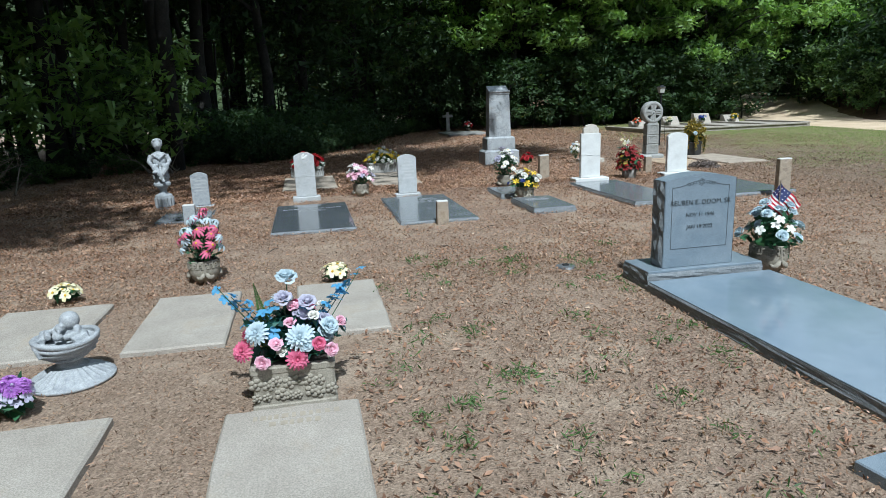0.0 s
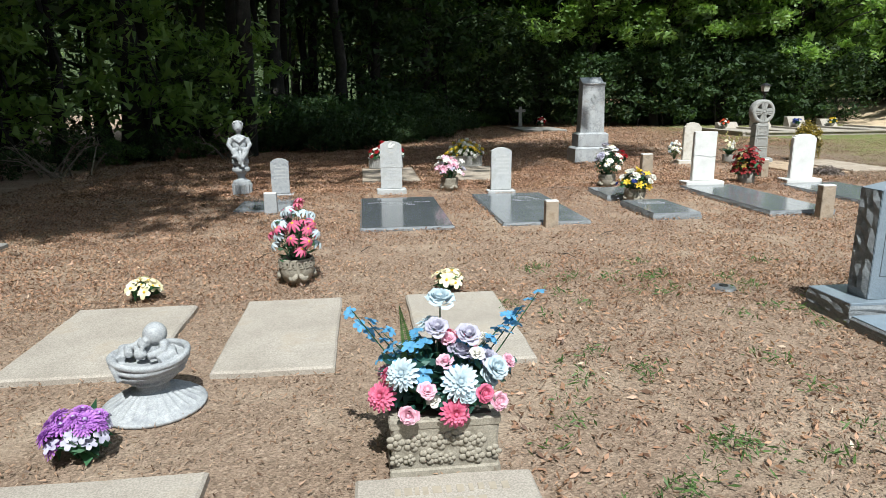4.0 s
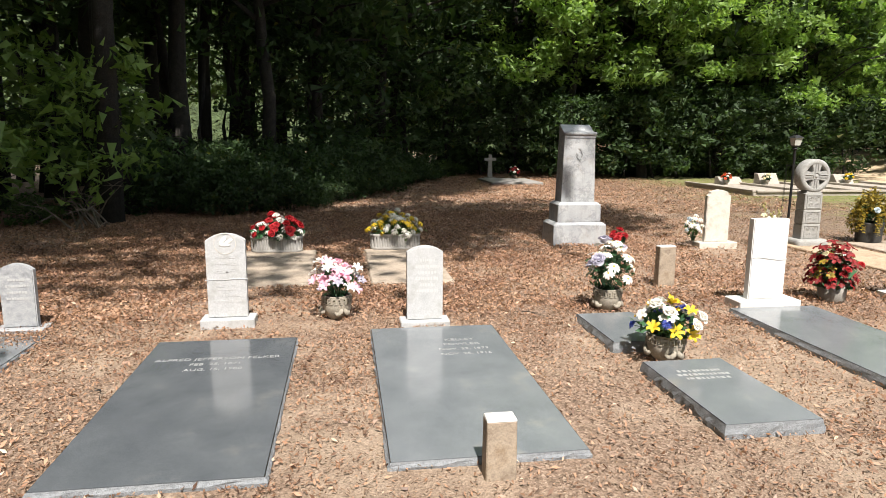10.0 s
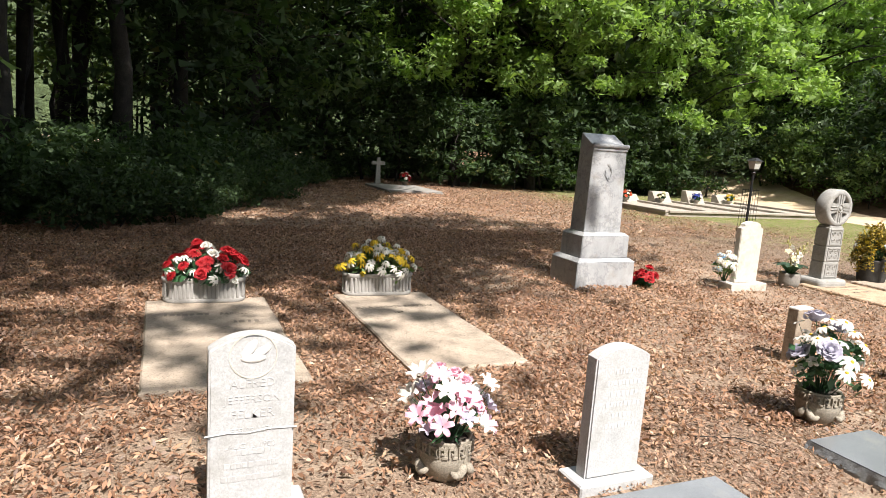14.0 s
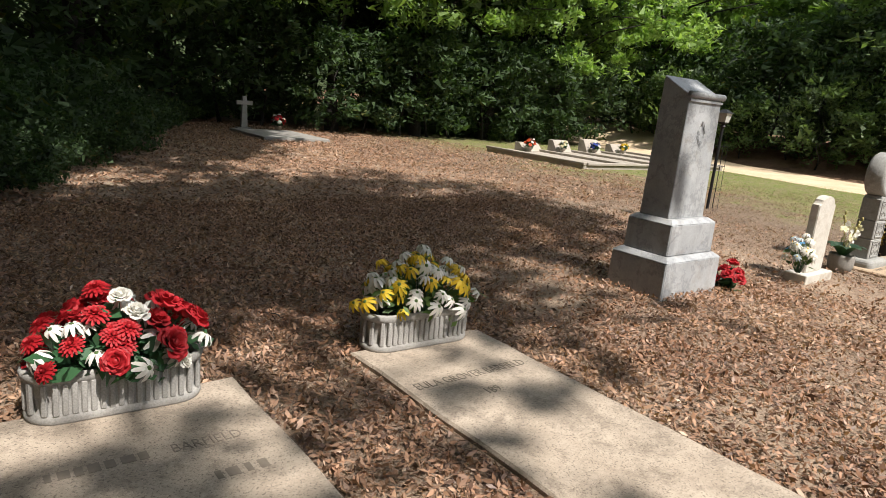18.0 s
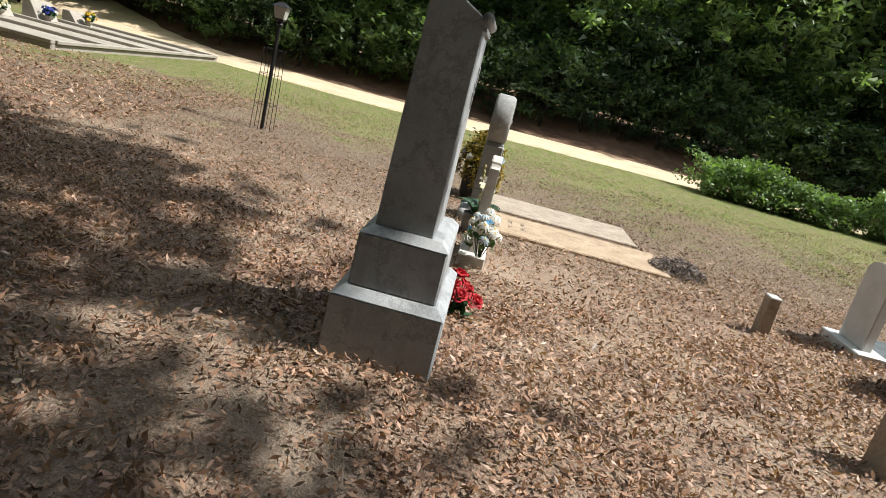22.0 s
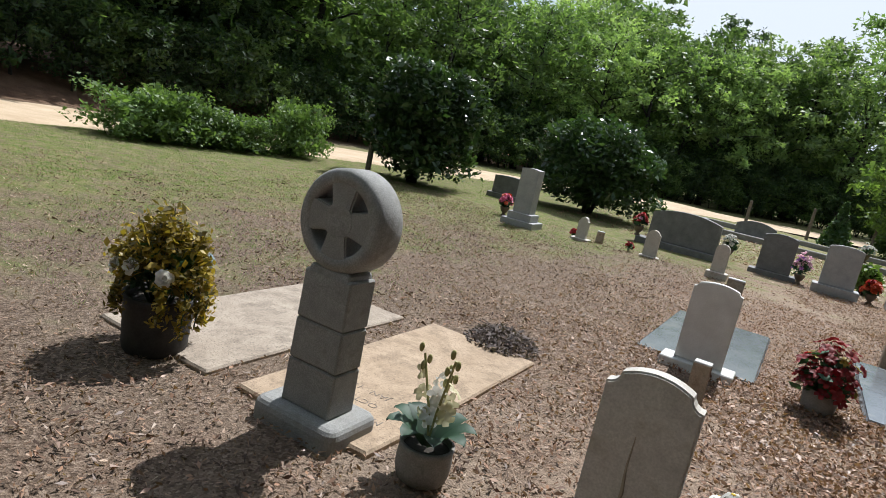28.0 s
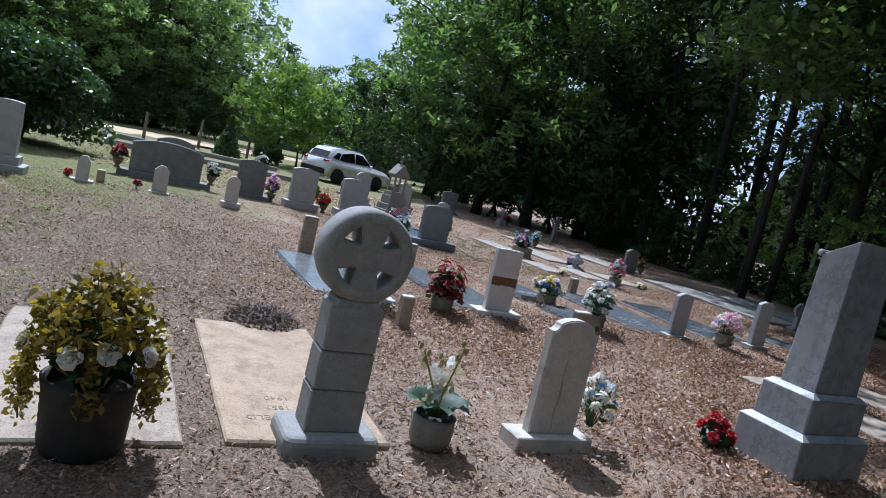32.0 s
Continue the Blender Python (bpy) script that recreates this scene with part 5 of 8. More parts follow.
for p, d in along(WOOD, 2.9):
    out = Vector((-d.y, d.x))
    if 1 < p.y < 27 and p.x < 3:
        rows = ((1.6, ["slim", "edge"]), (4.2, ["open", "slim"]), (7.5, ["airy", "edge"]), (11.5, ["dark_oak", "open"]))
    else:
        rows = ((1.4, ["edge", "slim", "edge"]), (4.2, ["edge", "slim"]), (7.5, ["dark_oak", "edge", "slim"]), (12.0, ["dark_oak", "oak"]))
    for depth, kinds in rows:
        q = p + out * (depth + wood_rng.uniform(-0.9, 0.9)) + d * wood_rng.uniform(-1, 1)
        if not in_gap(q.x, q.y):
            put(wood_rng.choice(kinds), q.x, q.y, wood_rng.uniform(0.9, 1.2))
for p, d in along(WOOD, 1.3):
    out = Vector((-d.y, d.x))
    q = p + out * wood_rng.uniform(1.5, 9.0)
    if not in_gap(q.x, q.y):
        put("pole", q.x, q.y, wood_rng.uniform(0.8, 1.2))
# leafy young trees along the western edge
for p, d in along(WOOD[1:6], 2.6):
    out = Vector((-d.y, d.x))
    q = p + out * wood_rng.uniform(2.2, 5.0)
    if not in_gap(q.x, q.y):
        put("leafy", q.x, q.y, wood_rng.uniform(0.8, 1.1))
# sunlit growth where the wood opens again behind
for p, d in along(WOOD[2:8], 1.5):
    out = Vector((-d.y, d.x))
    q = p + out * wood_rng.choice((4.5, 9.0, 14.0, 17.5)) + out * wood_rng.uniform(-1.5, 1.5)
    if not in_gap(q.x, q.y):
        put("sapling", q.x, q.y, wood_rng.uniform(0.9, 2.2))
# dark trees that close the wood behind
for x, y, s in ((-9.0, 24.0, 1.1), (-11.5, 22.0, 1.1), (-13.5, 19.5, 1.15), (-7.2, 27.0, 1.1), (-14.5, 16.0, 1.1)):
    put("dark_oak", x, y, s)
put("leafy", 3.4, 30.8, 1.2)
# saplings that catch the light at the wood's edge
for x, y, s in ((-3.7, 17.6, 1.0), (-5.0, 16.4, 1.2), (-7.0, 14.2, 1.1), (-9.6, 5.5, 1.0), (-11.5, 1.0, 1.2)):
    put("sapling", x, y, s)
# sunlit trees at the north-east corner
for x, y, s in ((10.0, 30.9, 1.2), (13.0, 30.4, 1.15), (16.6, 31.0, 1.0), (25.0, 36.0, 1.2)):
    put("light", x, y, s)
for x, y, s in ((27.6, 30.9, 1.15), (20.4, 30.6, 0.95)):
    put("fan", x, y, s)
for x, y, s in ((14.4, 31.8, 1.0), (21.8, 32.2, 1.0)):
    put("oak", x, y, s)
# a thicket that closes the corner beneath them
for k in range(11):
    put("under", 9.6 + k * 1.25, 30.2 + wood_rng.uniform(-0.5, 0.6) - 0.02 * k, wood_rng.uniform(0.75, 1.05))
# east of the road
EAST = [(35, 44), (29.5, 34), (27.0, 27), (26.4, 20), (26.8, 12), (26.9, 5), (26.0, -3), (24.5, -10), (22.5, -17), (17.5, -25), (11, -33), (3, -41)]
for p, d in along(EAST, 1.45):
    out = Vector((-d.y, d.x))
    for near, far in ((-2.1, -1.2), (-0.6, 1.4)):
        q = p + out * wood_rng.uniform(near, far)
        put(wood_rng.choice(["under", "under", "under2"]), q.x, q.y, wood_rng.uniform(0.55, 0.9) if far < 0 else wood_rng.uniform(0.8, 1.25))
for p, d in along(EAST, 3.7):
    out = Vector((-d.y, d.x))
    for depth in (0.3, 4.0, 9.0, 15.0):
        q = p + out * (depth + wood_rng.uniform(-1.2, 1.2)) + d * wood_rng.uniform(-1.2, 1.2)
        kind = wood_rng.choice((["oak", "pale", "pale", "pale"] if depth < 4 else ["oak", "oak", "edge"]) if q.y > -2 else (["pale", "oak", "oak"] if depth < 9 else ["oak", "pine", "broad", "pale"]))
        size = min(wood_rng.uniform(0.9, 1.25), low_sky(q.x, q.y, HEIGHT[kind]))
        # room for the drooping tree at the road's bend
        if (q - Vector((27.0, 29.5))).length > 5.5:
            put(kind, q.x, q.y, size)
# far south, beyond the road's bend
for k in range(15):
    kind = wood_rng.choice(["pine", "broad", "oak"])
    x, y = -26 + k * 3.4 + wood_rng.uniform(-1, 1), -46 + wood_rng.uniform(-4, 4)
    put(kind, x, y, min(1.2, low_sky(x, y, HEIGHT[kind])))
# the south-western wood's tall trees
for x, y, k, s in ((-7.5, -19, "broad", 1.0), (-12, -15, "broad", 1.05), (-13.5, -8, "broad", 1.0), (-11.0, -26, "broad", 1.0), (-10.5, -20, "broad", 1.1), (-4.5, -22, "under", 1.6), (-6.5, -16.5, "under", 1.6), (-8, -12, "under", 1.5), (-9.5, -9, "under", 1.5), (-9.6, -5, "under", 1.4)):
    put(k, x, y, s)
for x, y, s in ((-9, -13.5, 1.5), (-10.8, -11, 1.6), (-11.2, -8, 1.5), (-10.6, -6.2, 1.4), (-7, -14.5, 1.5), (-12, -12.5, 1.6), (-13.5, -5, 1.5), (-12.5, -2.5, 1.4)):
    put("under", x, y, s)
for x, y, s in ((-8.2, -9.2, 0.85), (-7.0, -11.8, 0.8)):
    put("broad", x, y, s)
# dark undergrowth that spreads from the northern wood towards the graves
for k, (p, d) in enumerate(along([(-1.2, 18.0), (0.2, 19.6), (1.3, 22.0), (2.2, 23.4), (3.2, 26.2), (4.6, 29.2)], 0.75)):
    out = Vector((-d.y, d.x))
    q = p + out * wood_rng.uniform(0.0, 0.5)
    put("low", q.x, q.y, wood_rng.uniform(0.35, 0.7))
    q = p + out * wood_rng.uniform(0.9, 1.6)
    put("low", q.x, q.y, wood_rng.uniform(0.4, 1.0))
    q = p + out * wood_rng.uniform(1.8, 3.6)
    put("low", q.x, q.y, wood_rng.uniform(0.4, 1.0))
for x, y, s in ((5.2, 31.6, 1.1), (6.6, 32.0, 1.2), (7.9, 31.6, 1.0), (3.2, 31.2, 1.2), (1.4, 28.8, 1.2), (-0.2, 26.4, 1.2)):
    put("under", x, y, s)
# a pair of leaning trunks before the clearing
for x, y, tip in ((-8.2, 3.6, (2.2, 1.6)), (-8.6, 4.2, (3.2, 2.4))):
    ob = thing("tree", x, y, 0, 0, "leaning dark trunk at a gap in the wood", "tree", "woodland trees")
    part("trunk", tube([(0, 0, -0.1), (0.25 * tip[0], 0.25 * tip[1], 3.0), (0.6 * tip[0], 0.6 * tip[1], 6.5), (tip[0], tip[1], 10.5)], [0.12, 0.1, 0.07, 0.04], 9), M["bark"], ob, "", True)
    rng = np.random.default_rng(int(x * -10))
    c = rng.normal(size=(1500, 3)) * np.array([1.6, 1.6, 1.0]) + np.array([tip[0] * 0.9, tip[1] * 0.9, 9.0])
    part("crown", quads_mesh("crown", leaf_quads(c, 0.16, rng, 0.35, 1.7), M["leaf_mid"]), None, ob)


def shade_oak(x, y, seed, reach, spread, height, n, limbs=24):
    """A tall oak added at the wood's edge; its high limbs, out of view, shade the graves."""
    rnd, rng = random.Random(seed), np.random.default_rng(seed)
    ob = thing("tree", x, y, -0.02, 0, "tall oak with unseen high limbs added to shade the graves", "tree", "woodland trees")
    bm = bmesh.new()
    top = Vector((0.8, 0.3, height * 0.75))
    tube([(0, 0, -0.1), (0.1, 0, height * 0.3), (0.4, 0.1, height * 0.55), top], [0.21, 0.17, 0.15, 0.1], 10, bm)
    hubs = []
    for k in range(limbs):
        a, r = rnd.uniform(0, 6.283), math.sqrt(rnd.random())
        end = Vector((reach[0] - x + spread[0] * r * math.cos(a), reach[1] - y + spread[1] * r * math.sin(a), height + rnd.uniform(-1.2, 1.2)))
        mid = top.lerp(end, 0.5) + Vector((0, 0, 0.8))
        tube([top, mid, end], [0.12, 0.07, 0.02], 5, bm)
        hubs += [mid.lerp(end, f) for f in (0.75, 1.0)]
    part("trunk", bm, M["bark"], ob, "", True)
    h = np.array([v[:] for v in hubs])
    c = h[rng.integers(0, len(h), n)] + rng.normal(size=(n, 3)) * np.array([0.48, 0.48, 0.25])
    part("crown", quads_mesh("crown", leaf_quads(c, 0.19, rng, 0.6, 1.7), M["leaf_mid"]), None, ob)


# canopies out of view, placed where ground and wood need shade
shade_oak(-13.3, 7.5, 71, (-3.8, 7.4), (2.8, 2.4), 13.0, 2700)
shade_oak(-11.0, -1.0, 82, (-8.3, 3.6), (3.0, 3.6), 13.0, 5500)
shade_oak(-12.6, 4.6, 81, (0.7, 4.9), (2.3, 1.7), 13.0, 330)
shade_oak(-14.0, 0.6, 84, (-4.2, 0.9), (2.1, 1.8), 13.0, 2600, 16)
shade_oak(-13.2, 9.4, 86, (2.7, 6.7), (0.7, 0.5), 13.0, 800, 7)
shade_oak(-13.8, 10.4, 87, (6.3, 7.5), (0.5, 0.4), 13.0, 450, 5)
shade_oak(-13.5, -1.2, 85, (-6.2, -4.5), (2.3, 3.6), 13.0, 2600)
shade_oak(-13.0, 2.0, 83, (-8.0, -1.0), (3.0, 3.8), 13.0, 4000)
shade_oak(-12.4, 11.2, 72, (4.9, 8.9), (2.6, 2.6), 13.0, 3900)
shade_oak(-9.4, 16.8, 73, (1.6, 7.4), (2.1, 2.5), 12.5, 1800)
shade_oak(-3.4, 26.6, 75, (3.0, 20.6), (2.8, 3.6), 13.0, 6500)
shade_oak(-5.5, 23.0, 76, (0.3, 18.8), (3.0, 3.4), 13.0, 5200)
shade_oak(-6.5, 20.5, 77, (3.8, 17.9), (2.0, 2.6), 13.0, 4200)
shade_oak(-2.4, 28.0, 78, (6.4, 20.6), (1.6, 1.8), 13.5, 3600)
shade_oak(-4.5, 25.0, 79, (5.1, 18.4), (1.5, 1.9), 13.5, 4200)
shade_oak(-3.23, 17.45, 74, (1.4, 15.6), (3.8, 3.4), 12.5, 6500)
shade_oak(-12.0, 14.2, 80, (-4.6, 8.6), (3.0, 3.6), 12.0, 4800)


def low_limb():
    """A low leafy limb of an oak that hangs over the western slabs."""
    rnd, rng = random.Random(81), np.random.default_rng(81)
    ob = thing("tree", -9.6, 2.4, -0.02, 0, "oak with a long low leafy limb", "tree", "woodland trees")
    bm = bmesh.new()
    tube([(0, 0, -0.1), (0.1, 0.1, 3), (0.3, 0.3, 7), (0.5, 0.3, 11)], [0.17, 0.15, 0.12, 0.07], 9, bm)
    hubs = []
    for k in range(10):
        end = Vector((rnd.uniform(3, 6.8), rnd.uniform(2, 5.5), rnd.uniform(5.6, 7.6)))
        mid = Vector((0.3, 0.3, 6.5)).lerp(end, 0.55) + Vector((0, 0, 0.9))
        tube([(0.3, 0.3, 6.2), mid, end], [0.09, 0.05, 0.015], 5, bm)
        hubs += [mid.lerp(end, f) for f in (0.2, 0.5, 0.75, 1.0)] + [end + Vector((rnd.uniform(-0.6, 0.6), rnd.uniform(-0.6, 0.6), -0.3))]
    part("trunk", bm, M["bark"], ob, "", True)
    h = np.array([v[:] for v in hubs])
    c = h[rng.integers(0, len(h), 4200)] + rng.normal(size=(4200, 3)) * np.array([0.5, 0.5, 0.3])
    part("crown", quads_mesh("crown", leaf_quads(c, 0.12, rng, 0.4, 1.8), M["leaf_mid"]), None, ob)


low_limb()


def brush(x, y, w, seed):
    """A tangle of fallen branches."""
    rnd = random.Random(seed)
    ob = thing("brush_pile", x, y, 0, rnd.uniform(0, 360), "tangle of dry fallen branches at the wood's edge", "branches", "brush piles")
    for k in range(16):
        a, r = rnd.uniform(0, 6.28), rnd.uniform(0.5, 1.0) * w
        p = Vector((rnd.uniform(-0.4, 0.4) * w, rnd.uniform(-0.4, 0.4) * w, 0.02))
        q = p + Vector((math.cos(a) * r, math.sin(a) * r, rnd.uniform(0.1, 0.8)))
        mid = p.lerp(q, 0.5) + Vector((rnd.uniform(-0.1, 0.1), rnd.uniform(-0.1, 0.1), rnd.uniform(0.05, 0.25)))
        bm = tube([p, mid, q], [0.018, 0.012, 0.004], 5)
        for j in range(3):
            s = mid.lerp(q, rnd.random())
            tube([s, s + Vector((rnd.uniform(-0.3, 0.3), rnd.uniform(-0.3, 0.3), rnd.uniform(0, 0.25)))], [0.006, 0.002], 4, bm)
        part("branch", bm, M["fence_wood"], ob)


for k, (x, y, w) in enumerate(((-7.4, 12.4, 1.3), (-8.6, 10.6, 1.4), (-5.9, 13.9, 1.0), (-9.0, 8.2, 1.2), (-3.4, 16.8, 0.8), (-1.2, 20.8, 0.9))):
    brush(x, y, w, 90 + k)
stick_rng = random.Random(19)
for k in range(46):
    x, y = stick_rng.uniform(-4, 9), stick_rng.uniform(6, 18)
    a, r = stick_rng.uniform(0, 6.28), stick_rng.uniform(0.06, 0.22)
    bm = tube([(-r * math.cos(a), -r * math.sin(a), 0.012), (0.02, 0.015, 0.03), (r * math.cos(a), r * math.sin(a), 0.015)], [0.004, 0.0035, 0.002], 5)
    tube([(0.02, 0.015, 0.028), (0.5 * r * math.cos(a + 0.7), 0.5 * r * math.sin(a + 0.7), 0.02)], [0.003, 0.0015], 4, bm)
    if not (-0.5 < x < 2.2 and 7.8 < y < 14.1) and not (2.8 < x < 9.7 and 7.9 < y < 14.6):
        tagged(part("twig", bm, M["bark"], None, "thin dry twig lying on the leaf litter", at=pose(x, y, max(0.0, ground_height(x, y)))), "", "twig", "fallen twigs")


def bush(name, x, y, w, h, n, size, mat, label, seed, low=0.05, kind="round", cat="bush", group=""):
    """A dense shrub: stems from the ground, leaves thick on the outside."""
    rng = np.random.default_rng(seed)
    ob = thing(name, x, y, max(0.0, ground_height(x, y)), 0, label, cat, group)
    bm = bmesh.new()
    rnd = random.Random(seed)
    for k in range(9):
        a = k * 0.7
        r = w * 0.3 * rnd.uniform(0.5, 1)
        tube([(0.1 * math.cos(a), 0.1 * math.sin(a), -0.05), (0.4 * r * math.cos(a), 0.4 * r * math.sin(a), h * 0.35), (r * math.cos(a), r * math.sin(a), h * 0.75)], [0.035, 0.025, 0.008], 5, bm)
    tagged(part("stemwork", bm, M["bark"], ob), "", "", "", "stuff")
    d = rng.normal(size=(n, 3))
    d /= np.linalg.norm(d, axis=1)[:, None]
    lump = np.array([noise.noise(Vector((v[0] * 2.1 + seed, v[1] * 2.1, v[2] * 2.1))) for v in d])
    rad = (rng.random(n) ** 0.25) * (0.88 + 0.3 * lump) * (0.94 + 0.1 * rng.random(n))
    c = d * rad[:, None]
    if kind == "cone":
        z = rng.random(n) ** 1.5
        a = rng.random(n) * 6.283
        rr = (1 - z) * rng.random(n) ** 0.35 * (0.85 + 0.3 * lump)
        c = np.stack([rr * np.cos(a), rr * np.sin(a), z * 2 - 1], axis=1)
    else:
        c[:, :2] *= (1 + 0.75 * np.clip(-c[:, 2], 0, 1) ** 1.5)[:, None]
    pts = np.stack([c[:, 0] * w / 2, c[:, 1] * w / 2, low + (h - low) / 2 * (1 + c[:, 2])], axis=1)
    part("foliage", quads_mesh("foliage", leaf_quads(pts, size, rng, 0.3, 1.8), mat), None, ob)
    return ob


bush("evergreen_bush", 15.0, 2.3, 3.2, 3.35, 13000, 0.09, M["leaf_gloss"], "tall rounded dark evergreen bush with glossy leaves", 31, 0.05)
bush("evergreen_bush", 11.6, -1.9, 3.9, 2.85, 13500, 0.09, M["leaf_gloss"], "wide rounded dark evergreen bush with glossy leaves", 32, 0.05)
hedge = tree_meshes(47, 1.0, 0.75, 0.1, 3800, 0.056, M["leaf_hedge"], 0.02, 22, 0.05, clump=0.28, three=False)
for x, y, s, sz in ((18.3, 8.0, 1.0, 0.95), (18.2, 7.3, 1.05, 1.1), (18.1, 6.5, 1.0, 0.9), (18.0, 5.7, 1.0, 0.85), (17.9, 5.0, 0.8, 0.7), (17.8, 3.9, 0.9, 1.35), (17.85, 3.4, 0.8, 1.1)):
    plant("hedge_bush", hedge, x, y, wood_rng.uniform(0, 360), s, "bright green ragged hedge bush by the road", "bush", "hedge bushes", sz=sz)
bush("cedar_bush", 5.0, -15.4, 1.5, 2.0, 3500, 0.09, M["cedar"], "conical green cedar bush by the road", 51, 0.1, "cone")
maple = tree_meshes(52, 5.6, 2.6, 1.2, 4200, 0.17, M["leaf_light"], 0.07, 16, 0.05, clump=0.7)
plant("maple_tree", maple, 1.8, -19.5, 10, 1.0, "light green young maple beside the car", "tree")
plant("maple_tree", maple, 0.2, -22.0, 120, 0.9, "light green young maple beside the car", "tree")
bush("shrub", 2.8, -17.0, 1.6, 1.2, 1500, 0.1, M["leaf_mid"], "loose green shrub by the road", 55)


# ---- flowers ----
def blossom_mesh(kind, mat, heart=None, seed=1):
    """One flower of unit radius, facing +z."""
    rnd = random.Random(seed)
    bm = bmesh.new()

    def petal_at(a, r0, r1, w, z0, z1, tip=0.0, idx=0, end=0.4, fold=0.35):
        ca, sa = math.cos(a), math.sin(a)
        pts = []
        for r, ww, z in ((r0, w * 0.4, z0), ((r0 + r1) / 2, w, (z0 + z1) / 2 + 0.12), (r1 * 0.9, w * 0.8, z1), (r1, end * w, z1 + tip)):
            pts.append((bm.verts.new((ca * r - sa * ww, sa * r + ca * ww, z + fold * ww)), bm.verts.new((ca * r * 1.03, sa * r * 1.03, z)), bm.verts.new((ca * r + sa * ww, sa * r - ca * ww, z + fold * ww))))
        for p, q in zip(pts, pts[1:]):
            for i in range(2):
                bm.faces.new((p[i], p[i + 1], q[i + 1], q[i])).material_index = idx

    if kind == "daisy":
        for k in range(11):
            petal_at(k * 2 * math.pi / 11 + rnd.uniform(-0.1, 0.1), 0.1, 1.0, 0.2, 0.15, -0.15 + rnd.uniform(-0.1, 0.1), -0.12)
    elif kind == "droop":
        for k in range(9):
            petal_at(k * 2 * math.pi / 9 + rnd.uniform(-0.12, 0.12), 0.12, 0.92, 0.19, 0.22, -0.38 + rnd.uniform(-0.2, 0.15), -0.22)
    elif kind == "rose":
        for k in range(24):
            f = k / 23
            r = 0.2 + 0.8 * f ** 0.8
            z = 0.62 - 0.5 * f ** 1.6 + rnd.uniform(-0.07, 0.07)
            petal_at(k * 2.4 + rnd.uniform(-0.25, 0.25), r * 0.4, r * rnd.uniform(0.92, 1.08), 0.2 + 0.36 * f, z - 0.55 + 0.2 * f, z, 0.06 - 0.2 * f, 0, rnd.uniform(0.45, 0.8))
        ball(bm, (0, 0, 0.2), (0.3, 0.3, 0.36), 8, 6)
    elif kind == "star":
        for k in range(5):
            petal_at(k * 2 * math.pi / 5, 0.08, 1.0, 0.38, 0.0, 0.1 + rnd.uniform(-0.08, 0.08), -0.05, 0, 0.6)
    elif kind == "mum":
        for ring, (n, r, z) in enumerate(((16, 1.0, -0.1), (14, 0.86, 0.14), (12, 0.68, 0.32), (9, 0.48, 0.46), (6, 0.28, 0.54))):
            for k in range(n):
                petal_at(k * 2 * math.pi / n + ring * 0.3, 0.05, r, 0.13, 0.0, z + rnd.uniform(-0.07, 0.07))
        ball(bm, (0, 0, 0.3), (0.16, 0.16, 0.24), 8, 5)
    elif kind == "lily":
        for k in range(6):
            petal_at(k * math.pi / 3, 0.06, 1.0, 0.26, -0.3, 0.35 if k % 2 else 0.25, -0.25)
    if heart:
        ball(bm, (0, 0, 0.2), (0.2, 0.2, 0.1), 8, 5)
        for f in bm.faces:
            if all((v.co.xy.length < 0.21) and v.co.z > 0.09 for v in f.verts):
                f.material_index = 1
    return mesh_of("blossom", bm, [mat, heart] if heart else [mat], True)


BLOOM = {}


def bloom(kind, colour, heart=None):
    key = (kind, colour, heart)
    if key not in BLOOM:
        BLOOM[key] = blossom_mesh(kind, M[colour], M[heart] if heart else None, len(BLOOM) + 1)
    return BLOOM[key]


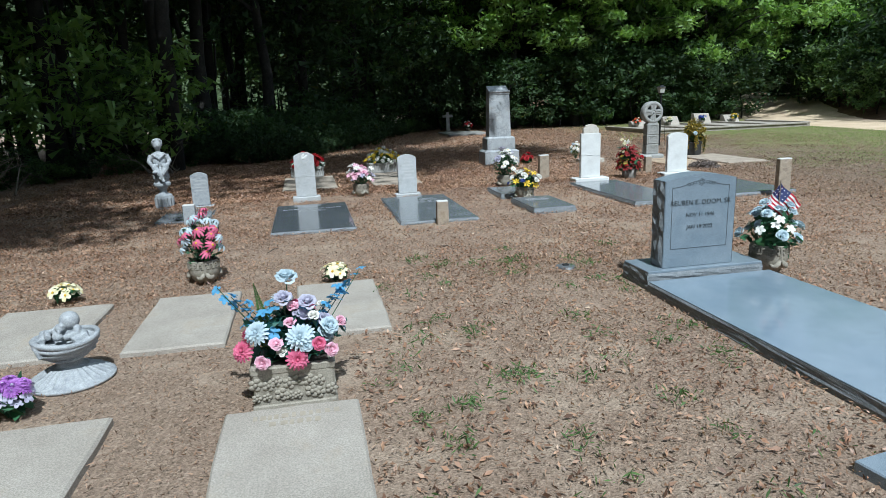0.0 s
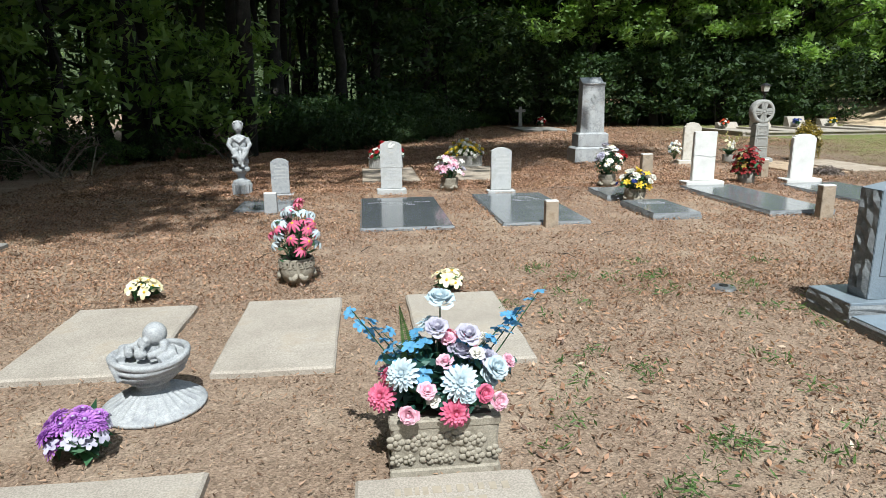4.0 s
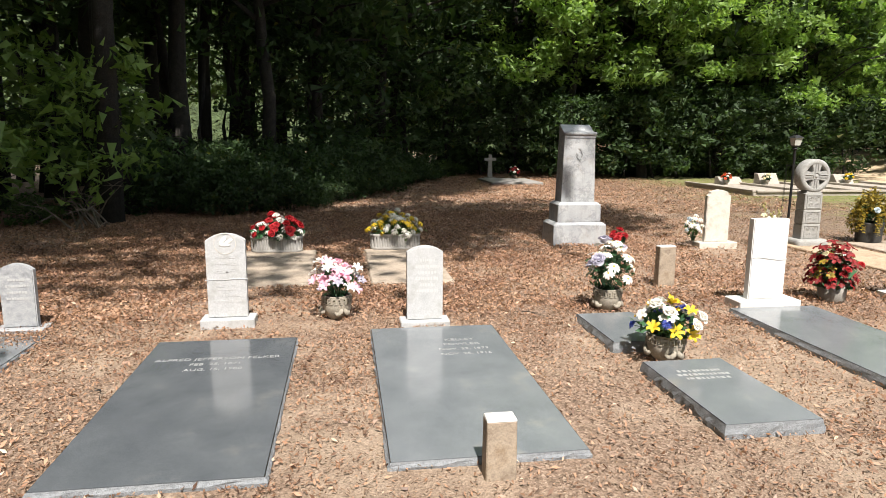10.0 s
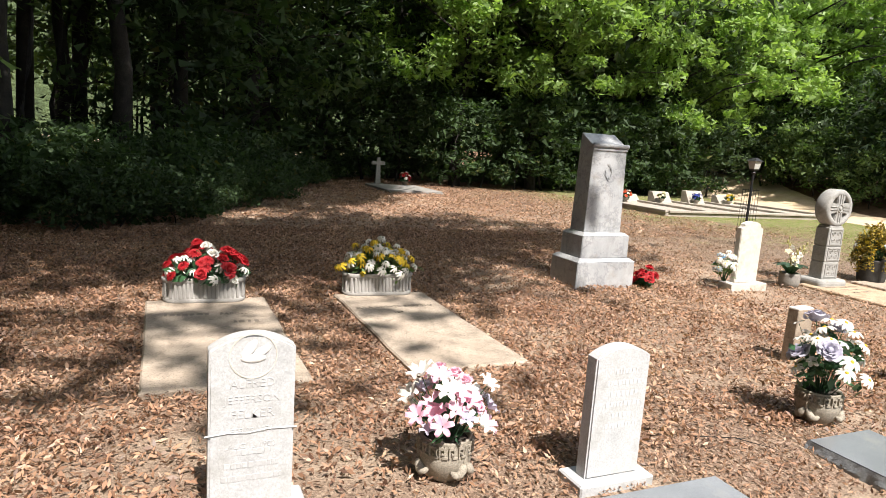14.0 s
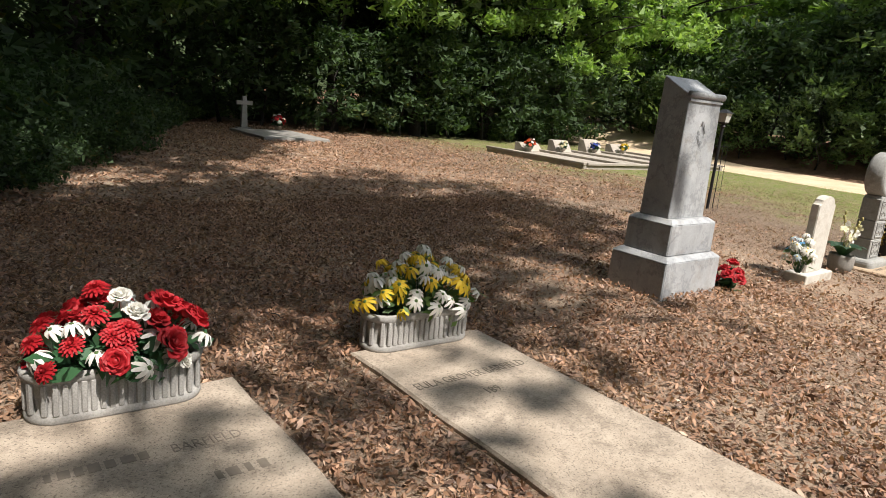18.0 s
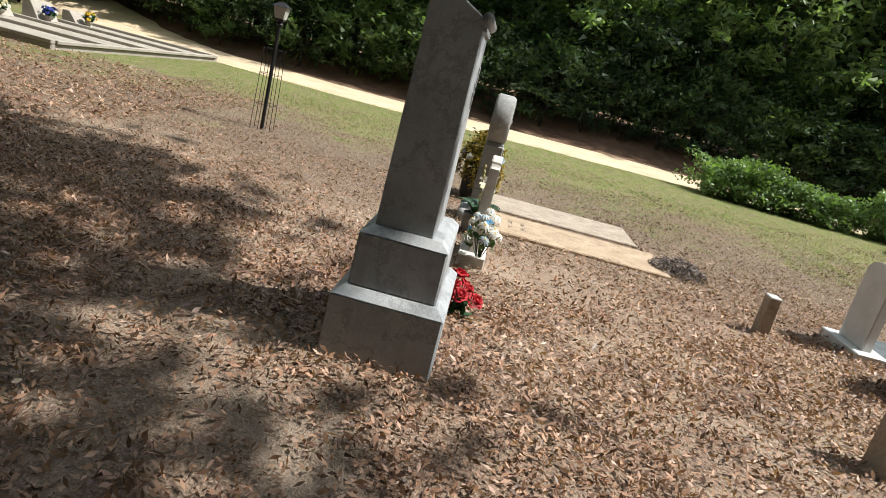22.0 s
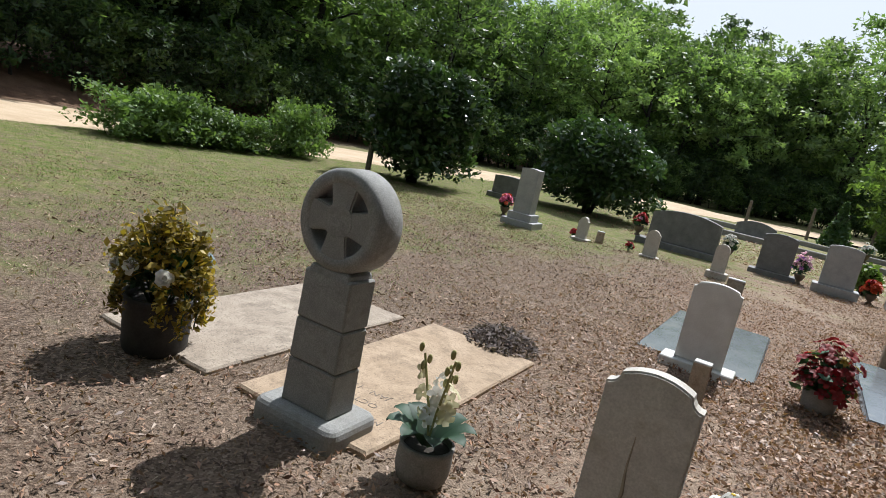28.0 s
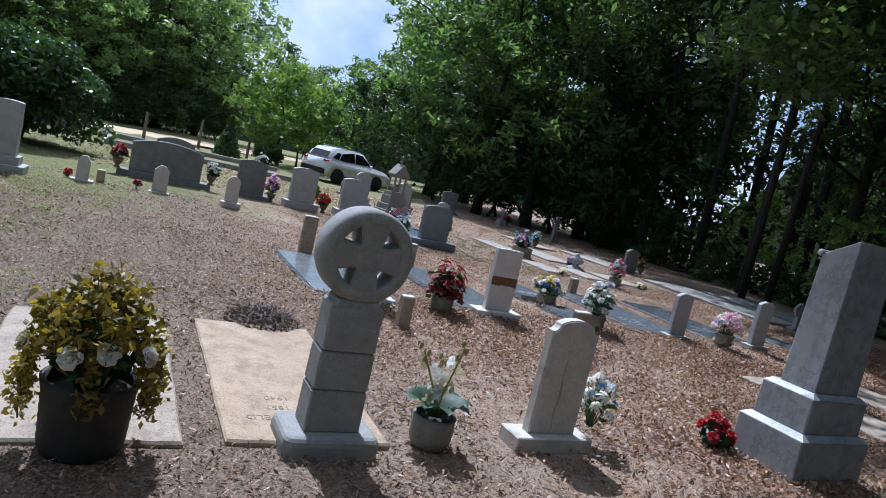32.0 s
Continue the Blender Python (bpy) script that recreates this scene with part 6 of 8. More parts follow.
def bouquet(ob, z0, w, h, blooms, leaf_mat, seed, leaves=260, leaf=0.05, depth=None, lift=0.25, droop=False):
    """Stems, leaves and single blossoms under a thing; blooms: (kind, colour, heart, count, radius)."""
    rnd = random.Random(seed)
    rng = np.random.default_rng(seed)
    depth = depth or w
    spots = []
    total = sum(b[3] for b in blooms)
    stems = bmesh.new()
    order = [b for b in blooms for _ in range(b[3])]
    rnd.shuffle(order)
    for i, (kind, colour, heart, _, r) in enumerate(order):
        # spread over a dome
        t = (i + 0.5) / total
        el = math.asin(max(0.0, 1 - t) ** 0.8)
        a = i * 2.39996 + rnd.uniform(-0.3, 0.3)
        k = rnd.uniform(0.7, 1.12)
        d = Vector((math.cos(a) * math.cos(el) * w / 2 * k, math.sin(a) * math.cos(el) * depth / 2 * k, lift * h + (1 - lift) * h * math.sin(el) * k))
        up = Vector((d.x / w * 1.6, d.y / depth * 1.6, 0.55 + 0.5 * math.sin(el)))
        up += Vector((rnd.gauss(0, 0.2), rnd.gauss(0, 0.2), rnd.gauss(0, 0.15)))
        q = up.to_track_quat("Z", "Y").to_matrix().to_4x4()
        m = Matrix.Translation((d.x, d.y, z0 + d.z)) @ q @ pose(0, 0, 0, 0, 0, rnd.uniform(0, 360)) @ Matrix.Scale(r * rnd.uniform(0.85, 1.15), 4)
        part("blossom", bloom(kind, colour, heart), None, ob, at=m)
        foot = Vector((d.x * 0.15, d.y * 0.15, z0 - 0.02))
        end = Vector((d.x, d.y, z0 + d.z - 0.1 * r))
        tube([foot, foot.lerp(end, 0.5) + Vector((0, 0, 0.12 * h)), end], [0.004, 0.003, 0.002], 4, stems)
        spots += [foot.lerp(end, s) for s in (0.5, 0.7, 0.85)]
    tagged(part("stemwork", stems, M["stem"], ob), "", "", "", "stuff")
    c = np.array([s[:] for s in spots])
    c = c[rng.integers(0, len(c), leaves)] + rng.normal(size=(leaves, 3)) * np.array([w, depth, h]) * 0.06
    c[:, 2] = np.maximum(c[:, 2], z0 - 0.03)
    tagged(part("foliage", quads_mesh("foliage", leaf_quads(c, leaf, rng, 0.4, 1.9), leaf_mat), None, ob), "", "", "", "stuff")


def face_pot(x, y, r, h, label, rz=0.0, mat="cast", z=0.0, group="face pots"):
    """A squat cast pot with a meander band, a nose and curling moustache relief."""
    ob = thing("flower_pot", x, y, z, rz, label, "flower pot", group)
    prof = [(0.0, 0.0), (0.5 * r, 0.0), (0.55 * r, 0.02 * h), (0.8 * r, 0.2 * h), (0.97 * r, 0.45 * h), (r, 0.62 * h), (0.95 * r, 0.8 * h), (0.93 * r, 0.95 * h), (0.96 * r, h), (0.86 * r, h), (0.82 * r, 0.9 * h)]
    part("bowl", lathe(prof, 32), M[mat], ob, "", True)
    part("soil", lathe([(0.84 * r, 0.9 * h), (0.0, 0.93 * h)], 20), M["soil"], ob)
    bm = bmesh.new()
    for k in range(18):
        a = k * 2 * math.pi / 18
        for da, z0, z1, wd in ((0.0, 0.7, 0.93, 0.05), (0.09, 0.88, 0.93, 0.16), (0.17, 0.76, 0.93, 0.05), (0.12, 0.76, 0.8, 0.1), (0.2, 0.68, 0.72, 0.2)):
            b2 = box(-wd * r * 0.5, wd * r * 0.5, -0.012, 0.012, z0 * h, z1 * h)
            bmesh.ops.transform(b2, matrix=Matrix.Rotation(a + da, 4, "Z") @ Matrix.Translation((0, -0.955 * r, 0)), verts=b2.verts[:])
            tmp = bpy.data.meshes.new("t")
            b2.to_mesh(tmp)
            b2.free()
            bm.from_mesh(tmp)
            bpy.data.meshes.remove(tmp)
    part("meander_band", bm, M[mat], ob, "raised meander band")
    for k in range(3):
        a = k * 2 * math.pi / 3
        turn = Matrix.Rotation(a, 4, "Z")
        part("nose", frustum(0.2 * r, 0.16 * r, 0.13 * r, 0.1 * r, 0.42 * h, 0.96 * h, 0.01), M[mat], ob, "moulded nose", at=turn @ Matrix.Translation((0, -1.0 * r, 0)))
        bm = bmesh.new()
        for sgn in (-1, 1):
            tube([turn @ Vector((sgn * (0.06 + 0.5 * s) * r, -r * math.cos(0.62 * s) * (1.0 - 0.1 * abs(s - 0.3)) - 0.004, h * (0.5 - 0.22 * math.sin(s * 2.6)))) for s in (0.0, 0.2, 0.4, 0.6, 0.8, 0.95)], [0.012, 0.022, 0.024, 0.022, 0.016, 0.008], 6, bm)
        part("moustache", bm, M[mat], ob, "moulded curling moustache", True)
    return ob


def ribbed_trough(x, y, label, rz=0.0, z=0.0, w=0.66, d=0.24, h=0.22):
    """A long planter with rounded ends and upright ribs."""
    ob = thing("flower_trough", x, y, z, rz, label, "planter", "ribbed troughs")

    def stadium(k, n=10):
        hw, hd = w / 2 * k, d / 2 * k
        out = []
        for i in range(n + 1):
            a = -math.pi / 2 + math.pi * i / n
            out.append((hw - hd + hd * math.cos(a), hd * math.sin(a)))
        for i in range(n + 1):
            a = math.pi / 2 + math.pi * i / n
            out.append((-hw + hd + hd * math.cos(a), hd * math.sin(a)))
        return out
    bm = bmesh.new()
    levels = [(0.9, 0.0), (0.98, 0.0), (1.0, 0.008), (1.005, 0.022), (0.99, 0.034), (0.955, 0.042), (0.92, 0.046), (0.94, h - 0.052), (0.97, h - 0.048), (1.01, h - 0.04), (1.03, h - 0.026), (1.03, h - 0.012), (1.01, h - 0.002), (0.96, h), (0.92, h - 0.01), (0.9, h - 0.04)]
    rings = [[bm.verts.new((px, py, zz)) for px, py in stadium(k)] for k, zz in levels]
    for a, b in zip(rings, rings[1:]):
        for i in range(len(a)):
            bm.faces.new((a[i], a[(i + 1) % len(a)], b[(i + 1) % len(a)], b[i]))
    part("trough", bm, M["cast_trough"], ob, "", True)
    bm = bmesh.new()
    bm.faces.new([bm.verts.new((px, py, h - 0.04)) for px, py in stadium(0.91)])
    part("soil", bm, M["soil"], ob)
    n = 15
    rib = mesh_of("rib", frustum(0.023, 0.018, 0.023, 0.018, 0.038, h - 0.044, 0.004), M["cast_trough"])
    for k in range(n):
        px = (k / (n - 1) - 0.5) * (w - d * 0.9)
        for sgn in (-1, 1):
            part("rib", rib, None, ob, at=pose(px, sgn * d / 2 * 0.935, 0))
    for sx in (-1, 1):
        for k in range(5):
            a = (k - 2) * 0.55
            part("rib", rib, None, ob, at=pose(sx * ((w - d) / 2 + d / 2 * 0.935 * math.cos(a)), d / 2 * 0.935 * math.sin(a), 0, 0, 0, math.degrees(a) * sx + 90))
    return ob


# pots of the first plots
p = face_pot(-0.975, 6.0, 0.135, 0.21, "cast stone face pot of pink and pale blue daisies", 10)
bouquet(p, 0.17, 0.4, 0.47, [("droop", "pink", "yellow", 20, 0.055), ("droop", "pale_blue", "white", 17, 0.055)], M["stem"], 101, 150, 0.032)
p = face_pot(3.82, 4.68, 0.15, 0.24, "cast stone footed face pot of pale blue roses", 0)
bouquet(p, 0.2, 0.46, 0.4, [("rose", "pale_blue", None, 22, 0.05), ("star", "white", None, 10, 0.04)], M["stem"], 102, 240, 0.045)


def small_flag(x, y, z):
    ob = thing("small_flag", x, y, z, 0, "small striped flag with blue canton on a stick", "flag")
    part("stick", tube([(0, 0, 0), (0.0, 0, 0.42)], 0.004, 6), M["fence_wood"], ob)
    cloth = pose(0.004, 0, 0.4, 0, 42, 0)

    def strip(x0, x1, z0, z1, dy=0.0, n=8):
        bm = bmesh.new()
        rows = [[bm.verts.new((x0 + (x1 - x0) * i / n, dy + 0.018 * math.sin((x0 + (x1 - x0) * i / n) * 28), zz)) for i in range(n + 1)] for zz in (z0, z1)]
        for i in range(n):
            bm.faces.new((rows[0][i], rows[0][i + 1], rows[1][i + 1], rows[1][i]))
        return bm
    for k in range(13):
        part("stripe", strip(0, 0.3, -0.2 + k * 0.2 / 13, -0.2 + (k + 1) * 0.2 / 13), M["flag_red" if k % 2 == 0 else "flag_white"], ob, "red stripe" if k % 2 == 0 else "white stripe", at=cloth)
    part("canton", strip(0, 0.13, -0.11, 0.0, -0.002), M["flag_blue"], ob, "dark blue canton", at=cloth)
    bm = bmesh.new()
    for i in range(4):
        for j in range(3):
            xx = 0.02 + 0.03 * i
            ball(bm, (xx, -0.004 + 0.018 * math.sin(xx * 28), -0.02 - 0.034 * j), 0.0045, 6, 4)
    part("stars", bm, M["flag_white"], ob, "small white stars", at=cloth)


small_flag(3.83, 4.62, 0.36)


def relief_planter(x, y):
    ob = thing("flower_planter", x, y, 0, 0, "grey cast concrete planter with flower relief and mixed bouquet", "planter")
    part("box", frustum(0.41, 0.3, 0.42, 0.31, -0.01, 0.225, 0.012), M["cast"], ob)
    part("foot", frustum(0.44, 0.33, 0.43, 0.32, -0.02, 0.035, 0.006), M["cast"], ob)
    part("rim", frustum(0.425, 0.315, 0.435, 0.325, 0.2, 0.24, 0.006), M["cast"], ob)
    part("soil", box(-0.18, 0.18, -0.13, 0.13, 0.236, 0.245), M["soil"], ob)
    rnd = random.Random(4)
    for k in range(15):
        bm = bmesh.new()
        r = rnd.uniform(0.014, 0.024)
        for j in range(5):
            a = j * 2 * math.pi / 5
            ball(bm, (r * math.cos(a), 0, r * math.sin(a)), (r * 0.75, 0.007, r * 0.6), 8, 5)
        ball(bm, (0, -0.006, 0), (r * 0.5, 0.012, r * 0.5), 8, 5)
        part("relief_flower", bm, M["cast"], ob, "moulded flower", True, at=pose(-0.18 + 0.36 * (k % 8) / 7 + rnd.uniform(-0.015, 0.015), -0.155, 0.08 + 0.07 * (k // 8) + rnd.uniform(-0.012, 0.012)))
    bouquet(ob, 0.24, 0.52, 0.3, [("mum", "pale_blue", "white", 3, 0.06), ("rose", "pale_pink", None, 9, 0.036), ("mum", "pink", None, 7, 0.05), ("rose", "lilac", None, 3, 0.05), ("star", "sky_blue", None, 18, 0.034), ("rose", "white", None, 6, 0.03), ("rose", "pale_blue", None, 4, 0.045)], M["stem_teal"], 103, 520, 0.036, 0.4)
    for kind, col, hx, hy, hz, hr, tilt in (("rose", "pale_blue", 0.0, 0.0, 0.66, 0.062, 15), ("rose", "lilac", -0.02, -0.06, 0.57, 0.05, 30), ("rose", "lilac", 0.1, -0.07, 0.54, 0.052, 30), ("mum", "pale_blue", 0.05, -0.19, 0.4, 0.072, 55), ("mum", "pale_blue", -0.16, -0.15, 0.43, 0.065, 55), ("rose", "pale_blue", 0.2, -0.12, 0.42, 0.05, 55), ("mum", "pink", 0.03, -0.21, 0.29, 0.06, 80), ("mum", "pink", -0.24, -0.12, 0.33, 0.06, 60), ("rose", "pale_pink", 0.2, -0.17, 0.31, 0.042, 75), ("rose", "pale_pink", -0.14, -0.2, 0.29, 0.042, 80), ("rose", "pink", 0.14, -0.2, 0.36, 0.04, 75)):
        part("blossom", bloom(kind, col), None, ob, at=pose(hx, hy, hz, tilt, 0, hx * 120) @ Matrix.Scale(hr, 4))
        part("flower_stem", tube([(hx * 0.2, hy * 0.2, 0.24), (hx * 0.8, hy * 0.8, 0.24 + (hz - 0.24) * 0.6), (hx, hy, hz - 0.01)], 0.004, 4), M["stem"], ob)
    rng = np.random.default_rng(9)
    for sgn, tip in ((-1, 0.34), (1, 0.32), (1, 0.25), (-1, 0.22), (1, 0.38), (-1, 0.28)):
        bm = tube([(sgn * 0.08, 0, 0.24), (sgn * tip * 0.6, -0.02, 0.45), (sgn * tip, -0.03, 0.36 + tip * 0.85)], [0.004, 0.003, 0.002], 4)
        part("spray_stem", bm, M["stem"], ob)
        for k in range(6):
            f = 0.5 + 0.1 * k
            part("blossom", bloom("star", "sky_blue"), None, ob, at=pose(sgn * tip * f + rng.normal() * 0.02, -0.03 + rng.normal() * 0.02, 0.3 + (0.06 + tip * 0.85) * f + rng.normal() * 0.02, rng.uniform(-40, 40), rng.uniform(-40, 40)) @ Matrix.Scale(0.028, 4))
    # an upright fern frond
    quads = []
    for s in np.linspace(0.0, 1.0, 44):
        for sd in (-1, 1):
            p, w = np.array([-0.1 - 0.06 * s, -0.04, 0.3 + 0.36 * s]), 0.055 * (1.05 - s)
            t = p + np.array([sd * w, -0.012, 0.25 * w])
            quads.append([p - [0, 0, 0.004], (p + t) / 2 - [0, 0, 0.006], t, (p + t) / 2 + [0, 0, 0.006]])
    part("fern_frond", quads_mesh("fern_frond", np.array(quads), M["weed"]), None, ob, "green fern frond")
    part("fern_rib", tube([(-0.1, -0.04, 0.28), (-0.13, -0.04, 0.48), (-0.16, -0.04, 0.66)], [0.003, 0.002, 0.001], 4), M["weed"], ob)


relief_planter(-0.14, 3.34)


def remeshed(ob, voxel, smooth_n=6):
    m = ob.modifiers.new("blend", "REMESH")
    m.mode, m.voxel_size, m.use_smooth_shade = "VOXEL", voxel, True
    s = ob.modifiers.new("soften", "SMOOTH")
    s.factor, s.iterations = 0.5, smooth_n


def child_statue(x, y):
    """A seated stone child on a fluted pedestal, one plain mesh."""
    bm = lathe([(0.0, 0.0), (0.165, 0.0), (0.165, 0.03), (0.14, 0.05), (0.15, 0.2), (0.14, 0.24), (0.07, 0.27), (0.055, 0.31), (0.09, 0.36), (0.145, 0.38), (0.145, 0.42), (0.12, 0.44), (0.125, 0.62), (0.1, 0.66), (0.0, 0.66)], 24)
    for k in range(14):
        a = k * 2 * math.pi / 14
        tube([(0.148 * math.cos(a), 0.148 * math.sin(a), 0.05), (0.156 * math.cos(a), 0.156 * math.sin(a), 0.2)], 0.014, 6, bm)
    for z in (0.5, 0.535):
        tube([(0.128 * math.cos(a), 0.128 * math.sin(a), z) for a in [2 * math.pi * k / 24 for k in range(25)]], 0.014, 6, bm)
    # trunk, collar, folded arms, crossed shins, head with close curls
    ball(bm, (0, 0.01, 0.74), (0.115, 0.09, 0.13))
    ball(bm, (0, 0.0, 0.83), (0.14, 0.08, 0.065))
    tube([(-0.1, -0.05, 0.86), (0.0, -0.095, 0.79), (0.1, -0.05, 0.86)], [0.02, 0.022, 0.02], 7, bm)
    ball(bm, (0, -0.01, 0.905), (0.038, 0.038, 0.05))
    ball(bm, (0, -0.015, 1.0), (0.072, 0.078, 0.086), 16, 10)
    ball(bm, (0, -0.09, 0.985), (0.013, 0.014, 0.018))
    ball(bm, (0, 0.008, 1.03), (0.08, 0.08, 0.066))
    for k in range(14):
        a = math.pi * (-0.1 + 1.2 * k / 13)
        ball(bm, (0.07 * math.cos(a), 0.012 + 0.062 * math.sin(a), 1.02 + 0.03 * math.sin(k * 2.1)), 0.022)
    for k in range(5):
        ball(bm, (-0.05 + 0.025 * k, -0.05, 1.068 + 0.008 * (k % 2)), 0.02)
    for sgn in (-1, 1):
        tube([(sgn * 0.125, 0, 0.845), (sgn * 0.165, -0.03, 0.75), (sgn * 0.12, -0.1, 0.69), (sgn * 0.02, -0.14, 0.7)], [0.042, 0.042, 0.034, 0.026], 8, bm)
        tube([(sgn * 0.07, 0.0, 0.65), (sgn * 0.085, -0.13, 0.655), (sgn * 0.03, -0.165, 0.57), (sgn * -0.03, -0.165, 0.49)], [0.062, 0.056, 0.042, 0.03], 8, bm)
    ball(bm, (-0.09, -0.185, 0.6), (0.05, 0.03, 0.024))
    ball(bm, (0.03, -0.185, 0.46), (0.03, 0.05, 0.026))
    ob = part("child_statue", bm, M["cast_pale"], None, "pale stone statue of a seated child on fluted pedestal", at=pose(x, y, 0, 0, 0, 12) @ Matrix.Diagonal((0.88, 0.9, 1.02, 1)))
    tagged(ob, "", "statue")
    remeshed(ob, 0.009, 1)


child_statue(-2.22, 10.72)


def basket_statue(x, y):
    """A sleeping infant in a wicker bowl on a round foot, one plain mesh."""
    bm = lathe([(0.0, 0.0), (0.235, 0.0), (0.24, 0.014), (0.225, 0.026), (0.14, 0.07), (0.075, 0.098), (0.07, 0.135), (0.1, 0.148), (0.148, 0.2), (0.16, 0.245), (0.14, 0.25), (0.0, 0.235)], 40)
    for k in range(26):
        a = k * 2 * math.pi / 26
        tube([(0.21 * math.cos(a), 0.21 * math.sin(a), 0.034), (0.1 * math.cos(a), 0.1 * math.sin(a), 0.09)], 0.006, 5, bm)
    for r, z, th, ph in ((0.168, 0.262, 0.017, 0.0), (0.166, 0.236, 0.013, 1.0), (0.155, 0.21, 0.011, 2.0), (0.14, 0.186, 0.01, 3.0), (0.115, 0.162, 0.01, 0.5)):
        line = [(r * math.cos(a), r * math.sin(a), z + 0.008 * math.sin(2 * a + ph)) for a in [2 * math.pi * k / 32 for k in range(33)]]
        tube(line, th, 6, bm)
    # head, folded arms, bent knees, a small toy and the blanket's rim
    ball(bm, (0.03, 0.015, 0.362), (0.054, 0.056, 0.056), 18, 12)
    ball(bm, (0.012, -0.04, 0.345), (0.02, 0.014, 0.018))
    ball(bm, (0.0, -0.03, 0.33), (0.032, 0.028, 0.026))
    ball(bm, (-0.015, 0.02, 0.36), (0.012, 0.012, 0.018))
    ball(bm, (0.0, 0.03, 0.29), (0.085, 0.06, 0.05))
    tube([(-0.04, 0.02, 0.32), (-0.085, -0.03, 0.298), (-0.045, -0.085, 0.29)], [0.025, 0.024, 0.018], 8, bm)
    tube([(0.07, 0.02, 0.315), (0.098, -0.04, 0.3), (0.05, -0.09, 0.29)], [0.025, 0.022, 0.017], 8, bm)
    tube([(-0.06, 0.03, 0.275), (-0.12, -0.02, 0.285), (-0.085, -0.09, 0.268)], [0.034, 0.03, 0.02], 8, bm)
    tube([(0.09, 0.03, 0.275), (0.128, -0.02, 0.28), (0.1, -0.08, 0.265)], [0.03, 0.026, 0.02], 8, bm)
    ball(bm, (0.005, -0.075, 0.295), (0.03, 0.028, 0.028))
    ball(bm, (-0.012, -0.08, 0.325), (0.01, 0.01, 0.014))
    ball(bm, (0.022, -0.08, 0.325), (0.01, 0.01, 0.014))
    tube([(-0.14, -0.06, 0.275), (-0.1, -0.13, 0.27), (-0.07, -0.155, 0.24), (-0.055, -0.165, 0.19)], [0.014, 0.02, 0.02, 0.008], 7, bm)
    ob = part("infant_statue", bm, M["cast_pale"], None, "grey stone statue of a sleeping infant in a bowl", at=pose(x, y, 0, 0, 0, -15))
    tagged(ob, "", "statue")
    remeshed(ob, 0.005, 1)


basket_statue(-1.45, 3.95)


def ground_posy(x, y, blooms, label, seed, w=0.22, h=0.12, leaves=60, z=0.0, leaf=0.055, mat="stem"):
    ob = thing("flower_posy", x, y, z, 0, label, "flowers", "posies on the ground")
    part("pick", tube([(0, 0, -0.06), (0, 0, 0.03)], 0.01, 6), M["stem"], ob)
    bouquet(ob, 0.03, w, h, blooms, M[mat], seed, leaves, leaf, lift=0.35)


ground_posy(-1.6, 3.5, [("mum", "purple", "lilac", 20, 0.045), ("star", "lilac", None, 14, 0.034)], "purple artificial flowers lying on earth", 111, 0.25, 0.17)
ground_posy(-2.03, 5.7, [("star", "yellow_white", "yellow", 12, 0.055)], "white and yellow star-shaped flowers on the ground", 112)
ground_posy(0.18, 5.58, [("star", "yellow_white", "yellow", 12, 0.055)], "white and yellow star-shaped flowers by a slab", 113, 0.2, 0.13)

# pots of the middle rows
p = face_pot(0.845, 10.58, 0.125, 0.21, "cast stone face pot of pink and white lilies", 25, z=0.035)
bouquet(p, 0.17, 0.42, 0.36, [("lily", "white", None, 12, 0.062), ("lily", "pale_pink", None, 16, 0.062), ("rose", "pale_pink", None, 6, 0.04), ("lily", "lilac", None, 7, 0.05)], M["stem"], 121, 70, 0.03)
p = face_pot(3.22, 9.3, 0.135, 0.2, "cast stone face pot of yellow, white and blue flowers", 5)
bouquet(p, 0.16, 0.5, 0.3, [("rose", "white", None, 9, 0.055), ("lily", "yellow", None, 9, 0.06), ("mum", "blue", None, 8, 0.045), ("star", "white", None, 6, 0.04)], M["stem"], 122, 300, 0.035)
p = face_pot(3.29, 10.54, 0.125, 0.21, "cast stone face pot of white daisies and lilac roses", 40, z=0.035)
bouquet(p, 0.17, 0.42, 0.5, [("daisy", "white", "yellow", 18, 0.055), ("rose", "lilac", None, 4, 0.07), ("star", "white", None, 8, 0.035)], M["stem"], 123, 260, 0.036)
p = thing("flower_pot", 5.61, 10.58, 0.035, 0, "grey clay pot of dark red autumn leaves and blooms", "flower pot")
part("pot", lathe([(0.0, 0.0), (0.1, 0.0), (0.12, 0.03), (0.135, 0.19), (0.12, 0.19), (0.11, 0.16)], 24), M["grey_pot"], p, "", True)
part("soil", lathe([(0.115, 0.165), (0.0, 0.17)], 16), M["soil"], p)
bouquet(p, 0.15, 0.46, 0.42, [("star", "dark_red", None, 60, 0.05), ("mum", "red", None, 14, 0.045), ("star", "gold", None, 14, 0.04), ("rose", "cream", None, 3, 0.03)], M["stem"], 124, 160, 0.05, lift=0.05)
p = ribbed_trough(0.003, 14.03, "grey ribbed trough of red roses and white daisies", -3, 0.03, 0.69)
bouquet(p, 0.16, 0.7, 0.33, [("rose", "red", None, 15, 0.07), ("mum", "red", None, 18, 0.052), ("droop", "white", "weed", 22, 0.056), ("rose", "white", None, 6, 0.05)], M["stem"], 125, 520, 0.04, 0.42, lift=0.12)
p = ribbed_trough(1.625, 14.09, "grey ribbed trough of white and yellow daisies", -3, 0.03, 0.7)
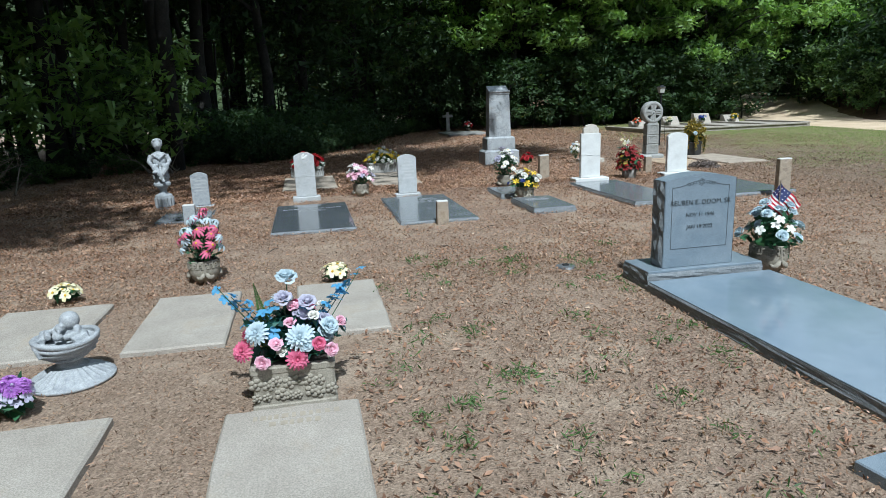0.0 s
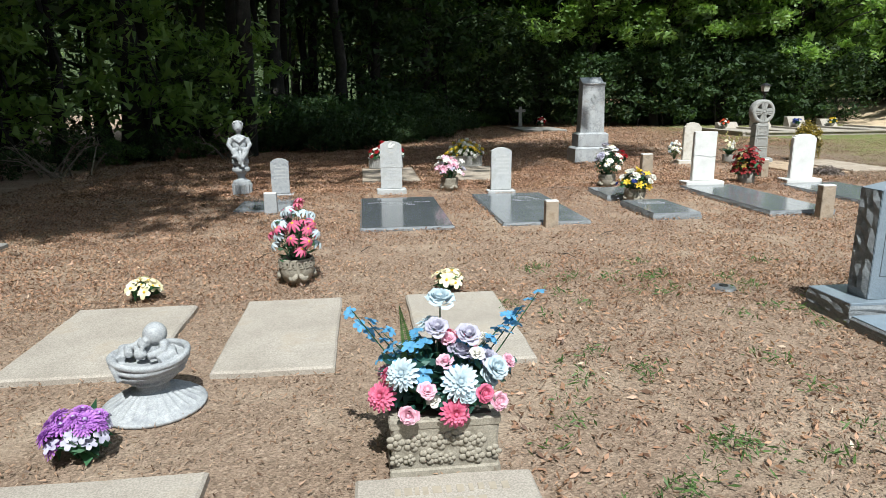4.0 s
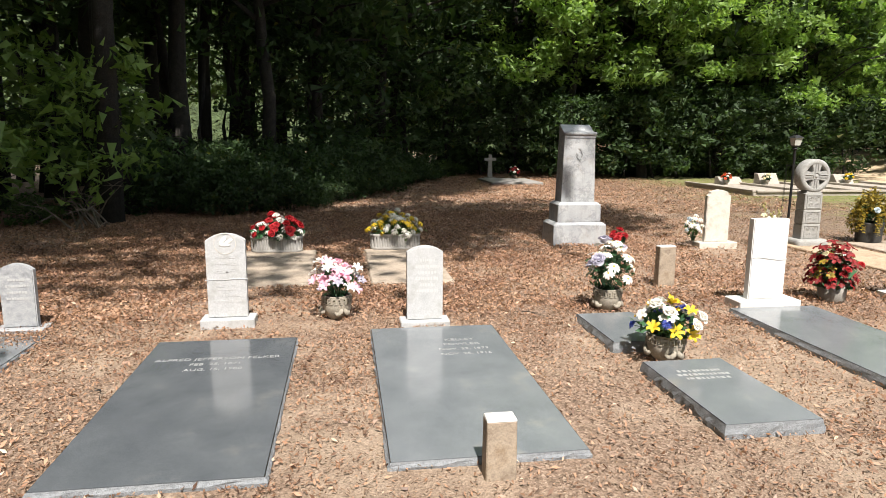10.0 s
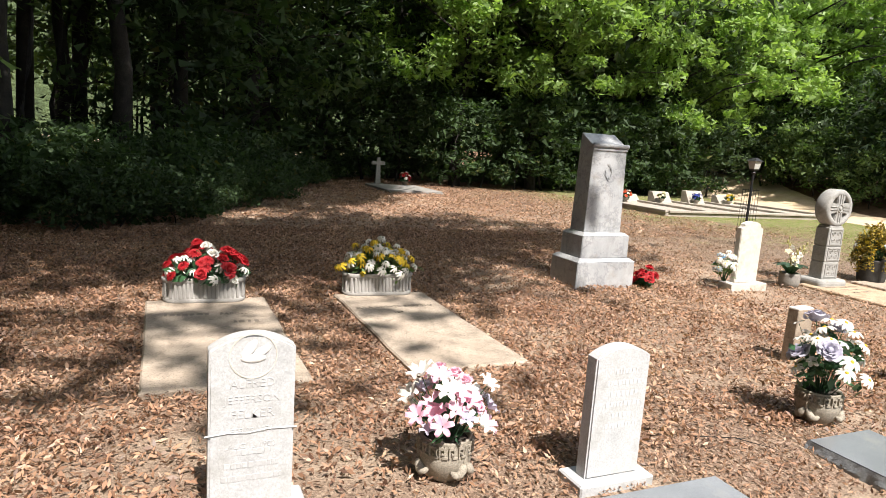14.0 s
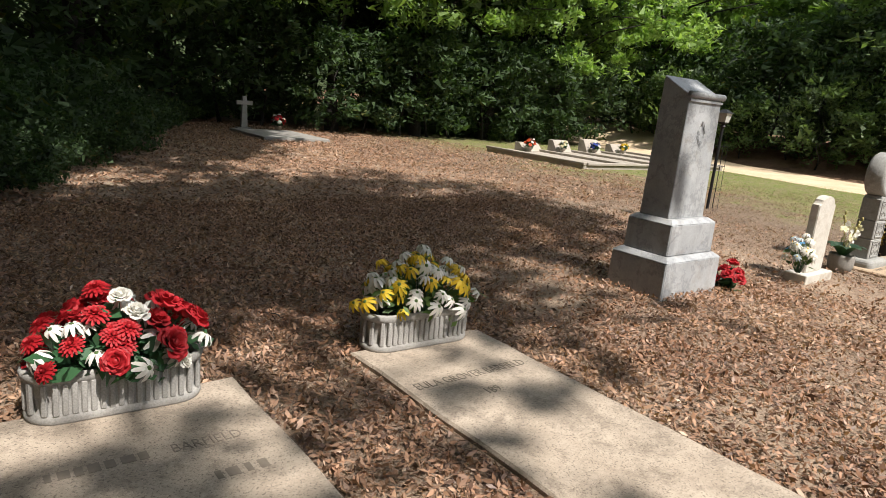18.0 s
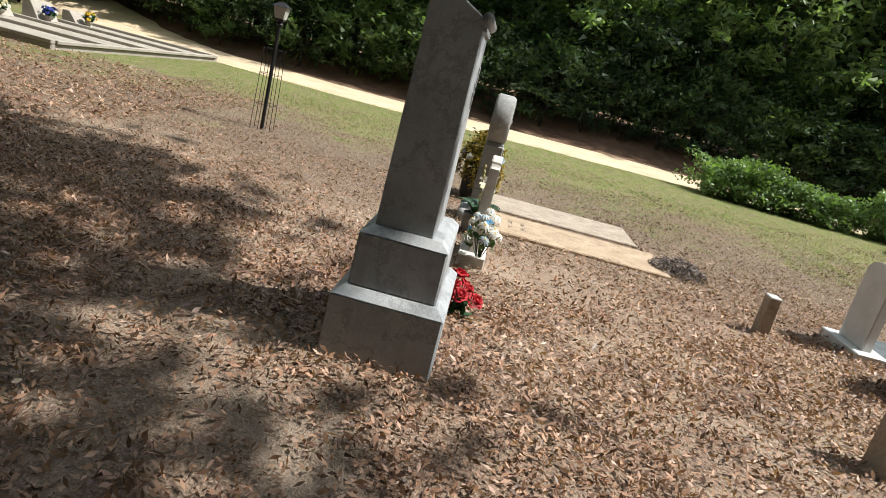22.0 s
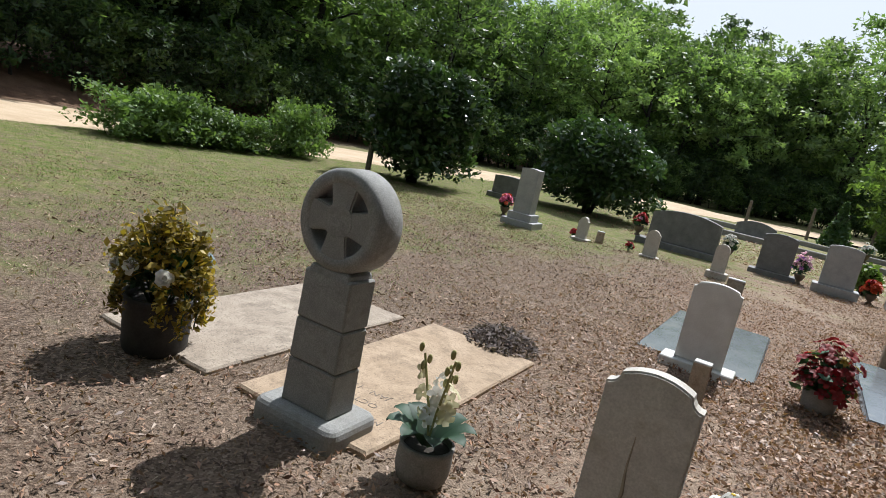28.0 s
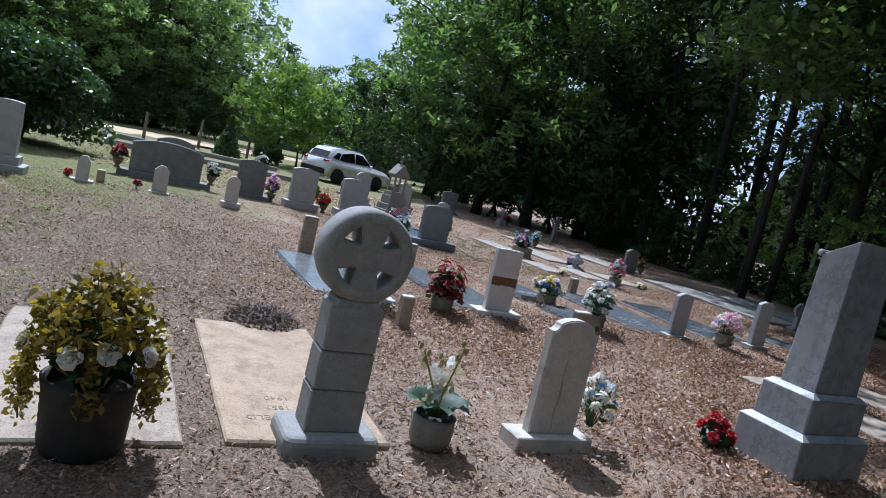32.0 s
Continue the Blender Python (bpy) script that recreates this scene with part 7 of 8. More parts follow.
bouquet(p, 0.16, 0.76, 0.38, [("droop", "white", "weed", 44, 0.052), ("droop", "yellow", "weed", 36, 0.053)], M["weed"], 126, 360, 0.036, 0.42, lift=0.15)
ground_posy(4.85, 13.9, [("rose", "red", None, 10, 0.055)], "bunch of red roses leaning by a monument base", 127, 0.26, 0.24, 60)
p = thing("flower_spray", 5.98, 13.8, 0, 0, "spray of white and pale blue artificial flowers in earth", "flowers")
bouquet(p, 0.14, 0.28, 0.36, [("droop", "white", "yellow", 13, 0.05), ("droop", "pale_blue", "yellow", 4, 0.045), ("star", "sky_blue", None, 3, 0.03)], M["weed"], 128, 46, 0.035, lift=0.3)


def orchid_pot(x, y):
    ob = thing("orchid_pot", x, y, 0, 0, "grey pot of white orchids with budded stems", "flower pot")
    part("pot", lathe([(0.0, 0.0), (0.095, 0.0), (0.115, 0.015), (0.128, 0.06), (0.13, 0.11), (0.126, 0.16), (0.13, 0.185), (0.115, 0.188), (0.11, 0.16)], 26), M["grey_pot"], ob, "", True)
    part("soil", lathe([(0.112, 0.16), (0.0, 0.165)], 16), M["soil"], ob)
    for k in range(9):
        a = k * 0.72
        bm = bmesh.new()
        row = []
        for s, wd in ((0.0, 0.02), (0.3, 0.045), (0.65, 0.05), (0.9, 0.03), (1.0, 0.004)):
            r = 0.04 + 0.17 * s
            z = 0.19 + 0.11 * math.sin(s * 2.2)
            c, sn = math.cos(a), math.sin(a)
            row.append([bm.verts.new((c * r - sn * wd, sn * r + c * wd, z)), bm.verts.new((c * r, sn * r, z - 0.01)), bm.verts.new((c * r + sn * wd, sn * r - c * wd, z))])
        for p0, p1 in zip(row, row[1:]):
            for j in range(2):
                bm.faces.new((p0[j], p0[j + 1], p1[j + 1], p1[j]))
        part("leaf", bm, M["orchid_leaf"], ob, "broad dark green orchid leaf", True)
    rnd = random.Random(3)
    for k, (tx, ty, top) in enumerate(((-0.05, 0.03, 0.62), (0.1, -0.04, 0.56), (-0.01, -0.06, 0.5))):
        pts = [(0, 0, 0.18), (tx * 0.3, ty * 0.3, 0.18 + (top - 0.18) * 0.35), (tx * 0.9, ty * 0.9, 0.18 + (top - 0.18) * 0.7), (tx * 1.4, ty * 1.4, top)]
        part("flower_stem", tube(pts, 0.006, 6), M["bud"], ob, "thin brownish flower stem")
        for j in range(3):
            s = 0.82 + 0.1 * j
            b = Vector(pts[2]).lerp(Vector(pts[3]), (s - 0.7) / 0.3) + Vector((0.02 * (-1) ** j, 0.0, 0.015))
            part("bud", ball(bmesh.new(), b, (0.013, 0.013, 0.024), 8, 6), M["bud"], ob, "olive green closed bud", True)
        for j in range(5):
            s = 0.3 + 0.12 * j
            b = Vector(pts[1]).lerp(Vector(pts[2]), (s - 0.35) / 0.35)
            side = (-1) ** j * 0.035
            part("blossom", bloom("star", "cream" if (j + k) % 2 else "white"), None, ob, at=pose(b.x + side, b.y - 0.012, b.z, rnd.uniform(40, 110), 0, rnd.uniform(0, 360)) @ Matrix.Scale(0.046, 4))


orchid_pot(7.24, 13.89)


def leaf_spray(ob, name, points, size, seed, mat, each=1, jitter=0.02, label=""):
    """Loose leaves about a set of points, as one part."""
    rng = np.random.default_rng(seed)
    c = np.repeat(np.array(points), each, axis=0)
    c = c + rng.normal(size=c.shape) * jitter
    return tagged(part(name, quads_mesh(name, leaf_quads(c, size, rng, 0.35, 1.7), mat), None, ob, label), "", "", "", "stuff")


def trailing_pot(x, y):
    ob = thing("flower_pot", x, y, 0, 0, "black pot of golden trailing foliage and pale roses", "flower pot")
    prof = [(0.0, 0.0), (0.165, 0.0), (0.175, 0.02)] + [(0.178 + 0.003 * (i % 2) + 0.0012 * i, 0.04 + 0.022 * i) for i in range(12)] + [(0.2, 0.31), (0.205, 0.335), (0.185, 0.335), (0.18, 0.28)]
    part("pot", lathe(prof, 32), M["soil_pot"], ob, "ridged black plastic pot", True)
    part("soil", lathe([(0.182, 0.28), (0.0, 0.29)], 20), M["soil"], ob)
    rnd = random.Random(6)
    # leafy stems: green below, gold where they reach the light
    stems, low, top = bmesh.new(), [], []
    for k in range(46):
        a, r = k * 2.4, 0.21 * math.sqrt(rnd.random())
        z = 0.74 - 3.4 * r * r + rnd.uniform(-0.16, 0.04)
        end = Vector((r * 1.15 * math.cos(a), r * 1.15 * math.sin(a), z))
        foot = Vector((0.3 * r * math.cos(a), 0.3 * r * math.sin(a), 0.28))
        tube([foot, foot.lerp(end, 0.55) + Vector((0, 0, 0.03)), end], [0.004, 0.003, 0.002], 4, stems)
        low += [foot.lerp(end, f)[:] for f in (0.55, 0.72)]
        top += [foot.lerp(end, f)[:] for f in (0.9, 1.0, 1.04)]
    for a, r in ((0.2, 0.05), (2.2, 0.08), (4.4, 0.02)):
        end = Vector((r * math.cos(a), r * math.sin(a), 0.86 - r))
        tube([(0, 0, 0.5), end], [0.004, 0.002], 4, stems)
        top += [end[:], (end - Vector((0, 0, 0.04)))[:]]
    tagged(part("stemwork", stems, M["stem"], ob), "", "", "", "stuff")
    leaf_spray(ob, "green_foliage", low, 0.036, 71, M["stem"], 5, 0.03)
    leaf_spray(ob, "olive_foliage", top, 0.026, 72, M["olive"], 6, 0.03)
    leaf_spray(ob, "gold_foliage", top, 0.024, 73, M["gold_leaf"], 9, 0.032, "golden yellow leaves")
    for a, r, z, c in ((1.2, 0.25, 0.5, "white"), (1.75, 0.24, 0.53, "white"), (0.35, 0.28, 0.51, "cream"), (4.3, 0.24, 0.54, "pale_blue"), (5.2, 0.25, 0.5, "cream"), (2.5, 0.25, 0.5, "white")):
        d = Vector((math.cos(a), math.sin(a), 0.35))
        part("rose", bloom("rose", c), None, ob, "pale fabric rose", at=Matrix.Translation((r * d.x, r * d.y, z)) @ d.to_track_quat("Z", "Y").to_matrix().to_4x4() @ Matrix.Scale(0.05, 4))
    for k, a in enumerate((-0.35, -0.05, 0.3, 1.55, 2.5, 2.95, 3.3, 3.6, 4.4, 5.3)):
        drop = rnd.uniform(0.22, 0.42)
        pts = [Vector((0.14 * math.cos(a), 0.14 * math.sin(a), 0.46)), Vector((0.24 * math.cos(a), 0.24 * math.sin(a), 0.5)), Vector((0.28 * math.cos(a), 0.28 * math.sin(a), 0.36)), Vector((0.26 * math.cos(a), 0.26 * math.sin(a), 0.5 - drop))]
        part("trailing_stem", tube(pts, 0.004, 4), M["stem"], ob)
        line = [u.lerp(v, f)[:] for u, v in zip(pts[1:], pts[2:]) for f in np.linspace(0, 1, 14)]
        leaf_spray(ob, "trailing_tassel", line, 0.02, 80 + k, M["gold_leaf"] if k % 3 else M["olive"], 6, 0.022, "hanging golden tassel")


trailing_pot(9.05, 13.99)


def simple_pot(x, y, blooms, label, seed, r=0.1, h=0.2, w=0.32, bh=0.3, mat="brown_pot", z=0.0):
    ob = thing("flower_vase", x, y, z, 0, label, "flower vase", "vases by headstones")
    part("vase", lathe([(0.0, 0.0), (0.6 * r, 0.0), (0.6 * r, 0.02), (0.3 * r, 0.05), (0.75 * r, 0.5 * h), (r, 0.85 * h), (r, h), (0.85 * r, h), (0.8 * r, 0.9 * h)], 18), M[mat], ob, "", True)
    bouquet(ob, h * 0.9, w, bh, blooms, M["stem"], seed, 90, 0.06)


simple_pot(9.25, 1.7, [("mum", "red", None, 9, 0.07), ("mum", "pale_pink", None, 5, 0.06)], "vase of red flowers on a headstone base", 141, 0.11, 0.22, z=0.13)
simple_pot(7.35, 1.72, [("rose", "white", None, 14, 0.05), ("rose", "cream", None, 5, 0.05)], "vase of white flowers on a headstone base", 142, 0.11, 0.22, z=0.13)
simple_pot(11.6, 3.8, [("mum", "pink", None, 12, 0.07), ("mum", "orange", None, 4, 0.06)], "vase of pink flowers beside a headstone", 143)
simple_pot(5.95, 1.6, [("lily", "pale_pink", None, 14, 0.07), ("lily", "purple", None, 8, 0.06)], "vase of trailing pink flowers", 144, bh=0.42)
simple_pot(4.72, 1.8, [("mum", "orange", None, 14, 0.07), ("mum", "red", None, 8, 0.06)], "vase of orange-red flowers between headstones", 145, bh=0.28)
ground_posy(8.85, 3.9, [("rose", "red", None, 5, 0.05)], "red roses in leaf litter by a small stone", 146, 0.14, 0.16, 20)
ground_posy(9.95, 3.95, [("rose", "red", None, 4, 0.05)], "red roses near a child's stone", 147, 0.14, 0.12, 20)
bush("yellow_shrub", 4.75, 0.3, 0.6, 0.7, 700, 0.07, M["leaf_light"], "small bright yellow-green shrub between headstones", 148)
simple_pot(2.9, 1.9, [("mum", "pink", None, 10, 0.06), ("rose", "white", None, 8, 0.05), ("mum", "pale_blue", None, 6, 0.05)], "vase of pink and blue flowers before a monument", 149)
simple_pot(-2.55, 0.35, [("mum", "white", None, 16, 0.05), ("mum", "lilac", None, 6, 0.05)], "vase of white and lilac flowers by a slab", 150, bh=0.36)
simple_pot(-5.2, 2.3, [("mum", "red", None, 8, 0.05), ("mum", "yellow", None, 6, 0.05)], "vase of red and yellow flowers in shade", 151)
simple_pot(-5.5, 7.95, [("daisy", "white", "yellow", 18, 0.055)], "pot of white daisies between two stone crosses", 152, 0.13, 0.22, 0.4, 0.3, "cast")
simple_pot(7.3, 29.0, [("mum", "red", None, 10, 0.07), ("mum", "white", None, 10, 0.06)], "vase of red and white flowers in deep shade", 153, 0.11, 0.2, 0.4, 0.32)
simple_pot(-5.9, -7.0, [("mum", "red", None, 10, 0.08)], "vase of red flowers at the wood's edge", 154)
simple_pot(4.1, -11.0, [("rose", "white", None, 10, 0.07), ("rose", "pale_blue", None, 5, 0.06)], "urn of white flowers in a kerbed plot", 155, 0.15, 0.3, 0.5, 0.4)
for k, (x, c) in enumerate(((13.5, "orange"), (14.95, "cream"), (16.5, "blue"), (18.0, "yellow"))):
    simple_pot(x, 24.95, [("mum", c, None, 10, 0.06), ("rose", "white", None, 3, 0.05)], "small pot of %s flowers before a slant marker" % c, 160 + k, 0.1, 0.16, 0.32, 0.24, "cast", 0.1)
tiny = bmesh.new()
ball(tiny, (0, 0, 0.1), (0.1, 0.09, 0.12))
ball(tiny, (0, 0, 0.26), (0.085, 0.07, 0.12))
ball(tiny, (0, -0.02, 0.41), 0.06)
small_statue = tagged(part("kneeling_statue", tiny, M["concrete_grey"], None, "small grey stone kneeling statue in earth", True, at=pose(0.55, 0.4, 0)), "", "statue")
remeshed(small_statue, 0.012, 4)
urn = thing("stone_urn", -5.4, -6.6, 0, 0, "grey stone urn on a pedestal at the wood's edge", "urn")
part("pedestal", frustum(0.4, 0.4, 0.3, 0.3, -0.03, 0.3, 0.02), M["concrete_grey"], urn)
part("vessel", lathe([(0.1, 0.298), (0.06, 0.34), (0.16, 0.5), (0.19, 0.6), (0.12, 0.64), (0.05, 0.72), (0.0, 0.76)], 18), M["concrete_grey"], urn, "", True)


def dead_heap(x, y, w, h):
    """A heap of dried-up stalks and leaves."""
    ob = thing("dead_foliage", x, y, 0, 0, "heap of dried grey-brown stalks on the ground", "dead leaves")
    rng = np.random.default_rng(61)
    n = 900
    a, r = rng.random(n) * 6.28, np.sqrt(rng.random(n))
    z = rng.random(n) * h * (1 - r * r) + 0.02
    c = np.stack([r * np.cos(a) * w / 2, r * np.sin(a) * w / 2, z], axis=1)
    part("leaves", quads_mesh("leaves", leaf_quads(c, 0.017, rng, 0.5, 3.2), M["dry_stalk"]), None, ob)
    bm = bmesh.new()
    rnd = random.Random(2)
    for k in range(60):
        a = rnd.uniform(0, 6.28)
        r0, r1 = rnd.uniform(0, 0.15), rnd.uniform(0.6, 1) * w / 2
        tube([(r0 * math.cos(a), r0 * math.sin(a), 0.0), (r1 * 0.6 * math.cos(a), r1 * 0.6 * math.sin(a), h * 0.6), (r1 * math.cos(a + 0.3), r1 * math.sin(a + 0.3), h * rnd.uniform(0.3, 0.9))], [0.005, 0.004, 0.002], 4, bm)
    part("stalks", bm, M["dry_stalk"], ob)


dead_heap(7.85, 11.72, 0.62, 0.15)


def garden_lamp(x, y):
    ob = thing("garden_lamp", x, y, 0, 0, "slim black garden lamp post inside a wire trellis", "lamp post")
    part("post", tube([(0, 0, -0.05), (0, 0, 1.43)], 0.025, 10), M["metal_dark"], ob)
    part("collar", lathe([(0.025, 1.38), (0.05, 1.41), (0.03, 1.44), (0.045, 1.46)], 10), M["metal_dark"], ob)
    part("lantern_base", frustum(0.1, 0.1, 0.13, 0.13, 1.45, 1.48), M["metal_dark"], ob)
    glass = plain("lantern_glass", (0.5, 0.5, 0.46), 0.15)
    part("lantern_glass", frustum(0.12, 0.12, 0.17, 0.17, 1.48, 1.63), glass, ob, "pale lantern glass")
    part("lantern_roof", frustum(0.22, 0.22, 0.05, 0.05, 1.628, 1.69), M["metal_dark"], ob)
    for k in range(6):
        a = k * math.pi / 3
        part("trellis_wire", tube([(0.16 * math.cos(a), 0.16 * math.sin(a), -0.05), (0.14 * math.cos(a), 0.14 * math.sin(a), 1.1)], 0.004, 5), M["metal_dark"], ob, "thin trellis wire")
    for z in (0.35, 0.75, 1.08):
        bm = bmesh.new()
        for k in range(16):
            a0, a1 = k * math.pi / 8, (k + 1) * math.pi / 8
            tube([(0.15 * math.cos(a0), 0.15 * math.sin(a0), z), (0.15 * math.cos(a1), 0.15 * math.sin(a1), z)], 0.004, 4, bm)
        part("trellis_ring", bm, M["metal_dark"], ob)


garden_lamp(9.95, 17.06)

for x, y, h in ((6.05, -18.0, 1.45), (3.4, -19.6, 1.3), (16.2, 2.6, 0.8), (8.6, -16.3, 1.2)):
    f = thing("fence_post", x, y, 0, 0, "weathered round wooden fence post", "fence post", "fence posts")
    part("post", lathe([(0.075, -0.05), (0.072, h * 0.5), (0.065, h - 0.02), (0.05, h), (0.0, h + 0.005)], 10), M["fence_wood"], f)


# ---- the parked car ----
def parked_car(x, y, rz):
    ob = thing("car", x, y, 0, rz, "white compact SUV parked under trees", "car")
    # side outlines; the car points along +x, its centre between the wheels
    low = [(-2.15, 0.42), (-2.2, 0.75), (-2.1, 1.02), (-1.9, 1.08), (0.85, 1.06), (1.6, 0.98), (2.05, 0.84), (2.18, 0.62), (2.16, 0.36), (1.85, 0.28), (-1.9, 0.28)]

    def arch(cx):
        return [(cx + 0.4 * math.cos(t), 0.33 + 0.4 * math.sin(t)) for t in [math.pi * k / 8 for k in range(9)]]
    body = low[:-2] + [(1.85, 0.28)] + [p for p in arch(1.33) if p[1] > 0.3] + [p for p in arch(-1.33) if p[1] > 0.3] + [(-1.9, 0.28)]
    bm = slab_of(body, -0.88, 0.88, bevel=0.05)
    part("body", bm, M["car_paint"], ob, "", True)
    roof = [(-1.98, 1.05), (-1.85, 1.3), (-1.55, 1.56), (-1.1, 1.64), (-0.2, 1.66), (0.2, 1.6), (0.95, 1.06)]
    bm = slab_of(roof, -0.78, 0.78)
    for v in bm.verts:
        v.co.y *= 1 - 0.2 * max(0, v.co.z - 1.05)
    bmesh.ops.bevel(bm, geom=[e for e in bm.edges], offset=0.03, segments=2, affect="EDGES")
    part("cabin", bm, M["car_paint"], ob, "", True)
    for sgn in (-1, 1):
        for pts in ([(-1.35, 1.1), (-1.2, 1.42), (-0.45, 1.55), (-0.35, 1.1)], [(-0.28, 1.1), (-0.36, 1.55), (0.12, 1.53), (0.72, 1.1)], [(-1.78, 1.16), (-1.5, 1.42), (-1.28, 1.42), (-1.42, 1.1)]):
            bm = slab_of(pts, sgn * 0.715 - 0.05, sgn * 0.715 + 0.05)
            for v in bm.verts:
                v.co.y += -sgn * 0.16 * (v.co.z - 1.3)
            part("side_window", bm, M["car_glass"], ob, "dark tinted side window")
        part("mirror", ball(bmesh.new(), (0.6, sgn * 0.95, 1.1), (0.08, 0.1, 0.07)), M["car_paint"], ob, "", True)
        part("headlight", ball(bmesh.new(), (2.02, sgn * 0.66, 0.8), (0.14, 0.2, 0.06)), M["lamp_clear"], ob, "clear headlight", True)
        part("tail_light", ball(bmesh.new(), (-2.08, sgn * 0.7, 0.98), (0.12, 0.17, 0.07)), M["lamp_red"], ob, "red tail light", True)
        part("sill", box(-0.95, 0.95, sgn * 0.88 - 0.03, sgn * 0.88 + 0.03, 0.27, 0.4, 0.01), M["tyre"], ob, "black plastic sill")
        for cx in (-1.33, 1.33):
            wheel = part("wheel", lathe([(0.0, -0.1), (0.33, -0.1), (0.345, -0.07), (0.345, 0.07), (0.33, 0.1), (0.0, 0.1)], 28), M["tyre"], ob, "black tyre", True, at=pose(cx, sgn * 0.8, 0.34, 90))
            bm = lathe([(0.0, -0.108), (0.06, -0.108), (0.07, -0.1)], 20)
            for k in range(5):
                a = k * 2 * math.pi / 5
                tube([(0.05 * math.cos(a), 0.05 * math.sin(a), -0.104 * -sgn), (0.22 * math.cos(a), 0.22 * math.sin(a), -0.1 * -sgn)], 0.028, 6, bm)
            lathe([(0.2, 0.1 * sgn), (0.235, 0.112 * sgn), (0.25, 0.1 * sgn)], 24, bm)
            part("rim", bm, M["alloy"], wheel, "spoked alloy rim")
    wind = slab_of([(0.28, 1.56), (0.9, 1.1), (0.93, 1.12), (0.32, 1.58)], -0.62, 0.62)
    part("windscreen", wind, M["car_glass"], ob, "dark windscreen")
    part("rear_window", slab_of([(-1.97, 1.12), (-1.8, 1.4), (-1.83, 1.42), (-2.0, 1.13)], -0.55, 0.55), M["car_glass"], ob, "dark rear window")
    part("bumper", box(-2.24, -2.1, -0.8, 0.8, 0.35, 0.6, 0.03), M["tyre"], ob, "black rear bumper")
    part("roof_rail", tube([(-1.4, 0.62, 1.64), (-1.3, 0.62, 1.69), (-0.2, 0.62, 1.7), (0.0, 0.62, 1.65)], 0.02, 6), M["metal_grey"], ob)
    part("roof_rail", tube([(-1.4, -0.62, 1.64), (-1.3, -0.62, 1.69), (-0.2, -0.62, 1.7), (0.0, -0.62, 1.65)], 0.02, 6), M["metal_grey"], ob)


parked_car(-0.4, -13.5, 207)


# ---- distant woods ----
def far_woods():
    bm = bmesh.new()
    n, prev = 480, None
    first = None
    for k in range(n):
        a = 2 * math.pi * k / n
        south = smooth(-math.sin(a), 0.3, 0.7)
        h = 16.5 - 5.5 * south - 9 * math.exp(-((math.degrees(a) - 218) / 6.0) ** 2) - 4.5 * math.exp(-((math.degrees(a) - 258) / 12.0) ** 2) + (5 - 4 * south) * noise.noise(Vector((math.cos(a) * 6, math.sin(a) * 6, 1))) + 1.6 * noise.noise(Vector((math.cos(a) * 30, math.sin(a) * 30, 4))) + 1.3 * noise.noise(Vector((math.cos(a) * 95, math.sin(a) * 95, 5)))
        r = 72 + 6 * noise.noise(Vector((math.cos(a) * 3, math.sin(a) * 3, 7)))
        row = [bm.verts.new((4 + r * math.cos(a), 4 + r * math.sin(a), z)) for z in (-1, h * 0.4, h * 0.8, h)]
        if prev:
            for p, q, s, t in zip(prev, row, row[1:], prev[1:]):
                bm.faces.new((p, q, s, t))
        first, prev = first or row, row
    for p, q, s, t in zip(prev, first, first[1:], prev[1:]):
        bm.faces.new((p, q, s, t))
    nt = Net("far_woods")
    nt.colour(nt.ramp(nt.noise(1.2, 8, nt.world_pos, 0.75), [(0.35, (0.028, 0.046, 0.019)), (0.7, (0.105, 0.155, 0.062))])).rough(0.9)
    nt.bump(nt.noise(1.5, 6, nt.world_pos), 1.0, 0.6)
    tagged(part("backdrop", bm, nt.mat, None, "distant dark green woods", True), "", "woods", "", "structure")


far_woods()


# ---- leaf litter, grass and weeds ----
SOLID = [(-2.38, -1.6, 4.27, 5.42), (-1.26, -0.61, 4.22, 5.45), (-0.15, 0.5, 4.2, 5.45), (-2.0, -1.05, 1.2, 3.27), (-0.49, 0.18, 1.25, 3.14), (2.55, 3.65, 2.1, 4.9),
         (-0.48, 0.54, 7.93, 10.05), (1.12, 2.13, 7.98, 10.2), (2.93, 3.51, 8.07, 9.07), (2.91, 3.42, 9.5, 10.3), (4.4, 5.24, 8.08, 10.36), (6.08, 7.08, 8.25, 10.44),
         (-0.47, 0.53, 11.92, 14.06), (1.18, 2.11, 11.92, 14.09), (3.9, 4.67, 13.93, 14.45), (7.5, 8.41, 11.87, 13.95), (8.62, 9.6, 12.0, 13.98), (12.4, 19.2, 21.9, 25.7), (7.2, 9.4, 1.35, 1.85)]


def litter_field(name, n, x0, x1, y0, y1, size, seed, keep, mat, label, lift=0.008, heap=0.012, three=True):
    rng = np.random.default_rng(seed)
    p = np.stack([rng.uniform(x0, x1, n), rng.uniform(y0, y1, n), np.full(n, lift)], axis=1)
    on = np.zeros(n, bool)
    for a, b, c, d in SOLID:
        on |= (p[:, 0] > a - 0.01) & (p[:, 0] < b + 0.01) & (p[:, 1] > c - 0.01) & (p[:, 1] < d + 0.01)
    k = rng.random(n) < keep(p[:, 0], p[:, 1])
    p = p[k & ~on]
    p[:, 2] += rng.random(len(p)) * heap
    rise = swell(p[:, 0], p[:, 1])
    q = leaf_quads(p, size, rng, 0.5, 2.5, 0.28, three=three)
    q[:, :, 2] = np.maximum(q[:, :, 2], lift * 0.5) + rise[:, None]
    tagged(part(name, quads_mesh(name, q, mat), None, None, label), "", "leaf litter", "", "stuff")


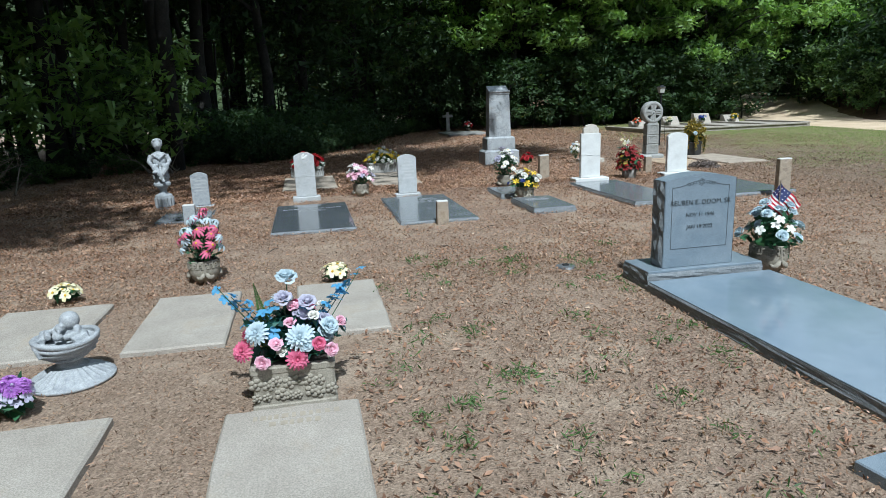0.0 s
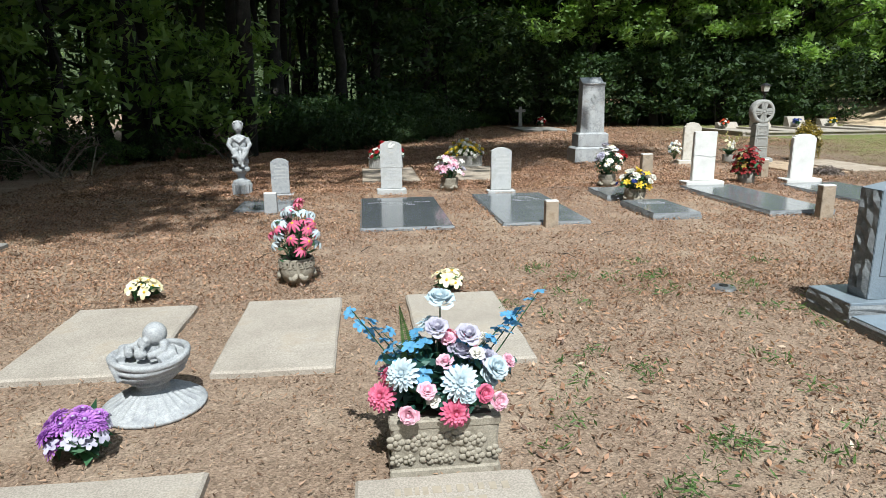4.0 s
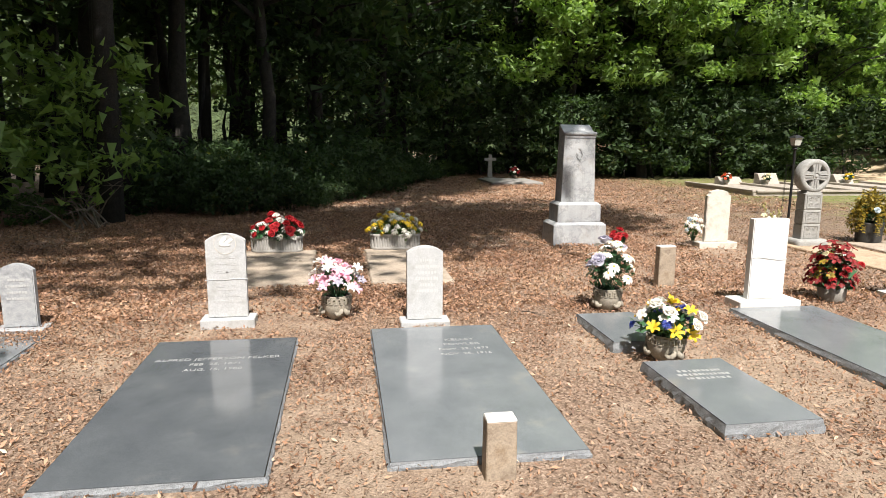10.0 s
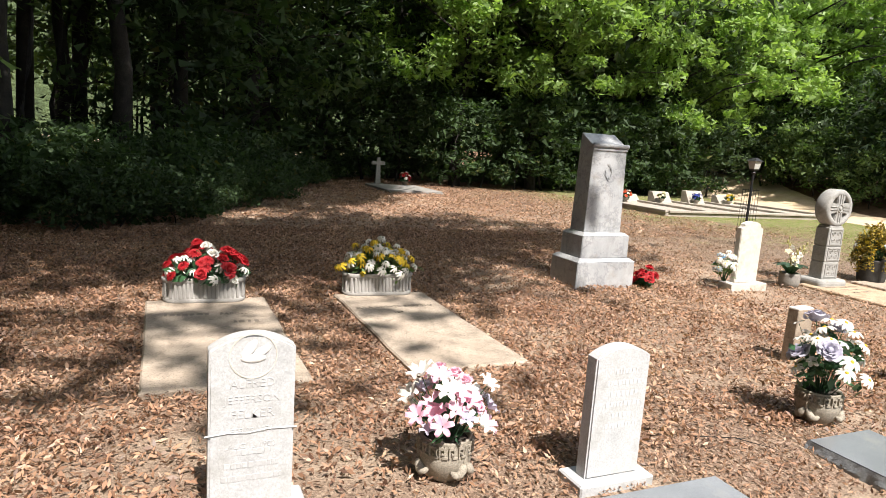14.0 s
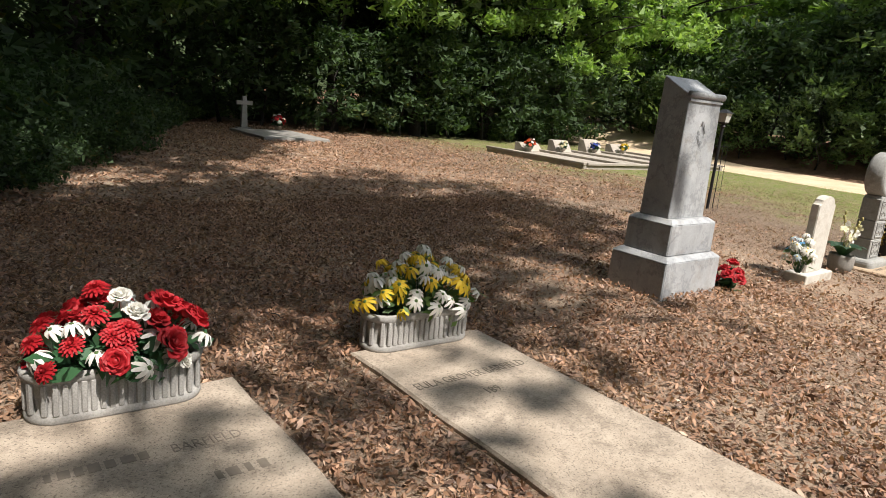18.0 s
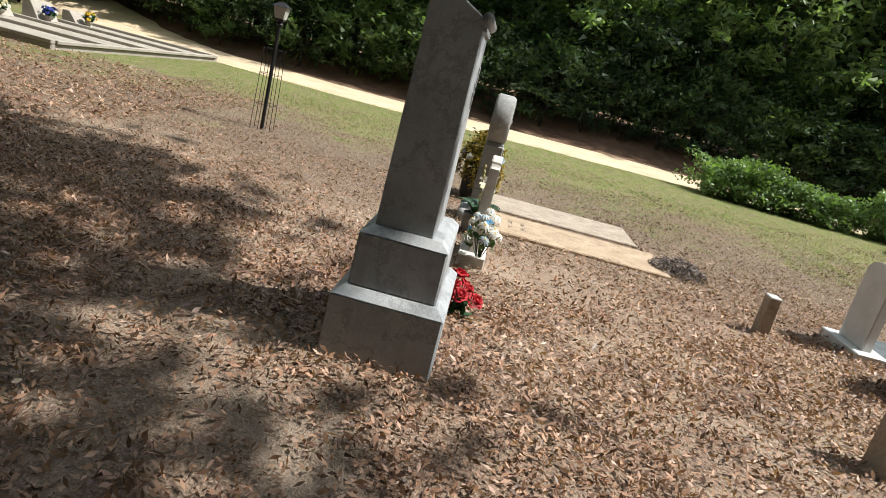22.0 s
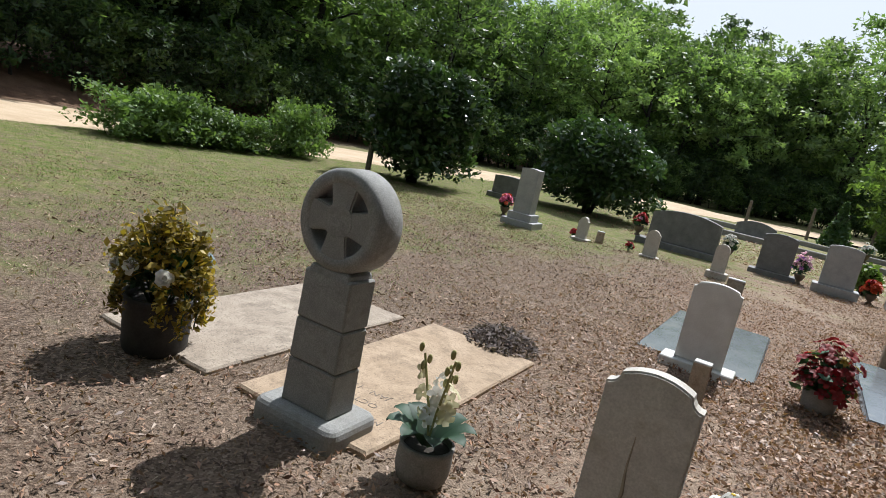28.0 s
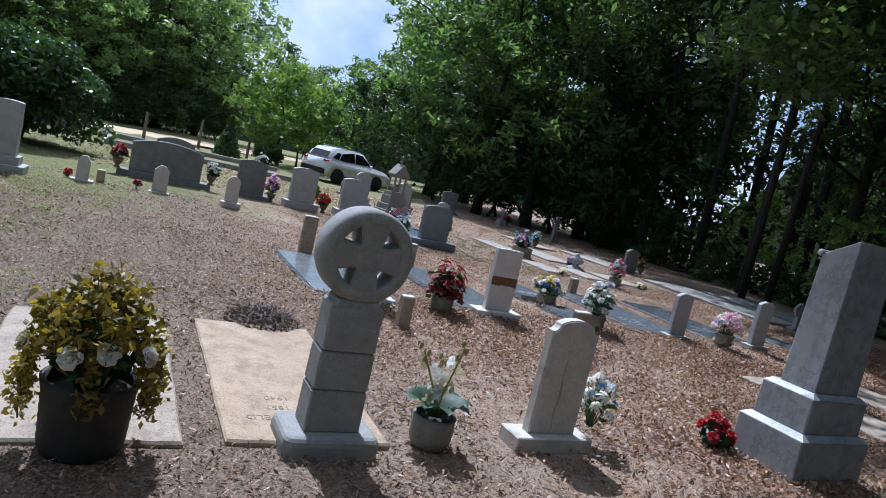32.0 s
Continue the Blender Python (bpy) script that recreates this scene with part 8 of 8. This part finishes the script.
def patchy(x, y, f=0.9, s=0.0):
    return 0.5 + 0.5 * np.sin(x * f * 1.7 + 1.3 * np.sin(y * f * 0.9 + s)) * np.sin(y * f * 1.3 + 1.7 * np.sin(x * f * 0.8 + s))


def drift(x, y, f, seed):
    """Smooth random patches between 0 and 1, f to the metre."""
    g = np.random.default_rng(seed).random((97, 97))
    u, v = (x * f + 900.0) % 96, (y * f + 900.0) % 96
    i, j = u.astype(int), v.astype(int)
    a, b = u - i, v - j
    a, b = a * a * (3 - 2 * a), b * b * (3 - 2 * b)
    return (g[i, j] * (1 - a) + g[i + 1, j] * a) * (1 - b) + (g[i, j + 1] * (1 - a) + g[i + 1, j + 1] * a) * b


def litter_keep(x, y):
    west = np.clip((9.0 - x) / 5.0, 0.25, 1)
    d = 0.45 * drift(x, y, 0.55, 5) + 0.35 * drift(x, y, 1.6, 6) + 0.2 * drift(x, y, 4.5, 7)
    return west * np.clip(0.56 + 2.1 * (d - 0.42), 0.22, 1)


litter_field("leaf_litter", 240000, -5, 9, 10.5, 18.6, 0.016, 204, lambda x, y: 1.5 * litter_keep(x, y) * np.clip(1 - (x - 5.5) / 3.0, 0.2, 1), M["litter"], "dry brown fallen leaves lying thick on earth", heap=0.03, three=False)
litter_field("leaf_litter", 240000, -6, 9.5, 10, 19, 0.0125, 207, litter_keep, M["litter"], "broken dry leaves between larger ones")
litter_field("leaf_litter", 120000, -6.5, 8.5, 5.5, 10.5, 0.0125, 201, lambda x, y: np.clip(1.15 * litter_keep(x, y) * np.clip((y - 5.5) / 4.5 + 0.3 * np.abs(x + 0.2), 0.12, 1), 0, 1), M["litter"], "dry brown fallen leaves scattered over earth", heap=0.015, three=False)
litter_field("leaf_litter", 150000, -6.5, 8.5, 5.0, 10.5, 0.0085, 208, litter_keep, M["litter_pale"], "broken dry leaves between larger ones")
litter_field("leaf_litter", 170000, -6.5, 8.5, 0.8, 5.8, 0.009, 206, lambda x, y: np.clip(2.6 * litter_keep(x, y) - 0.7, 0.06, 1) * np.clip((y + 0.5) / 5.0, 0.45, 1) * np.clip(np.abs(x + 0.6) / 2.4, 0.5, 1), M["litter_pale"], "broken dry leaves scattered over sandy earth")
litter_field("leaf_litter", 15000, 0.2, 8.5, 0.8, 5.8, 0.0155, 209, lambda x, y: np.clip(2.2 * litter_keep(x, y) - 0.5, 0.1, 1), M["litter"], "dry brown fallen leaves scattered over sandy earth", three=False)
litter_field("leaf_litter", 150000, -6, 13, 18, 33, 0.026, 202, lambda x, y: np.clip(1.0 - (x - 7) * 0.12, 0.1, 1) * np.clip(0.3 + litter_keep(x * 0 + 3, y + x), 0, 1), M["litter"], "dry brown fallen leaves scattered over earth")
litter_field("leaf_litter", 45000, -10, 12, -8, 0.8, 0.024, 203, lambda x, y: np.clip(0.9 - (x - 4) * 0.08, 0.2, 0.9), M["litter"], "dry brown fallen leaves scattered over earth")
litter_field("leaf_litter", 170000, 6.8, 16.0, 3, 20, 0.0125, 205, lambda x, y: np.clip(1.35 - np.abs(x - 9.4) * 0.17, 0.08, 1) * litter_keep(x * 0 + 3, y + x), M["litter_grey"], "dry brown fallen leaves scattered over thin grass")


def grass_field(n, x0, x1, y0, y1, seed, keep, h, label, mat):
    rng = np.random.default_rng(seed)
    p = np.stack([rng.uniform(x0, x1, n), rng.uniform(y0, y1, n), np.zeros(n)], axis=1)
    on = np.zeros(n, bool)
    for a, b, c, d in SOLID:
        on |= (p[:, 0] > a) & (p[:, 0] < b) & (p[:, 1] > c) & (p[:, 1] < d)
    p = p[(rng.random(n) < keep(p[:, 0], p[:, 1])) & ~on]
    m = len(p)
    a = rng.random(m) * 6.283
    tall = h * rng.uniform(0.5, 1.3, m)
    side = np.stack([np.cos(a), np.sin(a), np.zeros(m)], axis=1) * 0.0028 * (h / 0.05) ** 0.5
    lean = np.stack([rng.normal(size=m) * 0.9, rng.normal(size=m) * 0.9, np.ones(m)], axis=1) * tall[:, None]
    q = np.stack([p - side, p + side, p + lean * 0.6 + side * 0.7, p + lean], axis=1)
    tagged(part("grass", quads_mesh("grass", q, mat), None, None, label), "", "grass", "", "stuff")


grass_field(150000, 7.5, 19, -8, 24, 211, lambda x, y: np.clip((x - 9.8) / 5, 0, 1) * np.clip(0.3 + 0.8 * patchy(x, y, 0.6, 2), 0, 1), 0.034, "short sparse green grass", M["grass"])
grass_field(26000, 6.5, 12, 2, 9.5, 212, lambda x, y: np.clip(1.4 * patchy(x, y, 0.9, 1) - 0.5, 0, 0.9), 0.026, "short sparse green grass", M["grass"])
grass_field(42000, 8.8, 14.5, 4, 14, 213, lambda x, y: np.clip(1.9 * drift(x, y, 0.9, 31) - 0.55, 0, 0.95) * np.clip((x - 8.6) / 2.0, 0, 1), 0.03, "patches of short dull grass among dead leaves", M["grass"])
litter_field("leaf_litter", 16000, 6.8, 14.5, 4, 15, 0.02, 214, lambda x, y: np.clip(2.4 * drift(x, y, 1.4, 32) - 1.1, 0, 1), M["litter_dark"], "dark clumps of rotted leaves on thin grass")


def weeds():
    """Small weed tufts on the bare ground of the first plot."""
    rnd = random.Random(17)
    rng = np.random.default_rng(17)
    quads = []
    for k in range(90):
        x, y = rnd.uniform(0.3, 3.0), rnd.uniform(1.6, 6.2)
        if any(a - 0.05 < x < b + 0.05 and c - 0.05 < y < d + 0.05 for a, b, c, d in SOLID):
            continue
        n = rnd.randint(16, 60)
        c = np.array([x, y, 0.02]) + rng.normal(size=(n, 3)) * np.array([0.05, 0.05, 0.015])
        c[:, 2] = np.abs(c[:, 2]) + 0.01
        quads.append(leaf_quads(c, 0.008, rng, 0.15, 4.5))
    tagged(part("weeds", quads_mesh("weeds", np.concatenate(quads), M["weed"]), None, None, "small green weed tufts in bare earth"), "", "weeds", "", "stuff")


weeds()
